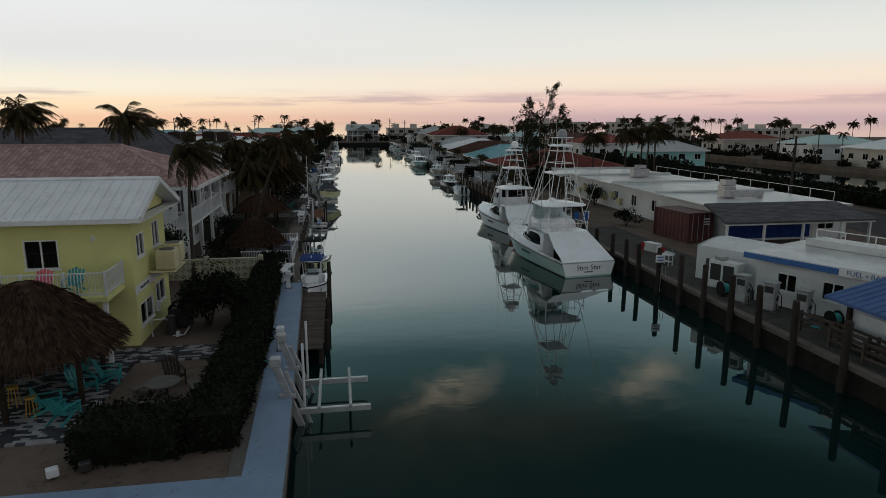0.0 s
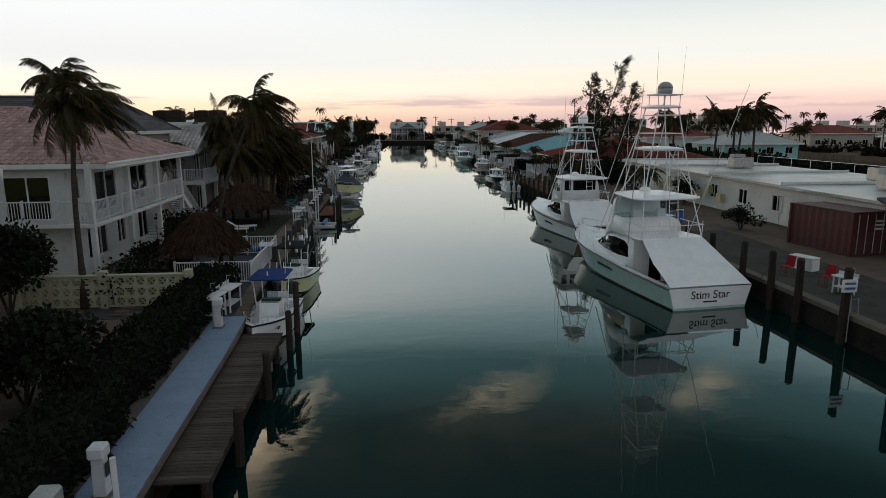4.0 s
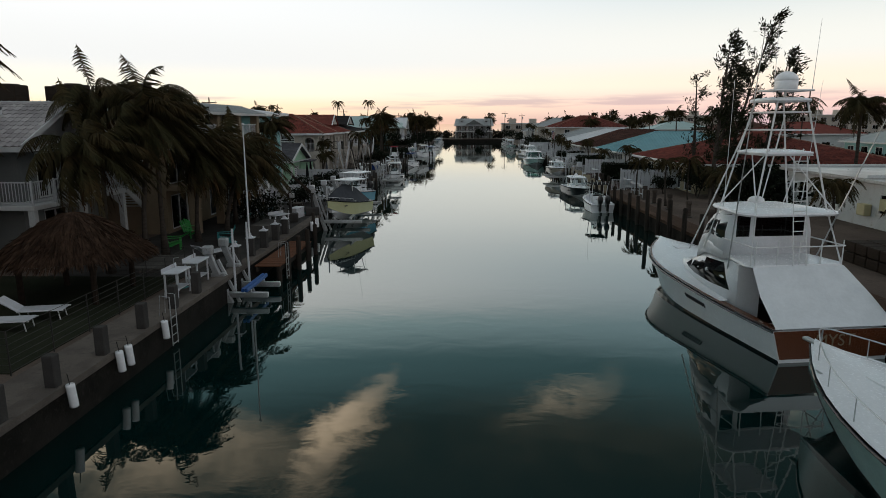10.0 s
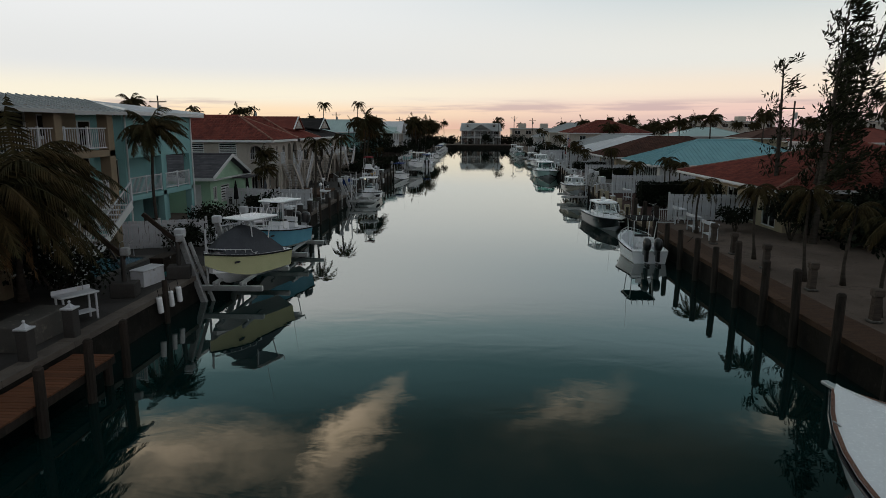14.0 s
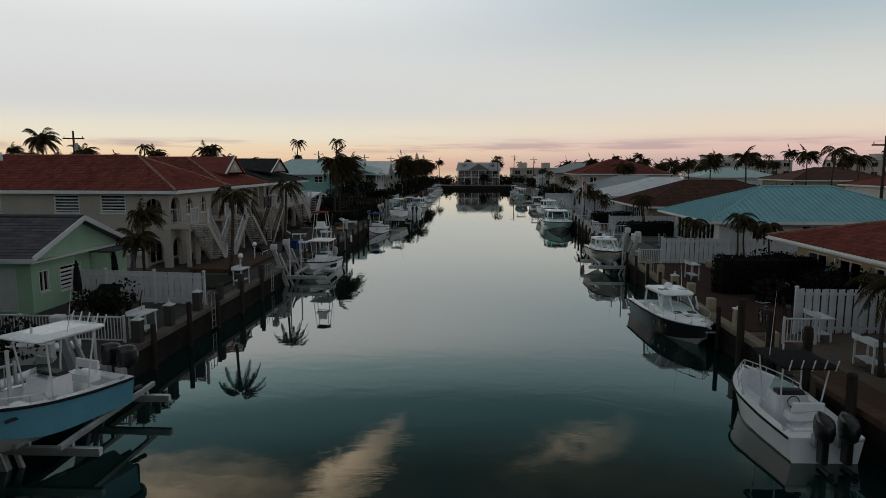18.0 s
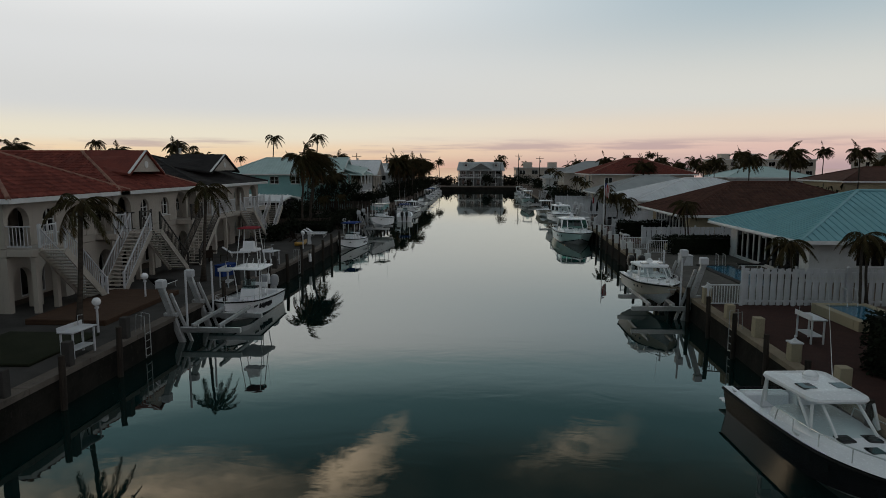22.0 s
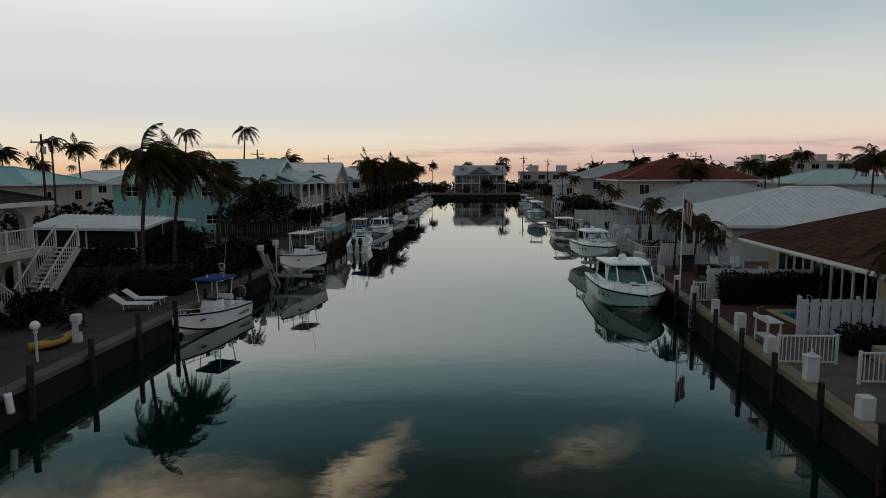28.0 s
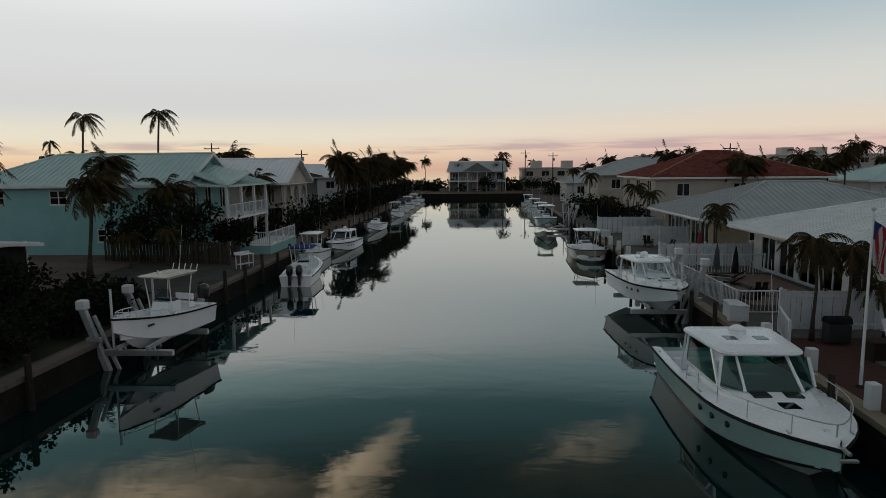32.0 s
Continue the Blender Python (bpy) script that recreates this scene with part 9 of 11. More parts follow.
for y in (71.2, 73.3, 75.4, 77.5, 79.5):
    dock_post(xl(y) - 0.35, y, 2.0)
for y in (103.4, 106.0, 108.8):
    dock_post(xl(y) - 0.3, y, 2.0)
for y in (52.4, 55.8, 57.7, 59.9, 62.2, 64.4, 66.4, 111.3, 114.2, 117.6, 128.6, 131.6, 134.4):
    dock_post(xl(y) - 0.22, y, 1.95, "concrete", False, 0.28, "plain square concrete mooring post on the seawall")
for k in range(16):
    y = 103.8 + k * 3.05
    if not 126 < y < 132:
        dock_post(xr(y) + 0.42, y, 1.75 + 0.15 * (k % 2), "plaster_sand" if y < 135 else "plaster_white", k % 3 == 1, 0.36, "square stuccoed seawall post")
for k in range(14):
    y = 152.6 + k * 3.3
    if not 171 < y < 179:
        dock_post(xr(y) + 0.40, y, 1.85, "plaster_white", False, 0.30, "square white seawall post")


def fender(x, y):
    t = thing("fender", pose(x, y, 0.86, 8, 0, 0), "white cylindrical fender hanging on the seawall", "fender", "fenders")
    part("body", Geo().tube([(0, 0, -0.30), (0, 0, -0.24), (0, 0, 0.24), (0, 0, 0.30)], 0.11, 9), M["gelcoat"], t, smooth=True)
    part("rope", Geo().tube([(0, 0, 0.3), (-0.02, 0, 0.6)], 0.012, 4), M["rubber"], t)


for y in (57.8, 60.1, 60.6, 62.9, 84.0, 84.9, 85.6, 132.2, 141.2):
    fender(xl(y) + 0.15, y)


def cleaning_table(x, y, ang=0, mat="vinyl", label="white fish-cleaning table on legs", w=1.25, d=0.6, h=0.95, z=GR + 0.03):
    t = thing("cleaning_table", pose(x, y, z, 0, 0, ang), label, "table", "dock tables")
    part("tabletop", Geo().box(-w / 2, w / 2, -d / 2, d / 2, h - 0.06, h, 0.02), M[mat], t)
    for sx in (-1, 1):
        for sy in (-1, 1):
            part("leg", Geo().box(sx * (w / 2 - 0.1) - 0.03, sx * (w / 2 - 0.1) + 0.03, sy * (d / 2 - 0.08) - 0.03, sy * (d / 2 - 0.08) + 0.03, 0, h - 0.06, 0.008), M[mat], t)
    part("lower_shelf", Geo().box(-w / 2 + 0.08, w / 2 - 0.08, -d / 2 + 0.06, d / 2 - 0.06, 0.28, 0.31), M[mat], t)
    part("backsplash", Geo().box(-w / 2, w / 2, d / 2 - 0.03, d / 2, h, h + 0.14, 0.008), M[mat], t)
    part("tap", Geo().tube([(w * 0.3, d / 2 - 0.05, h), (w * 0.3, d / 2 - 0.05, h + 0.35), (w * 0.3, d / 2 - 0.25, h + 0.38)], 0.015, 5), M["galv"], t)


for x, y, a in ((-4.9, 43.3, 80), (-5.2, 42.0, 80), (-5.1, 52.6, 90), (-5.3, 66.2, 90), (-5.3, 68.0, 90), (-5.6, 81.0, 60), (-5.2, 104.4, 85), (-5.2, 115.4, 85), (-4.9, 128.2, 90), (-4.9, 135.8, 75),
                (-4.7, 183.4, 60), (20.9, 98.4, 90), (21.0, 101.4, 90), (21.3, 105.2, 90), (21.0, 118.6, 90), (20.9, 147.8, 90), (22.2, 181.4, 90)):
    cleaning_table(x, y, a)


def pedestal(x, y, label=None):
    label = label or ("weathered wooden dockside power post" if x > 19 and y < 100 else "white dockside power pedestal")
    t = thing("power_pedestal", pose(x, y, GR + 0.03), label, "power pedestal", "power pedestals")
    m = M["plank"] if x > 19 and y < 100 else M["vinyl"]
    part("column", block(-0.13, 0.13, 0.26, 0.26, 0, 0.85, 0.02, 0.02, 0.9), m, t)
    part("head", Geo().box(-0.17, 0.17, -0.17, 0.17, 0.85, 1.12, 0.04), m, t)
    part("socket_panel", Geo().box(0.135, 0.15, -0.09, 0.09, 0.45, 0.75, 0.01), M["plastic_black"], t)
    part("base", Geo().box(-0.2, 0.2, -0.2, 0.2, -0.02, 0.06, 0.02), M["concrete_pale"], t)


for x, y in ((-4.75, 40.9), (-4.3, 30.0), (20.6, 90.6), (20.6, 86.6), (20.5, 94.0), (20.5, 82.4), (20.6, 97.0), (22.6, 158.6), (-5.2, 146.8), (-5.0, 160.4)):
    pedestal(x, y)


def globe_lamp(x, y, top=2.4, lit=False):
    t = thing("post_lamp", pose(x, y, GR), "white post lamp with a round globe", "lamp", "garden lamps")
    part("post", Geo().tube([(0, 0, 0), (0, 0, top - GR - 0.3)], 0.045, 8), M["vinyl"], t)
    part("collar", Geo().tube([(0, 0, top - GR - 0.32), (0, 0, top - GR - 0.24)], 0.08, 8), M["vinyl"], t)
    part("globe", Geo().ball((0, 0, top - GR - 0.05), 0.08 if lit else 0.17, 12, 8), M["lit"] if lit else M["gelcoat"], t, smooth=True)


globe_lamp(-6.3, 118.4, 2.4)
globe_lamp(-7.4, 124.2, 2.4)
globe_lamp(-5.1, 144.4, 2.45)
globe_lamp(-4.4, 131.2, 1.9, True)
globe_lamp(-6.0, 196.4, 2.0, True)
globe_lamp(-5.4, 192.0, 1.9, True)


def pole(x, y, top, label, r=0.05, mat="alu_white"):
    t = thing("flagpole", pose(x, y, GR), label, "pole", "poles")
    part("shaft", Geo().tube([(0, 0, 0), (0, 0, (top - GR) * 0.6), (0, 0, top - GR)], r, 8, r * 0.5), M[mat], t)
    part("finial", Geo().ball((0, 0, top - GR + 0.05), 0.07, 8, 5), M["vinyl"], t)
    part("base", Geo().tube([(0, 0, -0.02), (0, 0, 0.12)], r * 2.2, 8), M["concrete"], t)
    return t


pole(-4.85, 73.2, 7.3, "bare weathered flagpole leaning by the terrace")
fp = pole(21.75, 160.9, 6.3, "white flagpole carrying a drooping striped flag")
cl = [mesh_of("flag_stripe", Geo().loft([[(0.06 + 0.10 * math.sin(k * 1.3) * 0.4, -0.04 * math.cos(k), z) for k in (0, 1)] for z in (0, 1)], False), M["flag_red"])]
for k in range(7):
    g = Geo()
    rows = []
    for j in range(6):
        f = j / 5
        x = 0.05 + 0.075 * k * (1 - 0.25 * f)
        rows.append([(x, 0.08 * math.sin(4 * f + k), 4.9 - 1.25 * f - 0.05 * k), (x + 0.085, 0.08 * math.sin(4 * f + k + 1), 4.9 - 1.25 * f - 0.05 * (k + 1))])
    part("flag_stripe", g.loft(rows, False), M["flag_red"] if k % 2 else M["flag_white"], fp)
part("flag_canton", Geo().loft([[(0.05, 0.012, 4.92), (0.34, 0.02, 4.74)], [(0.05, 0.02, 4.4), (0.32, 0.09, 4.22)]], False), M["flag_blue"], fp)
part("truck_line", Geo().tube([(0.04, 0.0, 5.1), (0.04, 0.03, 1.0)], 0.006, 4), M["flag_white"], fp)


# ---- garden furniture ----
def thatch_hut(x, y, r, eave, peak, posts, label):
    """Round palm-thatch shelter: layered ragged thatch on timber posts."""
    t = thing("thatched_hut", pose(x, y, GR), label, "thatched hut", "thatched huts")
    e, p = eave - GR, peak - GR
    rnd = random.Random(int(x * 10))
    n, m = 40, 7
    rings = []
    for j in range(m + 1):
        f = j / m
        rr = r * (1 - f) ** 0.85 + 0.12
        rings.append([((rr + rnd.uniform(-0.05, 0.05)) * math.cos(2 * math.pi * k / n), (rr + rnd.uniform(-0.05, 0.05)) * math.sin(2 * math.pi * k / n), e + (p - e) * (1 - (1 - f) ** 1.25) + rnd.uniform(-0.03, 0.03)) for k in range(n)])
    part("thatch_body", Geo().loft(rings), M["thatch"], t)
    P, N = [], []
    for _ in range(int(2600 * r)):
        f = rnd.random() ** 1.3 * 0.98
        a = rnd.random() * 2 * math.pi
        rr = r * (1 - f) ** 0.85 + 0.14
        P.append((rr * math.cos(a), rr * math.sin(a), e + (p - e) * (1 - (1 - f) ** 1.25) + 0.03))
        N.append((math.cos(a) * 1.1, math.sin(a) * 1.1, -0.95))
    ob = new("thatch_fringe", leaf_mesh("thatch_fringe", P, N, 0.055, M["thatch"], 7.0, 0.22))
    ob.parent = t
    tagged(ob, kind="stuff")
    for k in range(posts):
        a = 2 * math.pi * (k + 0.5) / posts
        q = (r * 0.78 * math.cos(a), r * 0.78 * math.sin(a))
        part("post", Geo().tube([(q[0], q[1], 0), (q[0] * 1.01, q[1], e + 0.25)], 0.11, 8, 0.10), M["wood_dark"], t)
        part("rafter", Geo().tube([(q[0] * 1.2, q[1] * 1.2, e + 0.02), (0, 0, p - 0.35)], 0.06, 6), M["wood_dark"], t)
    return t


thatch_hut(-12.9, 26.6, 2.95, 3.15, 5.5, 6, "large round thatched hut over a patterned patio")
thatch_hut(-7.7, 50.2, 1.85, 2.4, 4.2, 4, "round thatched hut beside a brick patio")
thatch_hut(-9.0, 66.2, 2.4, 2.7, 4.2, 4, "round thatched hut on a dark lawn")


def adirondack(x, y, ang, mat, label, z=GR + 0.03):
    t = thing("adirondack_chair", pose(x, y, z, 0, 0, ang), label, "chair", "slatted garden chairs")
    far = y > 145
    for k in range(2 if far else 5):
        yy = (-0.14 + 0.28 * k) if far else -0.24 + 0.12 * k
        if far:
            part("back_slat", Geo().bar((-0.22, yy, 0.28), (-0.52, yy * 1.15, 0.97), 0.24, 0.02), M[mat], t)
            continue
        part("back_slat", Geo().bar((-0.22, yy, 0.28), (-0.52, yy * 1.15, 1.0 - abs(k - 2) * 0.05), 0.10, 0.02), M[mat], t)
    if far:
        part("seat", Geo().bar((-0.22, 0, 0.30), (0.42, 0, 0.41), 0.56, 0.03), M[mat], t)
    for k in range(0 if far else 5):
        part("seat_slat", Geo().box(-0.22 + 0.13 * k, -0.11 + 0.13 * k, -0.28, 0.28, 0.30 + 0.025 * k, 0.32 + 0.025 * k), M[mat], t)
    for s in (1, -1):
        part("arm", Geo().box(-0.42, 0.42, s * 0.30 - 0.06, s * 0.30 + 0.06, 0.58, 0.605, 0.008), M[mat], t)
        part("front_leg", Geo().box(0.32, 0.40, s * 0.30 - 0.02, s * 0.30 + 0.02, 0, 0.58), M[mat], t)
        part("rear_leg", Geo().bar((0.36, s * 0.27, 0.38), (-0.55, s * 0.27, 0.0), 0.03, 0.09), M[mat], t)
    return t


adirondack(-13.9, 30.3, -90, "plastic_pink", "pink slatted plastic chair on the balcony", GR + 2.95)
adirondack(-12.7, 30.4, -90, "plastic_teal", "teal slatted plastic chair on the balcony", GR + 2.95)
for x, y, a in ((-11.8, 25.0, 20), (-11.2, 26.4, -30), (-11.0, 24.2, 70), (-12.0, 28.2, 150), (-10.6, 27.4, 10)):
    adirondack(x, y, a, "plastic_teal", "teal slatted plastic chair under the thatched hut", GR + 0.06)
adirondack(-8.1, 27.0, -60, "wood_dark", "brown slatted wooden chair on the sand")
adirondack(-9.9, 78.4, -30, "plastic_green", "bright green slatted chair on the terrace")
adirondack(-7.2, 76.4, 200, "plastic_teal", "blue-green slatted chair on the terrace")
adirondack(-9.4, 75.0, 20, "plastic_green", "green slatted chair on the terrace")
adirondack(25.4, 165.0, -75, "vinyl", "white slatted garden chair beside the pool")
adirondack(26.6, 165.1, -90, "vinyl", "white slatted garden chair beside the pool")
for x, y, a in ((23.4, 172.2, 120), (24.2, 173.4, 80), (24.9, 190.6, 200), (24.4, 194.2, 60), (-8.0, 150.2, 0), (-7.0, 149.2, 60), (23.0, 224.0, 120), (23.8, 226.0, 70)):
    adirondack(x, y, a, "wood_dark", "dark slatted garden chair on the terrace")


def lounger(x, y, ang, mat, label, up=35):
    t = thing("sun_lounger", pose(x, y, GR + 0.03, 0, 0, ang), label, "sun lounger", "sun loungers")
    part("bed", Geo().box(-0.2, 1.15, -0.30, 0.30, 0.30, 0.36, 0.015), M[mat], t)
    a = radians(up)
    part("backrest", Geo().bar((-0.2, 0, 0.33), (-0.2 - 0.72 * math.cos(a), 0, 0.33 + 0.72 * math.sin(a)), 0.58, 0.05, 0.015), M[mat], t)
    for sx in (-0.15, 1.0):
        for s in (1, -1):
            part("leg", Geo().tube([(sx, s * 0.27, 0.31), (sx + 0.05, s * 0.27, 0)], 0.02, 5), M["alu_white"], t)
    for s in (1, -1):
        part("side_rail", Geo().tube([(-0.2, s * 0.31, 0.32), (1.18, s * 0.31, 0.32)], 0.02, 5), M["alu_white"], t)


for x, y, a in ((-9.2, 61.9, 10), (-8.9, 63.1, 12), (-6.6, 72.6, 60), (-8.8, 139.4, 15), (-6.4, 152.6, 5), (-6.5, 153.9, 5)):
    lounger(x, y, a, "vinyl", "white plastic sun lounger")
for x, y, a in ((-7.6, 45.6, 70), (-6.5, 46.4, 80), (26.3, 130.4, 180), (26.3, 133.0, 180), (26.4, 135.6, 180), (23.8, 176.2, 140), (24.6, 178.0, 140), (-8.0, 127.0, 90)):
    lounger(x, y, a, "canvas_black", "dark mesh sun lounger on the terrace")


def table_set(x, y, label, r=0.55, chairs=4, mat="wood_dark", stone=False, z=GR + 0.03):
    t = thing("round_table", pose(x, y, z), label, "table", "garden tables")
    m = "concrete_pale" if stone else mat
    part("tabletop", Geo().tube([(0, 0, 0.70), (0, 0, 0.76)], r, 18), M[m], t)
    part("pedestal", Geo().tube([(0, 0, 0), (0, 0, 0.1), (0, 0, 0.7)], 0.22 if stone else 0.06, 10, 0.14 if stone else 0.05), M[m], t)
    for k in range(chairs):
        a = 2 * math.pi * k / chairs + 0.4
        cx, cy = x + (r + 0.45) * math.cos(a), y + (r + 0.45) * math.sin(a)
        if stone:
            b = thing("curved_bench", pose(cx, cy, z, 0, 0, math.degrees(a)), "curved pale cast-stone garden bench", "bench", "stone benches")
            part("seat", Geo().box(-0.18, 0.18, -0.5, 0.5, 0.36, 0.43, 0.02), M[m], b)
            for s in (1, -1):
                part("leg", Geo().box(-0.12, 0.12, s * 0.34 - 0.08, s * 0.34 + 0.08, 0, 0.36, 0.02), M[m], b)
        else:
            c = thing("garden_chair", pose(cx, cy, z, 0, 0, math.degrees(a)), "dark metal garden chair", "chair", "garden chairs")
            part("seat", Geo().box(-0.24, 0.24, -0.24, 0.24, 0.42, 0.46, 0.015), M[mat], c)
            part("backrest", Geo().bar((0.22, 0, 0.46), (0.32, 0, 0.95), 0.46, 0.03), M[mat], c)
            for sx in (-0.2, 0.2):
                for s in (1, -1):
                    part("leg", Geo().tube([(sx, s * 0.2, 0.43), (sx * 1.15, s * 0.22, 0)], 0.018, 5), M[mat], c)


table_set(-8.1, 25.4, "round cast-stone mosaic table on the sand", 0.62, 3, stone=True, z=GR)
table_set(-8.1, 141.6, "round white stone table with curved benches", 0.65, 3, stone=True)
table_set(-7.4, 46.2, "small dark patio table", 0.4, 2)
table_set(-8.6, 113.8 - 5.6, "round garden table by the cottage fence", 0.5, 3)
table_set(22.8, 107.8, "dark round dining table beside the pool", 0.75, 6)
table_set(25.2, 170.8, "small dark table by the raised pool", 0.45, 3)
table_set(24.6, 186.0, "dark round dining table with chairs", 0.6, 5)
table_set(23.8, 207.0, "dark dining table on the terrace", 0.6, 5)
table_set(-9.6, 137.0, "dark dining table under the arcade", 0.5, 4)


def umbrella(x, y, mat, label):
    t = thing("patio_umbrella", pose(x, y, GR + 0.03), label, "umbrella", "closed umbrellas")
    part("pole", Geo().tube([(0, 0, 0), (0, 0, 2.3)], 0.025, 6), M["wood_dark"], t)
    part("canopy", Geo().loft([[(rr * math.cos(2 * math.pi * k / 8) * (1 + 0.2 * (k % 2)), rr * math.sin(2 * math.pi * k / 8) * (1 + 0.2 * (k % 2)), z) for k in range(8)] for z, rr in ((0.95, 0.16), (1.3, 0.15), (1.9, 0.10), (2.35, 0.02))]), M[mat], t)
    part("base", Geo().tube([(0, 0, 0), (0, 0, 0.1)], 0.28, 12), M["concrete"], t)


for x, y, m in ((-10.4, 108.6, "canvas_black"), (-8.8, 110.6, "canvas_grey"), (25.0, 184.2, "canvas_red"), (23.4, 176.8, "canvas_grey"), (23.9, 175.6, "canvas_black"), (-11.0, 112.8, "canvas_black")):
    umbrella(x, y, m, "closed patio umbrella on its stand")


def pool(x0, x1, y0, y1, rim, label, top=0.10):
    t = thing("swimming_pool", pose(x0, y0, GR), label, "pool", "pools")
    a, b = x1 - x0, y1 - y0
    w = 0.35
    for q in ((0, a, 0, w), (0, a, b - w, b), (0, w, w + 0.004, b - w - 0.004), (a - w, a, w + 0.004, b - w - 0.004)):
        part("coping", Geo().box(*q, -0.1, top, 0.02), M[rim], t)
    part("pool_water", Geo().box(w + 0.004, a - w - 0.004, w + 0.004, b - w - 0.004, -0.08, top - 0.05), M["pool_water"], t)
    for s in (0, 0.45):
        part("handrail", Geo().tube([(a * 0.5 + s, b - w * 0.5, top), (a * 0.5 + s, b - w * 0.5, top + 0.75), (a * 0.5 + s, b - w * 1.6, top + 0.7), (a * 0.5 + s, b - w * 1.9, top - 0.02)], 0.022, 6), M["alu"], t)


pool(-11.2, -8.2, 86.6, 91.6, "concrete_pale", "turquoise pool below the balconies", 0.08)
pool(22.8, 24.8, 109.4, 113.2, "concrete_pale", "dark blue pool on a brick terrace")
pool(23.6, 26.0, 118.8 + 1.2, 123.6, "plaster_sand", "small raised pool with a sand-coloured rim", 0.45)
pool(23.2, 25.6, 129.4, 137.4, "concrete", "long dark blue pool on a stone terrace")
pool(23.6, 26.0, 144.4, 146.0, "plaster_sand", "raised spa with a pale rim", 0.5)
pool(23.4, 26.0, 149.8, 153.6, "plaster_sand", "pool with a pale coping on a red brick terrace")
pool(23.6, 25.9, 159.4, 163.9, "concrete_pale", "blue pool beside white garden chairs")
pool(24.2, 27.4, 172.8, 179.6, "concrete", "blue pool on a raised brick deck", 0.35)


def grill(x, y, ang, label="covered black gas grill"):
    t = thing("gas_grill", pose(x, y, GR + 0.03, 0, 0, ang), label, "grill", "grills")
    part("cart", Geo().box(-0.4, 0.4, -0.25, 0.25, 0.1, 0.75, 0.02), M["plastic_black"], t)
    part("lid", Geo().loft([[(-0.42, 0.26 * math.cos(a), 0.78 + 0.26 * math.sin(a)) for a in (math.pi * k / 6 for k in range(7))], [(0.42, 0.26 * math.cos(a), 0.78 + 0.26 * math.sin(a)) for a in (math.pi * k / 6 for k in range(7))]]), M["canvas_black"], t)
    part("side_shelf", Geo().box(0.42, 0.75, -0.22, 0.22, 0.74, 0.78, 0.01), M["galv"], t)


for x, y, a in ((-9.6, 109.8, 0), (-11.4, 111.0, 0), (23.6, 165.6, 0), (25.2, 206.4, 0), (-9.9, 35.0, 90)):
    grill(x, y, a)


def dock_box(x, y, ang, mat="vinyl", label="white dock box with a sloping lid", w=1.3, d=0.6, h=0.6, z=GR + 0.03):
    t = thing("dock_box", pose(x, y, z, 0, 0, ang), label, "dock box", "dock boxes")
    part("body", block(-w / 2, w / 2, d, d, 0, h, 0.02, 0.02, 0.97), M[mat], t)
    part("lid", Geo().box(-w / 2 - 0.02, w / 2 + 0.02, -d / 2 - 0.02, d / 2 + 0.02, h, h + 0.08, 0.03), M[mat], t)
    part("latch", Geo().box(-0.05, 0.05, -d / 2 - 0.035, -d / 2 - 0.02, h - 0.05, h + 0.03), M["galv"], t)


for x, y, a, m, lab in ((-5.9, 86.2, 80, "vinyl", "white dock box beside a coiled hose"), (-6.4, 88.6, 90, "wood_dark", "dark wooden planter box on the terrace"), (-7.2, 100.8, 20, "vinyl", "white dock box on the terrace"), (24.2, 163.6, 0, "wood_dark", "brown slatted deck box by the fence"),
                        (21.6, 169.6, 90, "vinyl", "white dock box by the seawall"), (22.6, 137.8, 90, "vinyl", "white dock box by the seawall"), (-6.4, 131.8, 70, "canvas_blue", "dark blue covered box on the terrace"), (22.4, 201.0, 90, "vinyl", "white dock box by the seawall")):
    dock_box(x, y, a, m, lab)


def hose(x, y, z=GR + 0.03, mat="plastic_teal"):
    t = thing("garden_hose", pose(x, y, z), "coiled green garden hose", "hose", "hoses")
    pts = [(0.28 * math.cos(a) * (1 - 0.02 * k), 0.28 * math.sin(a) * (1 - 0.02 * k), 0.03 + 0.006 * k) for k, a in enumerate(2 * math.pi * i / 10 for i in range(30))]
    part("coil", Geo().tube(pts, 0.02, 5), M[mat], t)
    part("nozzle", Geo().tube([pts[-1], (0.5, 0.2, 0.03)], 0.02, 5), M["plastic_black"], t)


for x, y in ((-5.7, 87.4), (-5.5, 67.0), (21.3, 28.8), (20.8, 32.2), (-4.9, 28.4)):
    hose(x, y)


def kayak(x, y, ang, mat, label, L=3.2):
    t = thing("kayak", pose(x, y, GR + 0.05, 0, 0, ang), label, "kayak", "kayaks")
    rings = []
    for k in range(9):
        f = -1 + 2 * k / 8
        w = 0.36 * math.cos(f * 1.5) + 0.01
        z = 0.10 * f * f
        rings.append([(f * L / 2, w * math.cos(a), 0.17 + z + (0.15 * math.sin(a) if a < 3.15 else 0.17 * math.sin(a))) for a in (2 * math.pi * j / 10 for j in range(10))])
    part("hull", Geo().loft(rings), M[mat], t, smooth=True)
    part("seat_well", Geo().loft([[(0.45 * math.cos(a), 0.22 * math.sin(a), z) for a in (2 * math.pi * j / 12 for j in range(12))] for z in (0.30, 0.335)]), M["plastic_black"], t)


kayak(-7.0, 54.9, 20, "plastic_blue", "blue kayak lying beside the thatched hut")
kayak(-6.4, 97.4, 70, "gelcoat", "white paddleboard on a terrace stand", 3.4)
kayak(-7.6, 101.8, 20, "gelcoat", "white dinghy turned over on the terrace", 2.6)
kayak(-5.8, 146.3, 80, "plastic_yellow", "yellow kayak by the seawall", 2.2)


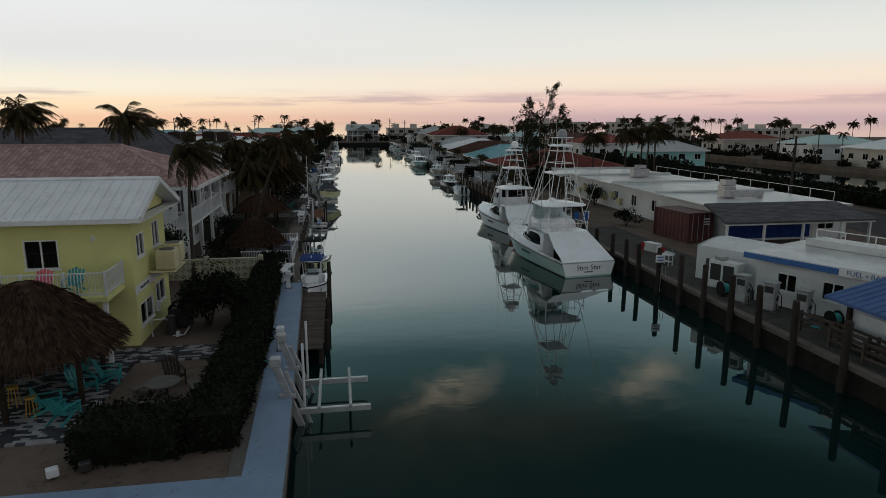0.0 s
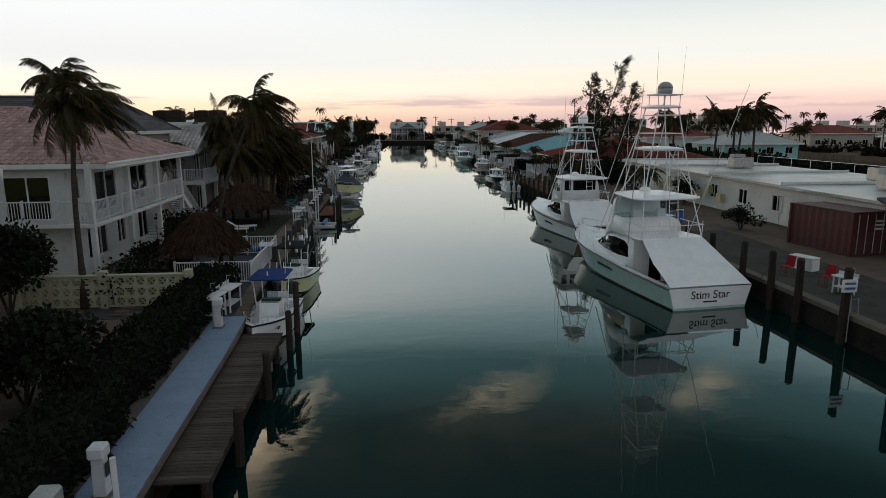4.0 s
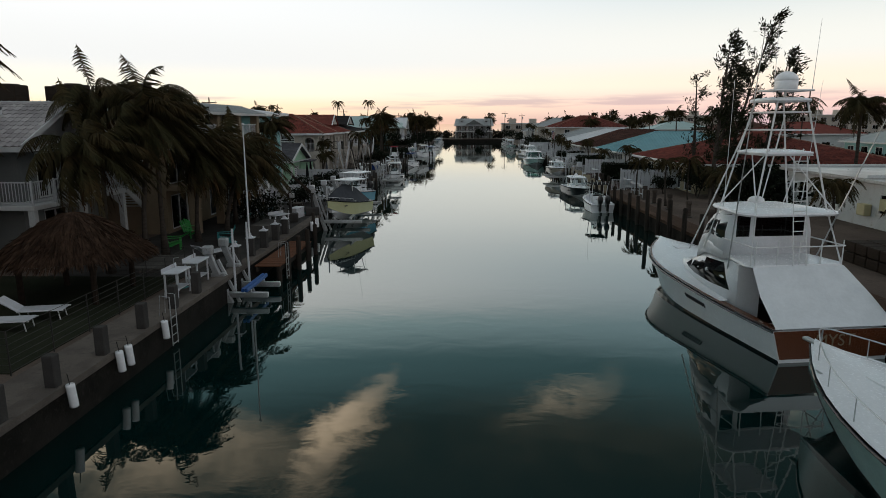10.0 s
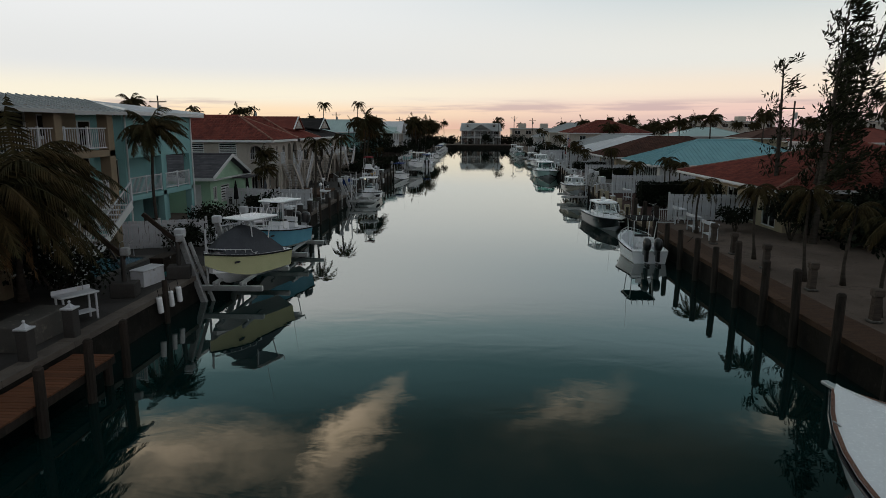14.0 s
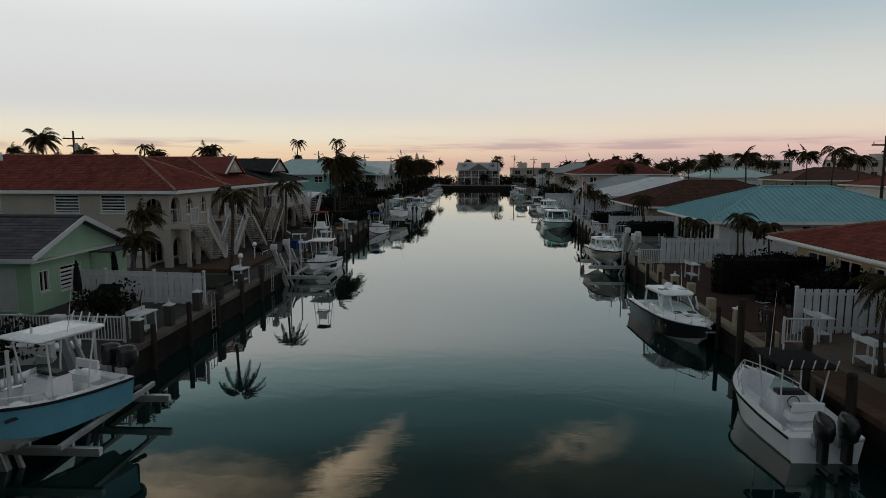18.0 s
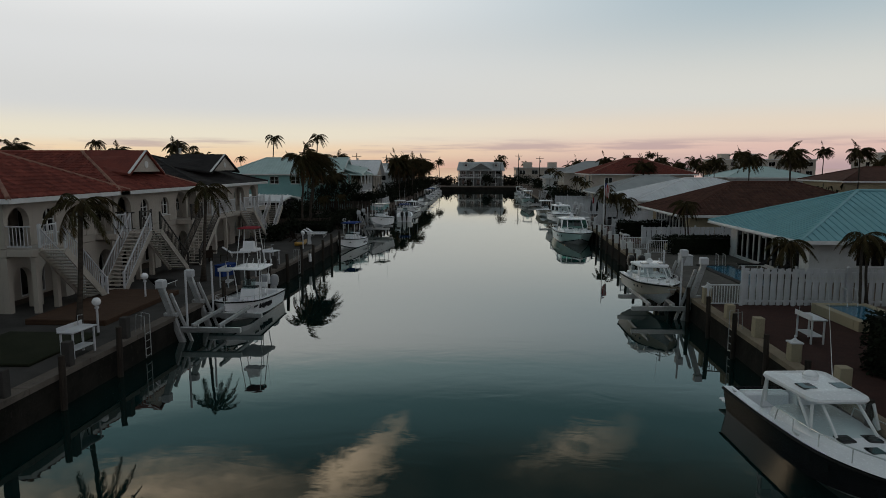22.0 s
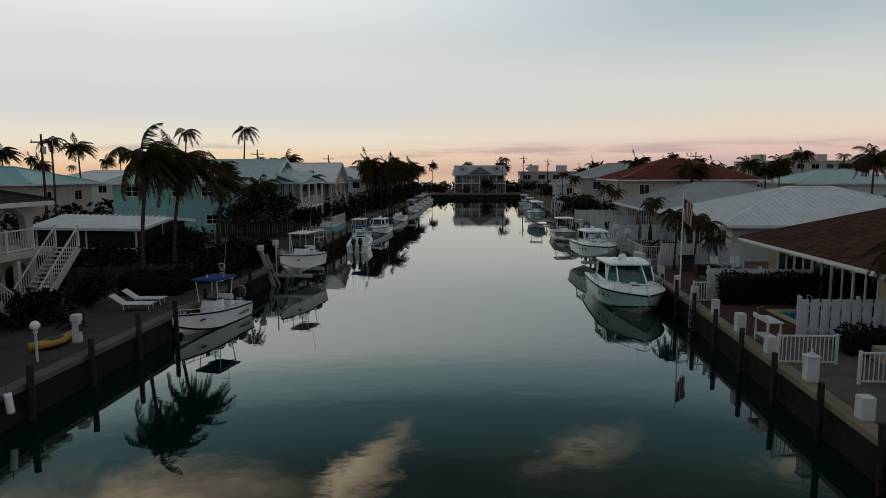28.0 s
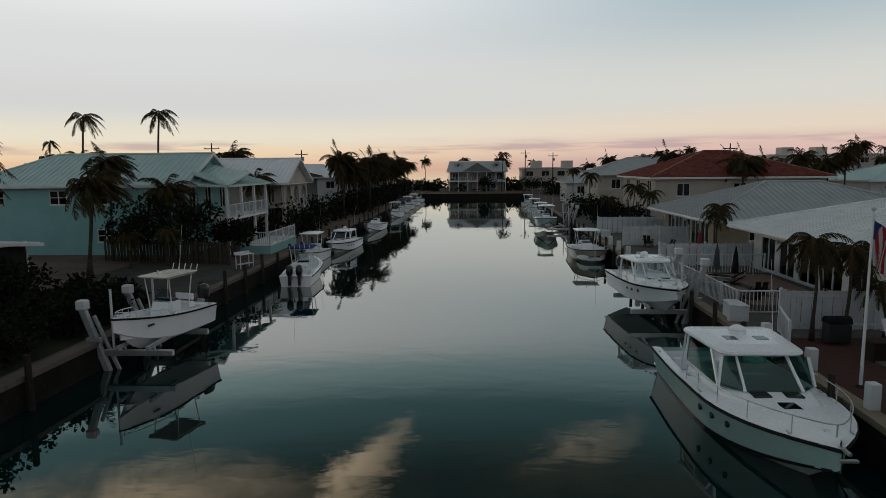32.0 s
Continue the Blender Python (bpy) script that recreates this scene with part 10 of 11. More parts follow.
def bicycle(x, y, ang):
    t = thing("bicycle", pose(x, y, GR + 0.03, 0, 0, ang), "bicycle leaning on the white fence", "bicycle")
    for s in (-0.52, 0.52):
        w = part("wheel", Geo().tube([(s + 0.33 * math.cos(a), 0, 0.34 + 0.33 * math.sin(a)) for a in (2 * math.pi * k / 18 for k in range(19))], 0.022, 5), M["rubber"], t)
        for k in range(6):
            a = math.pi * k / 6
            part("spoke", Geo().tube([(s + 0.32 * math.cos(a), 0, 0.34 + 0.32 * math.sin(a)), (s - 0.32 * math.cos(a), 0, 0.34 - 0.32 * math.sin(a))], 0.004, 3), M["alu"], w)
    part("frame", Geo().tube([(-0.52, 0, 0.34), (-0.1, 0, 0.32), (0.38, 0, 0.78), (-0.2, 0, 0.80), (-0.1, 0, 0.32)], 0.02, 5).tube([(-0.52, 0, 0.34), (-0.2, 0, 0.8)], 0.016, 5).tube([(0.38, 0, 0.85), (0.52, 0, 0.34)], 0.018, 5), M["plastic_black"], t)
    part("saddle", Geo().box(-0.36, -0.1, -0.07, 0.07, 0.90, 0.96, 0.02), M["plastic_black"], t)
    part("handlebar", Geo().tube([(0.30, -0.28, 1.02), (0.40, 0, 0.95), (0.30, 0.28, 1.02)], 0.015, 5), M["alu"], t)


bicycle(20.0, 106.9, 80)


def davit(x, y, ang):
    """Small boat crane: block footing, steel mast, raised dark jib with a winch and hanging hook."""
    t = thing("boat_davit", pose(x, y, GR + 0.03, 0, 0, ang), "dark steel boat davit with a raised jib on a block footing", "davit", "boat davits")
    part("footing", Geo().box(-0.45, 0.45, -0.35, 0.35, 0, 0.55, 0.03), M["concrete"], t)
    part("mast", Geo().tube([(0, 0, 0.55), (0, 0, 1.7)], 0.10, 10, 0.085), M["rail_dark"], t)
    jib = part("jib", Geo().bar((0.12, 0, 1.45), (-1.25, 0, 2.75), 0.14, 0.17, 0.015), M["wood_dark"], t)
    part("winch", Geo().box(-0.05, 0.27, -0.14, 0.14, 1.55, 1.85, 0.03), M["galv"], jib)
    part("brace", Geo().bar((0, 0, 1.0), (-0.55, 0, 2.0), 0.06, 0.06), M["rail_dark"], t)
    part("cable", Geo().tube([(-1.2, 0, 2.66), (-1.21, 0.02, 2.0)], 0.010, 5), M["rail_dark"], jib)
    part("hook", Geo().tube([(-1.21, 0.02, 2.0), (-1.16, 0.02, 1.92), (-1.21, 0.02, 1.86), (-1.25, 0.02, 1.90)], 0.016, 5), M["galv"], jib)


davit(-5.05, 87.2, 15)
davit(-5.75, 84.2, 10)


def ladder(x, y, side):
    t = thing("dock_ladder", pose(x, y, 0), "galvanised dock ladder on the seawall", "ladder", "dock ladders")
    for s in (-0.2, 0.2):
        part("rail", Geo().tube([(side * -0.25, s, GR + 0.05), (side * -0.2, s, GR + 0.75), (side * 0.12, s, GR + 0.7), (side * 0.12, s, 0.12)], 0.018, 6), M["galv"], t)
    for k in range(4):
        part("rung", Geo().tube([(side * 0.12, -0.2, 0.18 + 0.3 * k), (side * 0.12, 0.2, 0.18 + 0.3 * k)], 0.016, 5), M["galv"], t)


for x, y, s in ((-3.17, 73.1, 1), (xl(110), 109.6, 1), (xl(117), 118.6, 1), (xl(142), 138.4, 1), (xl(64), 63.6, 1), (xr(40), 40.2, -1), (xr(121), 120.4, -1), (xr(152), 154.2, -1)):
    ladder(x, y, s)

# ---- fences ----
fence((-8.4, 47.7), (-4.95, 47.7), 1.05, "picket", "white vinyl railing across the brick patio", 0.11)
fence((-4.95, 47.9), (-4.95, 54.4), 1.0, "picket", "white vinyl railing along the seawall", 0.13)
fence((-8.2, 54.6), (-4.95, 54.6), 1.05, "picket", "white vinyl railing beside the thatched hut", 0.13)
fence((-11.2, 93.0), (-6.9, 94.6), 1.5, "board", "white vinyl privacy fence below the teal house", 0.16)
fence((-11.6, 103.6), (-5.4, 103.4), 1.0, "picket", "white vinyl railing between two terraces", 0.13)
fence((-6.9, 94.6), (-5.6, 97.8), 0.95, "picket", "white vinyl railing at the lift", 0.15)
fence((-12.8, 110.9), (-5.05, 110.0), 1.6, "board", "tall white vinyl privacy fence by the cottage", 0.16)
fence((20.8, 106.0), (31.0, 106.0), 1.85, "board", "tall white shadowbox fence with climbing vines", 0.16)
fence((19.6, 104.4), (20.8, 104.4), 1.0, "picket", "white vinyl railing at the seawall", 0.13)
fence((21.0, 124.8), (33.0, 124.8), 1.8, "board", "tall white shadowbox fence between gardens", 0.16)
fence((19.45, 124.8), (20.95, 124.8), 1.0, "picket", "white vinyl gate railing at the seawall", 0.13)
fence((22.6, 149.0), (31.4, 149.0), 1.5, "board", "white vinyl fence above a dark hedge", 0.2)
fence((21.6, 143.2), (24.4, 143.2), 1.0, "picket", "white vinyl railing beside the terrace", 0.14)
fence((20.1, 145.2), (22.0, 145.2), 1.0, "picket", "white vinyl railing beside the seawall", 0.14)
fence((21.65, 156.2), (26.7, 156.2), 1.6, "board", "white vinyl privacy fence behind a dark hedge", 0.2)
fence((22.5, 167.6), (28.0, 167.6), 1.6, "board", "white vinyl privacy fence by the flagpole", 0.2)
fence((20.75, 155.6), (21.9, 155.6), 1.0, "picket", "white vinyl gate railing at the seawall", 0.13)
fence((21.6, 164.9), (22.4, 167.4), 1.0, "picket", "white vinyl railing at the seawall", 0.14)
fence((22.0, 170.4), (24.0, 170.4), 1.05, "picket", "white vinyl railing round the raised pool", 0.16)
fence((22.0, 170.4), (22.0, 180.2), 1.05, "picket", "white vinyl railing round the raised pool", 0.16)
fence((22.0, 180.2), (27.4, 180.2), 1.3, "picket", "white vinyl railing round the raised pool", 0.16)
fence((22.4, 184.0), (28.2, 184.0), 1.5, "board", "white vinyl fence between terraces", 0.24)
fence((22.6, 195.0), (27.8, 195.0), 1.6, "board", "white vinyl fence between terraces", 0.24)
fence((22.4, 205.0), (28.8, 205.0), 1.6, "board", "white vinyl fence between terraces", 0.24)
fence((22.6, 232.0), (29.0, 232.0), 1.4, "picket", "white vinyl railing on the terrace", 0.2)
fence((-16.2, 186.9), (-6.2, 184.6), 1.6, "wood", "weathered grey wooden board fence", 0.14)
fence((-12.5, 157.4), (-6.2, 159.0), 1.3, "wood", "dark wooden board fence near the seawall", 0.14)
fence((-7.4, 190.2), (-5.2, 190.2), 1.0, "picket", "white railing round a raised deck", 0.16, z=GR + 0.7)
fence((-5.2, 190.2), (-5.2, 197.0), 1.0, "picket", "white railing round a raised deck", 0.18, z=GR + 0.7)
t = thing("raised_deck", pose(-6.3, 193.6, GR), "pale raised deck beside the aqua house", "deck")
part("platform", Geo().box(-1.2, 1.2, -3.5, 3.5, 0.0, 0.68, 0.03), M["plaster_teal"], t)
part("deck_edge", Geo().box(-1.22, 1.22, -3.52, 3.52, 0.68, 0.72), M["trim"], t)


def wire_fence(p0, p1, h=1.2):
    d = math.dist(p0, p1)
    t = thing("wire_fence", pose(*p0, GR, 0, 0, math.degrees(math.atan2(p1[1] - p0[1], p1[0] - p0[0]))), "thin dark wire fence on posts", "fence", "wire fences")
    n = max(2, round(d / 1.8))
    for k in range(n + 1):
        part("post", Geo().tube([(d * k / n, 0, 0), (d * k / n, 0, h)], 0.02, 5), M["rail_dark"], t)
    for k in range(7):
        part("wire", Geo().tube([(0, 0, 0.1 + (h - 0.12) * k / 6), (d, 0, 0.1 + (h - 0.12) * k / 6)], 0.008, 4), M["rail_dark"], t)


wire_fence((-6.2, 58.4), (-6.2, 69.0))
wire_fence((-14.5, 58.4), (-6.2, 58.4))
wire_fence((-6.2, 69.0), (-9.5, 69.0), 1.3)


def breeze_wall():
    t = thing("breeze_block_wall", pose(-13.4, 44.0, GR), "pale yellow pierced breeze-block wall", "wall", kind="structure")
    g = Geo()
    s = 0.42
    for q in ((0, s, 0, 0.06), (0, s, s - 0.06, s), (0, 0.06, 0.06, s - 0.06), (s - 0.06, s, 0.06, s - 0.06)):
        g.box(q[0], q[1], 0, 0.16, q[2], q[3])
    g.bar((0.06, 0.08, 0.06), (s - 0.06, 0.08, s - 0.06), 0.12, 0.05)
    g.bar((0.06, 0.08, s - 0.06), (s - 0.06, 0.08, 0.06), 0.12, 0.05)
    me = mesh_of("breeze_block", g, M["plaster_pale"])
    for i in range(16):
        for j in range(3):
            put("breeze_block", me, t, Matrix.Translation((i * s, 0, 0.05 + j * s)))
    for x in (0, 3.36, 6.72):
        part("pier", Geo().box(x - 0.15, x + 0.15, -0.1, 0.26, 0, 1.55, 0.02), M["plaster_pale"], t)
    part("coping", Geo().box(-0.1, 6.82, -0.05, 0.21, 1.32, 1.40, 0.015), M["plaster_pale"], t)


breeze_wall()
for k, (x0, x1, y0, y1) in enumerate(((-10.0, -9.6, 44.6, 51.0), (-9.6, -8.6, 50.6, 51.0), (-9.0, -7.0, 56.0, 56.35))):
    g = Geo().box(0, x1 - x0, 0, y1 - y0, 0, 0.6, 0.04)
    o = tagged(part("planter_wall", g, M["paver"]), "low brown stone planter wall", "wall", kind="structure")
    o.matrix_basis = pose(x0, y0, GR)


def pool_pump():
    t = thing("pool_equipment", pose(-9.9, 33.0, GR), "black pool heater with white plastic pipes", "pool equipment")
    part("heater", Geo().box(0.0, 0.9, 1.0, 2.0, 0, 1.05, 0.08), M["plastic_black"], t)
    part("filter", Geo().tube([(0.2, 0.3, 0), (0.2, 0.3, 0.9)], 0.26, 12, 0.22), M["plastic_black"], t)
    part("pipe", Geo().tube([(-0.5, -0.3, 0.1), (-0.5, -0.3, 0.9), (0.1, -0.3, 0.95), (0.1, 0.2, 0.7)], 0.035, 6), M["vinyl"], t)
    part("pipe", Geo().tube([(0.4, -0.3, 0.1), (0.9, -0.3, 0.12), (0.9, 0.9, 0.15)], 0.035, 6), M["vinyl"], t)
    part("valve", Geo().box(0.55, 0.7, -0.4, -0.2, 0.05, 0.3, 0.02), M["vinyl"], t)


pool_pump()
for x, y, lab in ((-9.1, 20.6, "small black garden flood lamp"), (-9.9, 20.4, "small white garden flood lamp")):
    t = thing("flood_lamp", pose(x, y, GR, 0, 0, 30), lab, "lamp", "flood lamps")
    part("housing", Geo().box(-0.16, 0.16, -0.12, 0.12, 0.08, 0.36, 0.03), M["plastic_black" if "black" in lab else "vinyl"], t)
    part("spike", Geo().tube([(0, 0, -0.1), (0, 0, 0.1)], 0.02, 5), M["plastic_black"], t)
for x, y in ((-12.2, 24.6), (-13.2, 25.6)):
    t = thing("bar_stool", pose(x, y, GR + 0.06), "yellow wooden bar stool under the thatched hut", "stool", "bar stools")
    part("seat", Geo().tube([(0, 0, 0.72), (0, 0, 0.77)], 0.18, 12), M["plastic_yellow"], t)
    for k in range(4):
        a = math.pi * (0.25 + 0.5 * k)
        part("leg", Geo().tube([(0.13 * math.cos(a), 0.13 * math.sin(a), 0.72), (0.2 * math.cos(a), 0.2 * math.sin(a), 0)], 0.02, 5), M["plastic_yellow"], t)
t = thing("street_sign", pose(-4.1, 16.9, GR + 0.07), "small green street sign plate on the walkway edge", "sign")
part("plate", Geo().box(-0.45, 0.45, -0.02, 0.02, 0.02, 0.25, 0.01), M["sign_green"], t)
for k in range(7):
    part("lettering_bar", Geo().box(-0.36 + k * 0.105, -0.29 + k * 0.105, -0.026, -0.021, 0.08, 0.19), M["sign_white"], t)
t = thing("notice_sign", pose(-5.2, 16.9, GR + 0.07), "small white notice plate on the walkway edge", "sign")
part("plate", Geo().box(-0.25, 0.25, -0.02, 0.02, 0.02, 0.2, 0.01), M["sign_white"], t)
part("lettering_bar", Geo().box(-0.18, 0.18, -0.026, -0.021, 0.09, 0.13), M["ink"], t)

# stone platform and terrace steps
for x0, x1, y0, y1, h, m, lab in ((-8.9, -6.2, 69.6, 72.4, 0.25, "concrete_pale", "low pale stone platform"), (-6.4, -5.4, 78.0, 80.4, 0.75, "concrete_pale", "pale concrete bar counter"), (-9.6, -6.0, 114.0, 118.0, 0.12, "soil", "low planted bed below the arcaded house"), (-10.0, -6.6, 119.4, 126.0, 0.25, "plank_rust", "raised brown deck below the arcade"),
                                  (27.6 - 4.6, 27.4, 171.0, 179.9, 0.3, "paver", "raised brick pool deck")):
    g = Geo().box(0, x1 - x0, 0, y1 - y0, 0, h, 0.03)
    o = tagged(part("platform", g, M[m]), lab, "platform", kind="structure")
    o.matrix_basis = pose(x0, y0, GR + 0.01)


# ---- fuel dock and marina on the starboard bank ----
def fuel_house():
    h = thing("fuel_house", pose(21.7, 34.1, GR, 0, 0, -66), "low white stucco fuel and bait shop with a blue eave band", "shop")
    L, D = 12.5, 7.5
    walls(h, 0, L, 0, D, 0, 2.6, M["plaster_white"], {"S": [(1.2, 2.3, 0.9, 1.9, "two"), (3.6, 4.7, 0.9, 1.9, "two"), (6.4, 7.6, 0.9, 1.9, "two"), (9.0, 10.0, 0.1, 2.1, "entry")], "W": [(2.0, 3.2, 0.9, 1.9, "two")]})
    part("flat_roof", Geo().box(-0.5, L + 0.4, -0.5, D + 0.4, 2.65, 2.85, 0.03), M["roof_wet"], h)
    part("eave_band", Geo().box(-0.53, L + 0.43, -0.56, -0.51, 2.50, 2.80), M["sign_blue"], h)
    part("eave_band", Geo().box(-0.56, -0.51, -0.5, D + 0.4, 2.50, 2.80), M["sign_blue"], h)
    s = part("sign_board", Geo().box(4.6, 8.8, -0.62, -0.57, 2.46, 2.92, 0.01), M["sign_white"], h)
    letters("FUEL \u2022 BAIT \u2022 TACKLE", 0.36, M["sign_blue"], s, pose(6.7, -0.63, 2.56, 90, 0, 0))
    slope(h, (7.5, -0.9, 2.86), (L + 0.8, -0.9, 2.86), (L + 0.8, 3.0, 3.5), (7.5, 3.0, 3.5), M["metal_grey"], "seam")
    part("parapet", Geo().box(0.5, 7.0, 4.0, 4.2, 2.86, 3.3, 0.02), M["plaster_white"], h)
    for k in range(5):
        part("roof_rail", Geo().tube([(0.5 + k * 1.6, 5.2, 2.86), (0.5 + k * 1.6, 5.2, 3.7)], 0.03, 6), M["alu_white"], h)
    part("roof_rail", Geo().tube([(0.5, 5.2, 3.7), (6.9, 5.2, 3.7)], 0.03, 6), M["alu_white"], h)
    part("roof_rail", Geo().tube([(0.5, 5.2, 3.25), (6.9, 5.2, 3.25)], 0.025, 6), M["alu_white"], h)


fuel_house()


def pump_house():
    h = thing("pump_house", pose(21.3, 39.6, GR, 0, 0, -66), "small white stucco plant room with rounded roof", "shed")
    walls(h, 0, 4.6, 0, 4.4, 0, 2.2, M["plaster_white"], {"S": [(0.6, 1.1, 0.3, 1.5, "one"), (1.5, 2.0, 0.3, 1.5, "one")], "W": []})
    part("roof_shell", Geo().loft([[(x, y, 2.2 + 0.35 * math.sin(math.pi * f)) for x in (0.0, 4.6)] for f, y in ((k / 8, 4.4 * k / 8) for k in range(9))], False), M["plaster_white"], h)
    part("end_wall", Geo().prism([(4.4 * k / 8, 2.2 + 0.35 * math.sin(math.pi * k / 8)) for k in range(9)], 0, 0.2, 0), M["plaster_white"], h)
    part("end_wall", Geo().prism([(4.4 * k / 8, 2.2 + 0.35 * math.sin(math.pi * k / 8)) for k in range(9)], 4.4, 4.6, 0), M["plaster_white"], h)
    ice = thing("ice_chest", pose(20.8, 37.4, GR + 0.03, 0, 0, -66), "white ice chest with two dark doors", "ice chest")
    part("cabinet", Geo().box(0, 1.9, 0, 0.8, 0, 1.7, 0.04), M["trim"], ice)
    for k in range(2):
        part("door", Geo().box(0.15 + k * 0.85, 0.85 + k * 0.85, -0.03, -0.002, 0.5, 1.5, 0.01), M["plastic_black"], ice)
    part("vent", Geo().box(0.3, 0.9, 0.1, 0.6, 1.71, 1.95, 0.02), M["galv"], ice)


pump_house()


def fuel_pump(x, y):
    t = thing("fuel_pump", pose(x, y, GR + 0.03, 0, 0, -66), "grey dockside fuel dispenser with a hose reel", "fuel pump", "fuel pumps")
    part("cabinet", Geo().box(-0.32, 0.32, -0.25, 0.25, 0.1, 1.55, 0.04), M["galv"], t)
    part("display", Geo().box(-0.24, 0.24, -0.27, -0.252, 1.05, 1.4, 0.01), M["plastic_black"], t)
    part("plinth", Geo().box(-0.4, 0.4, -0.32, 0.32, 0, 0.1, 0.01), M["concrete_pale"], t)
    part("top_hood", Geo().box(-0.36, 0.36, -0.29, 0.29, 1.55, 1.66, 0.03), M["galv"], t)
    part("hose", Geo().tube([(0.34, 0, 1.2), (0.62, -0.1, 1.0), (0.66, -0.1, 0.4), (0.45, -0.1, 0.15), (0.38, -0.05, 0.5)], 0.025, 6), M["rubber"], t)
    part("nozzle", Geo().bar((0.36, -0.05, 0.7), (0.5, -0.2, 0.95), 0.05, 0.08), M["rubber"], t)


for x, y in ((20.6, 33.6), (21.1, 31.9), (21.7, 30.2)):
    fuel_pump(x, y)


def reel(x, y):
    t = thing("hose_reel", pose(x, y, GR + 0.03), "hose reel with dark green hose", "hose reel", "hose reels")
    part("drum", Geo().tube([(-0.2, 0, 0.45), (0.2, 0, 0.45)], 0.30, 12), M["plastic_teal"], t)
    for s in (-0.22, 0.22):
        part("flange", Geo().tube([(s - 0.015, 0, 0.45), (s + 0.015, 0, 0.45)], 0.42, 14), M["rubber"], t)
        part("stand", Geo().bar((s, -0.3, 0), (s, 0, 0.45), 0.04, 0.04).bar((s, 0.3, 0), (s, 0, 0.45), 0.04, 0.04), M["rubber"], t)


reel(20.5, 35.2)
reel(22.4, 28.9)


def blue_hut():
    h = thing("blue_roofed_pavilion", pose(21.2, 20.6, GR), "open timber pavilion with a blue metal roof", "pavilion")
    for x in (0.1, 4.2):
        for y in (0.1, 3.2, 6.2):
            part("post", Geo().box(x - 0.1, x + 0.1, y - 0.1, y + 0.1, 0, 2.25, 0.015), M["wood_dark"], h)
    slope(h, (-0.8, 6.8, 2.2), (-0.8, -0.6, 2.2), (2.2, -0.6, 2.9), (2.2, 6.8, 2.9), M["metal_blue"], "seam")
    slope(h, (5.2, -0.6, 2.2), (5.2, 6.8, 2.2), (2.2, 6.8, 2.9), (2.2, -0.6, 2.9), M["metal_blue"], "seam")
    part("lattice", Geo().box(0.2, 0.24, 3.3, 6.1, 0.1, 1.6), M["vinyl"], h)
    for k in range(4):
        part("rail_board", Geo().box(-0.6, -0.55, -3.0, 6.2, 0.25 + 0.25 * k, 0.37 + 0.25 * k), M["plank"], h)
    for y in (-2.8, -0.6, 1.6, 3.8, 6.0):
        part("rail_post", Geo().box(-0.62, -0.50, y - 0.06, y + 0.06, 0, 1.15, 0.01), M["plank"], h)


blue_hut()
for k in range(3):
    t = thing("timber_guardrail", pose(20.2 + 0.25 * k, 22.4 + 2.2 * k, GR + 0.03, 0, 0, 98), "weathered timber guardrail on the fuel dock", "railing", "timber guardrails")
    for j in range(3):
        part("rail_board", Geo().box(0, 2.0, -0.03, 0.03, 0.25 + 0.3 * j, 0.38 + 0.3 * j, 0.01), M["plank"], t)
    for x in (0.05, 1.95):
        part("post", Geo().box(x - 0.05, x + 0.05, -0.08, 0.08, 0, 1.05, 0.01), M["plank"], t)


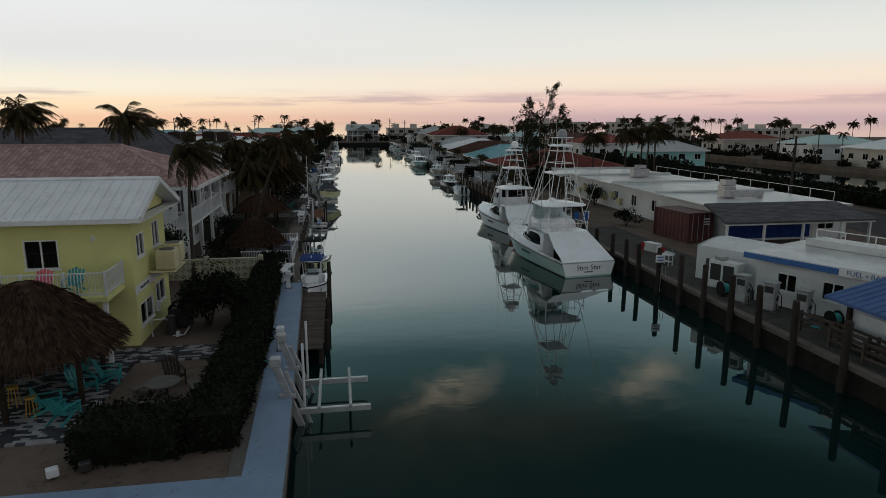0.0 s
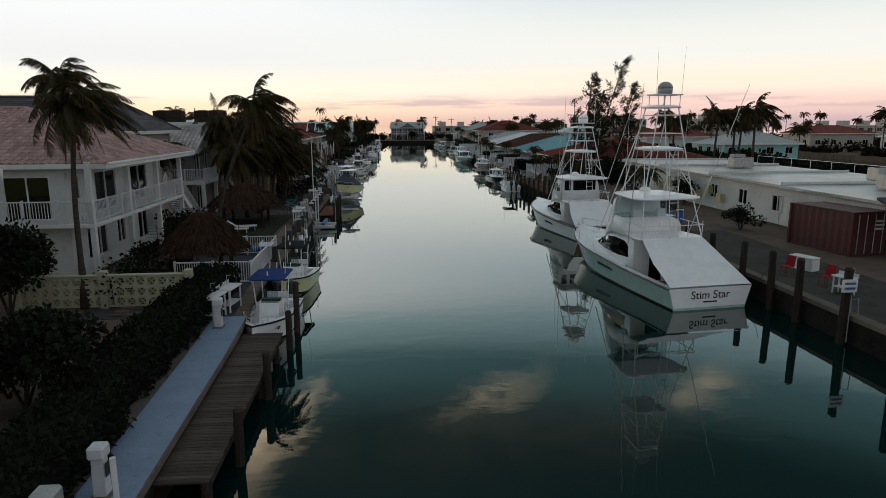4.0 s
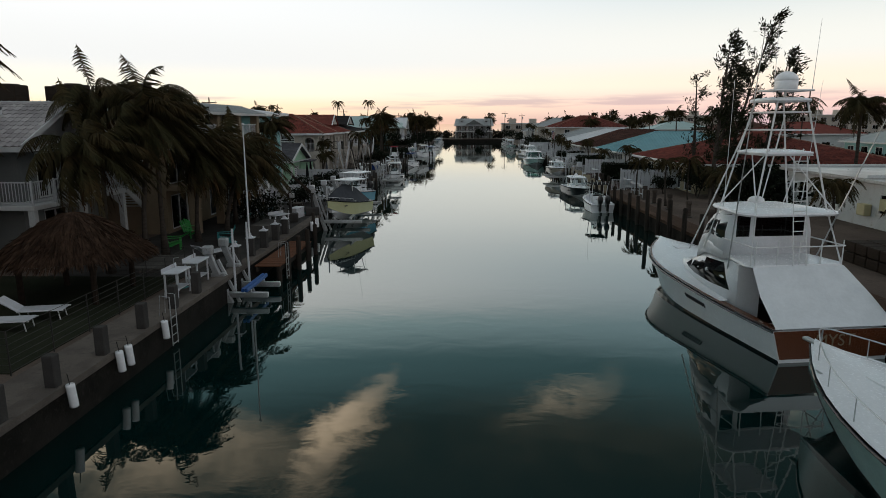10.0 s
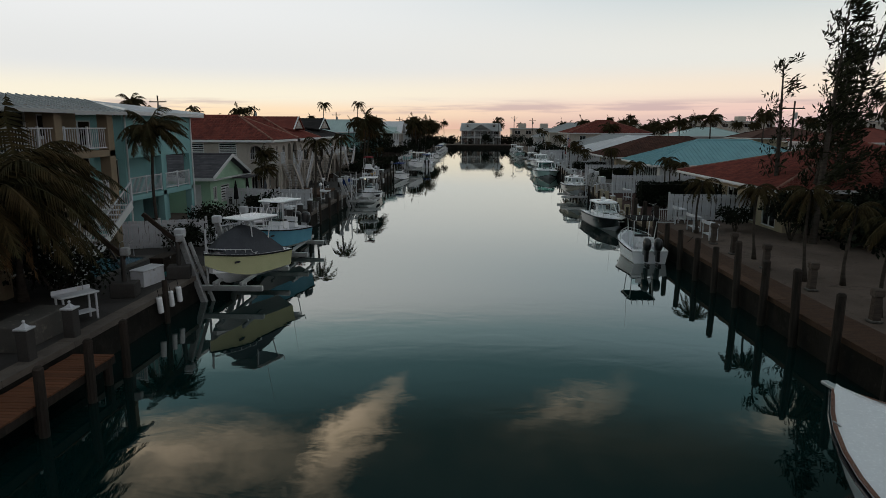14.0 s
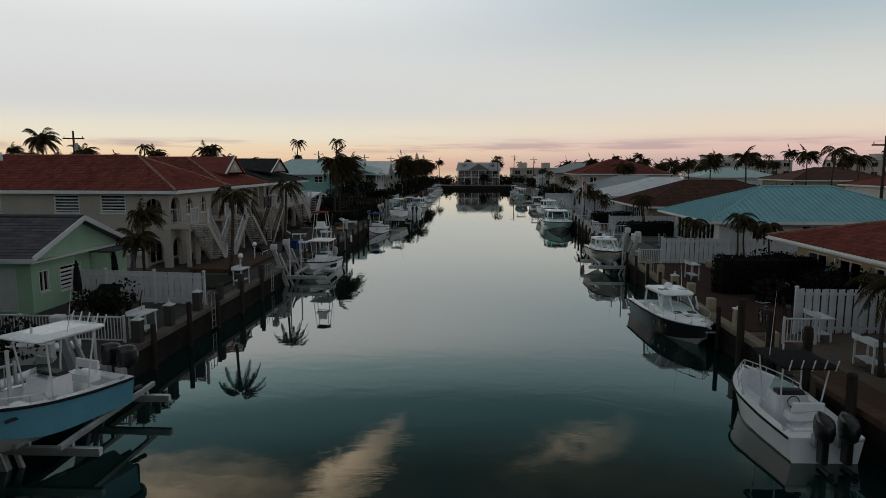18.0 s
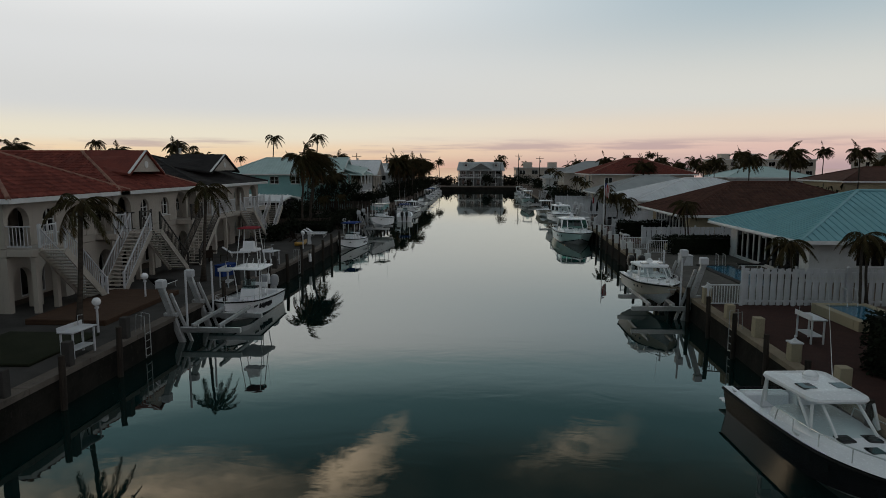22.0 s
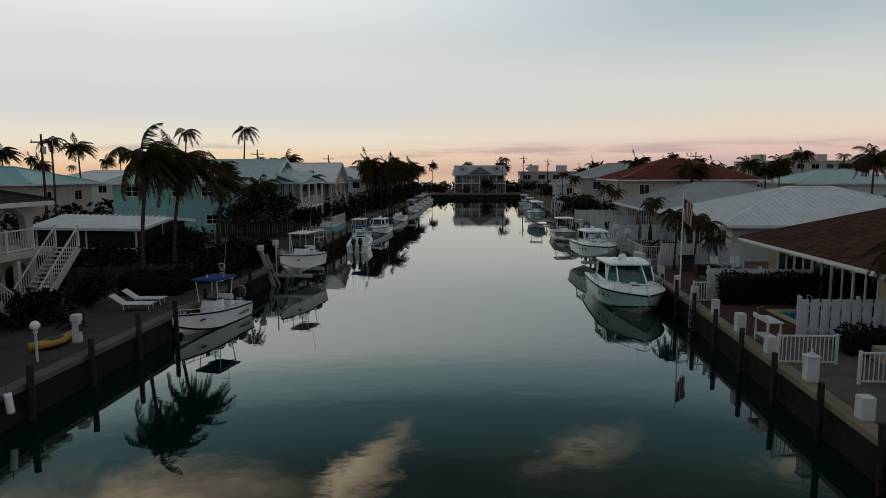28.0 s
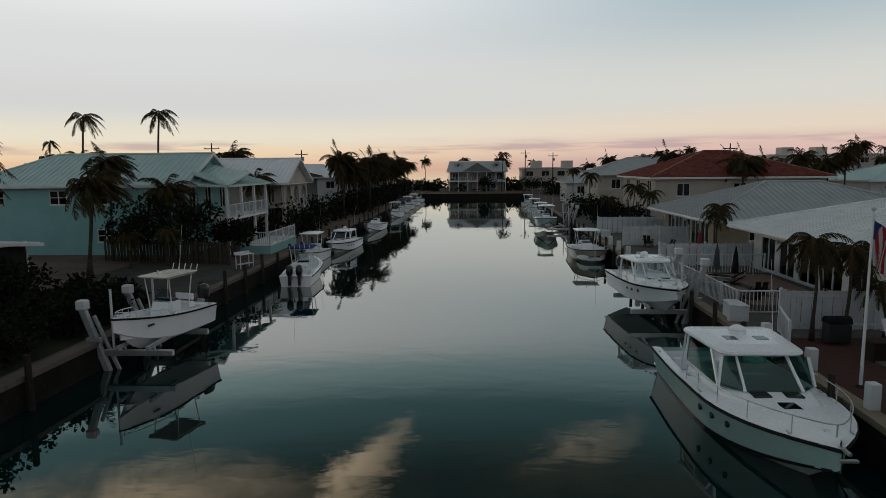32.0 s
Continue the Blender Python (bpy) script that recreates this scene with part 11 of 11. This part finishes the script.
def long_building():
    h = thing("long_marina_building", pose(30.2, 51.0, GR), "long low white marina building with a patched flat roof", "building")
    L, D = 12.0, 42.0
    walls(h, 0, L, 0, D, 0, 2.7, M["plaster_white"], {"W": win_row(D, 9, 1.3, 0.9, 1.2, "two") + [(30.6, 31.6, 0.05, 2.1, "entry"), (14.0, 15.0, 0.05, 2.1, "entry")], "S": win_row(L, 3, 1.6, 0.8, 1.3, "two")})
    for k in range(4):
        y0, y1 = D * k / 4, D * (k + 1) / 4
        part("flat_roof", Geo().box(-0.7, L + 0.5, y0 + 0.01, y1 - 0.01, 2.75 + 0.05 * (k % 2), 2.95 + 0.05 * (k % 2), 0.02), M["roof_wet"], h)
        part("roof_curb", Geo().box(-0.6, L + 0.4, y1 - 0.14, y1 - 0.02, 3.0, 3.2, 0.02), M["plaster_white"], h)
    for x, y in ((5.0, 27.0), (6.2, 27.6), (8.0, 12.0), (4.0, 6.0), (9.0, 34.0)):
        u = part("roof_unit", Geo().box(x, x + 1.2, y, y + 1.2, 3.05, 4.0, 0.05), M["galv"], h, "grey rooftop air conditioner")
        part("fan_grille", Geo().tube([(x + 0.6, y + 0.6, 4.0), (x + 0.6, y + 0.6, 4.04)], 0.45, 12), M["plastic_black"], u)
    part("duct", Geo().box(3.5, 7.4, 5.2, 5.8, 3.05, 3.7, 0.04), M["galv"], h)
    part("duct", Geo().bar((7.4, 5.5, 3.4), (9.4, 8.4, 3.3), 0.5, 0.5, 0.03), M["galv"], h)
    for k in range(12):
        part("rail_post", Geo().tube([(L + 0.2, 2 + k * 3, 3.0), (L + 0.2, 2 + k * 3, 3.8)], 0.025, 5), M["alu_white"], h)
    part("roof_rail", Geo().tube([(L + 0.2, 2, 3.8), (L + 0.2, 35, 3.8)], 0.025, 5), M["alu_white"], h)
    for k in range(7):
        part("wall_unit", Geo().box(-0.45, -0.005, 19.0 + k * 2.1, 19.8 + k * 2.1, 0.7 + 0.5 * (k % 2), 1.4 + 0.5 * (k % 2), 0.03), M["ac_beige"], h)
    # porch at the near end
    slope(h, (-2.4, -4.4, 2.35), (11.0, -4.4, 2.35), (10.4, -0.2, 3.3), (-1.8, -0.2, 3.3), M["shingle_grey"], "shingle")
    for x in (-2.0, 1.2, 4.6, 8.0, 10.6):
        part("porch_post", Geo().box(x - 0.08, x + 0.08, -4.1, -3.9, 0, 2.3, 0.015), M["trim"], h)
    part("porch_beam", Geo().box(-2.3, 10.9, -4.2, -4.0, 2.05, 2.30, 0.015), M["trim"], h)
    part("mural_panel", Geo().box(0.6, 8.4, -0.08, -0.01, 0.2, 2.2), M["canvas_blue"], h)


long_building()


def container():
    t = thing("shipping_container", pose(26.5, 55.3, GR, 0, 0, -82), "dark red corrugated shipping container on the sand", "container")
    L, W, H = 4.6, 2.4, 2.5
    for y, s in ((0.0, -1), (W, 1)):
        g = Geo()
        rows = []
        n = 36
        for k in range(n + 1):
            x = L * k / n
            yy = y + (0.0 if k % 4 < 2 else -s * 0.04)
            rows.append([(x, yy, 0.12), (x, yy, H - 0.1)])
        part("side_panel", g.loft(rows, False), M["rust_red"], t)
    part("roof_panel", Geo().box(0, L, 0, W, H - 0.08, H, 0.01), M["rust_red"], t)
    part("floor_frame", Geo().box(0, L, 0, W, 0.0, 0.14, 0.01), M["rust_red"], t)
    for x in (0.0, L):
        for y in (0.0, W):
            part("corner_post", Geo().box(x - 0.08, x + 0.08, y - 0.08, y + 0.08, 0, H, 0.01), M["rust_red"], t)
        part("end_panel", Geo().box(x - 0.03, x + 0.03, 0, W, 0.1, H - 0.1), M["rust_red"], t)
    for k in range(4):
        part("lock_rod", Geo().tube([(L + 0.06, 0.35 + 0.55 * k, 0.15), (L + 0.06, 0.35 + 0.55 * k, H - 0.15)], 0.025, 6), M["galv"], t)
    for k in range(3):
        part("lettering_bar", Geo().box(L + 0.035, L + 0.04, 1.5, 2.1, 1.9 - 0.22 * k, 2.02 - 0.22 * k), M["sign_white"], t)


container()
t = thing("crate_stack", pose(23.0, 69.6, GR), "stack of dark wire lobster crates", "crates")
for i in range(3):
    for j in range(4):
        for k in range(2):
            part("crate", Geo().box(i * 0.95, i * 0.95 + 0.9, j * 0.85, j * 0.85 + 0.8, k * 0.5, k * 0.5 + 0.46, 0.03), M["wood_dark"], t)
for x, y, m in ((22.6, 64.4, "plastic_blue"), (23.4, 64.0, "plastic_blue"), (23.0, 66.0, "plastic_black"), (24.0, 65.2, "gelcoat")):
    t = thing("barrel", pose(x, y, GR), "plastic barrel standing on the yard", "barrel", "barrels")
    part("drum", Geo().tube([(0, 0, 0), (0, 0, 0.2), (0, 0, 0.6), (0, 0, 0.85)], 0.29, 14), M[m], t, smooth=False)
    part("rim", Geo().tube([(0, 0, 0.85), (0, 0, 0.88)], 0.30, 14), M["rubber"], t)
for x, y in ((21.4, 44.6), (20.9, 46.8), (22.8, 41.4)):
    t = thing("dock_chair", pose(x, y, GR + 0.03, 0, 0, 200), "red plastic chair on the fuel dock", "chair", "dock chairs")
    part("seat", Geo().box(-0.24, 0.24, -0.24, 0.24, 0.42, 0.46, 0.02), M["flag_red"], t)
    part("backrest", Geo().bar((-0.22, 0, 0.46), (-0.32, 0, 0.95), 0.46, 0.03), M["flag_red"], t)
    for sx in (-0.2, 0.2):
        for s in (1, -1):
            part("leg", Geo().tube([(sx, s * 0.2, 0.43), (sx * 1.15, s * 0.22, 0)], 0.018, 5), M["flag_red"], t)
cleaning_table(21.2, 43.2, -70, "vinyl", "small white table on the fuel dock", 0.9, 0.55, 0.8)
dock_box(22.6, 48.0, -70, "trim", "white dock box on the sand yard")
t = thing("dock_sign", pose(xr(41) - 0.22, 40.2 - 0.17, 2.35, 0, 0, 0), "small white and blue notice on a piling", "sign")
part("plate", Geo().box(-0.3, 0.3, -0.03, 0.03, -0.25, 0.25, 0.01), M["sign_white"], t)
part("lettering_bar", Geo().box(-0.22, 0.22, -0.036, -0.031, 0.05, 0.14), M["sign_blue"], t)
part("lettering_bar", Geo().box(-0.22, 0.22, -0.036, -0.031, -0.14, -0.05), M["sign_blue"], t)


def utility_pole(x, y, h=10.0):
    t = thing("utility_pole", pose(x, y, GR), "wooden utility pole with a cross arm", "utility pole", "utility poles")
    part("pole", Geo().tube([(0, 0, 0), (0, 0, h)], 0.16, 8, 0.10), M["piling"], t)
    part("cross_arm", Geo().box(-1.2, 1.2, -0.06, 0.06, h - 0.9, h - 0.76), M["piling"], t)
    for s in (-1.05, 1.05):
        part("insulator", Geo().tube([(s, 0, h - 0.76), (s, 0, h - 0.55)], 0.04, 6), M["galv"], t)
    part("transformer", Geo().tube([(0.25, 0, h - 2.1), (0.25, 0, h - 1.3)], 0.2, 10), M["galv"], t)


for x, y, h in ((45.0, 62.0, 8.5), (45.0, 96.0, 9.5), (45.0, 140.0, 9.5), (58.6, 60.0, 7.0), (-36.0, 190.0, 10.5), (-30.0, 240.0, 10.5), (-22.0, 262.0, 10.0), (-36.0, 150.0, 10.5), (-34.0, 110.0, 10.0), (24.0, 318.0, 11.0), (30.0, 306.0, 10.0), (52.0, 250.0, 10.0), (-18.0, 290.0, 10.0)):
    utility_pole(x, y, h)


def screened_shed():
    h = thing("screened_porch", pose(-22.4, 169.0, GR), "white screened porch with a pale metal roof", "porch")
    L, D = 7.6, 8.0
    for x in (0.05, L * 0.5, L - 0.05):
        for y in (0.05, D * 0.5, D - 0.05):
            if x > 0.1 or y < 0.1:
                part("post", Geo().box(x - 0.06, x + 0.06, y - 0.06, y + 0.06, 0, 2.6, 0.01), M["trim"], h)
    for z in (0.9, 2.45):
        part("mid_rail", Geo().box(0.1, L - 0.1, 0.02, 0.07, z, z + 0.08), M["trim"], h)
        part("mid_rail", Geo().box(L - 0.07, L - 0.02, 0.1, D - 0.1, z, z + 0.08), M["trim"], h)
    part("screen", Geo().box(0.1, L - 0.1, 0.045, 0.05, 0.05, 2.5), M["mesh_grey"], h)
    part("screen", Geo().box(L - 0.05, L - 0.045, 0.1, D - 0.1, 0.05, 2.5), M["mesh_grey"], h)
    slope(h, (-0.4, -0.5, 2.55), (L + 0.7, -0.5, 2.45), (L + 0.7, D * 0.5, 2.95), (-0.4, D * 0.5, 3.2), M["metal_white"], "seam")
    slope(h, (L + 0.7, D + 0.4, 2.45), (-0.4, D + 0.4, 2.55), (-0.4, D * 0.5, 3.2), (L + 0.7, D * 0.5, 2.95), M["metal_white"], "seam")
    part("fascia", Geo().bar((-0.4, -0.5, 2.45), (L + 0.7, -0.5, 2.35), 0.05, 0.2), M["trim"], h)
    part("fascia", Geo().bar((L + 0.7, -0.5, 2.35), (L + 0.7, D * 0.5, 2.85), 0.05, 0.2).bar((L + 0.7, D * 0.5, 2.85), (L + 0.7, D + 0.4, 2.35), 0.05, 0.2), M["trim"], h)


screened_shed()


# far white apartment blocks and roofs beyond the flats
def condo(x, y, L, storeys, label):
    h = thing("condominium", pose(x, y, GR), label, "apartment block", "far apartment blocks")
    H = storeys * 3.0
    walls(h, 0, L, 0, 12, 0, H, M["plaster_cream"], {"S": [w for s in range(storeys) for w in win_row(L, int(L / 4), 2.2, s * 3.0 + 0.8, 1.5, "far")], "W": [w for s in range(storeys) for w in win_row(12, 2, 2.2, s * 3.0 + 0.8, 1.5, "far")]})
    part("flat_roof", Geo().box(-0.3, L + 0.3, -0.3, 12.3, H, H + 0.3), M["plaster_white"], h)
    for k in range(int(L / 9)):
        part("stair_tower", Geo().box(3 + k * 9, 6 + k * 9, 3, 7, H + 0.3, H + 2.2), M["plaster_cream"], h)


condo(92, 322, 34, 3, "long white apartment block beyond the palms")
condo(132, 300, 40, 3, "long white apartment block beyond the palms")
condo(178, 270, 44, 2, "low white apartment block beyond the palms")
condo(70, 326, 16, 2, "white apartment block near the sea")
condo(24, 330, 18, 2, "low pale block near the sea")
condo(-34, 326, 20, 2, "low pale block near the sea")

# mooring lines
def line(p, q, sag=0.25, r=0.012):
    p, q = Vector(p), Vector(q)
    pts = [p + (q - p) * k / 8 - Vector((0, 0, sag * 4 * (k / 8) * (1 - k / 8))) for k in range(9)]
    o = tagged(part("mooring_line", Geo().tube([v - p for v in pts], r, 4), M["rubber"]), "dark mooring rope from boat to dock", "rope", "mooring lines")
    o.matrix_basis = Matrix.Translation(p)


for p, q in (((19.0, 46.2, 1.1), (19.0, 45.6, 1.6)), ((16.0, 57.0, 1.9), (18.8, 53.2, 1.5)), ((18.6, 63.6, 1.0), (19.3, 61.2, 1.5)), ((16.0, 72.0, 1.9), (19.4, 73.2, 1.6)), ((-3.9, 43.0, 1.0), (-4.6, 43.5, 1.2)), ((-3.1, 47.0, 0.8), (-4.6, 48.0, 1.2)),
             ((-3.9, 49.8, 1.0), (-4.6, 51.0, 1.2)), ((18.6, 98.0, 0.8), (19.5, 97.0, 1.5)), ((18.6, 108.4, 1.1), (19.6, 107.6, 1.4)), ((19.9, 157.0, 1.3), (20.6, 155.4, 1.6)), ((20.2, 163.6, 0.9), (20.8, 163.8, 1.4)), ((-3.6, 124.2, 1.0), (-4.3, 126.0, 1.4))):
    line(p, q)
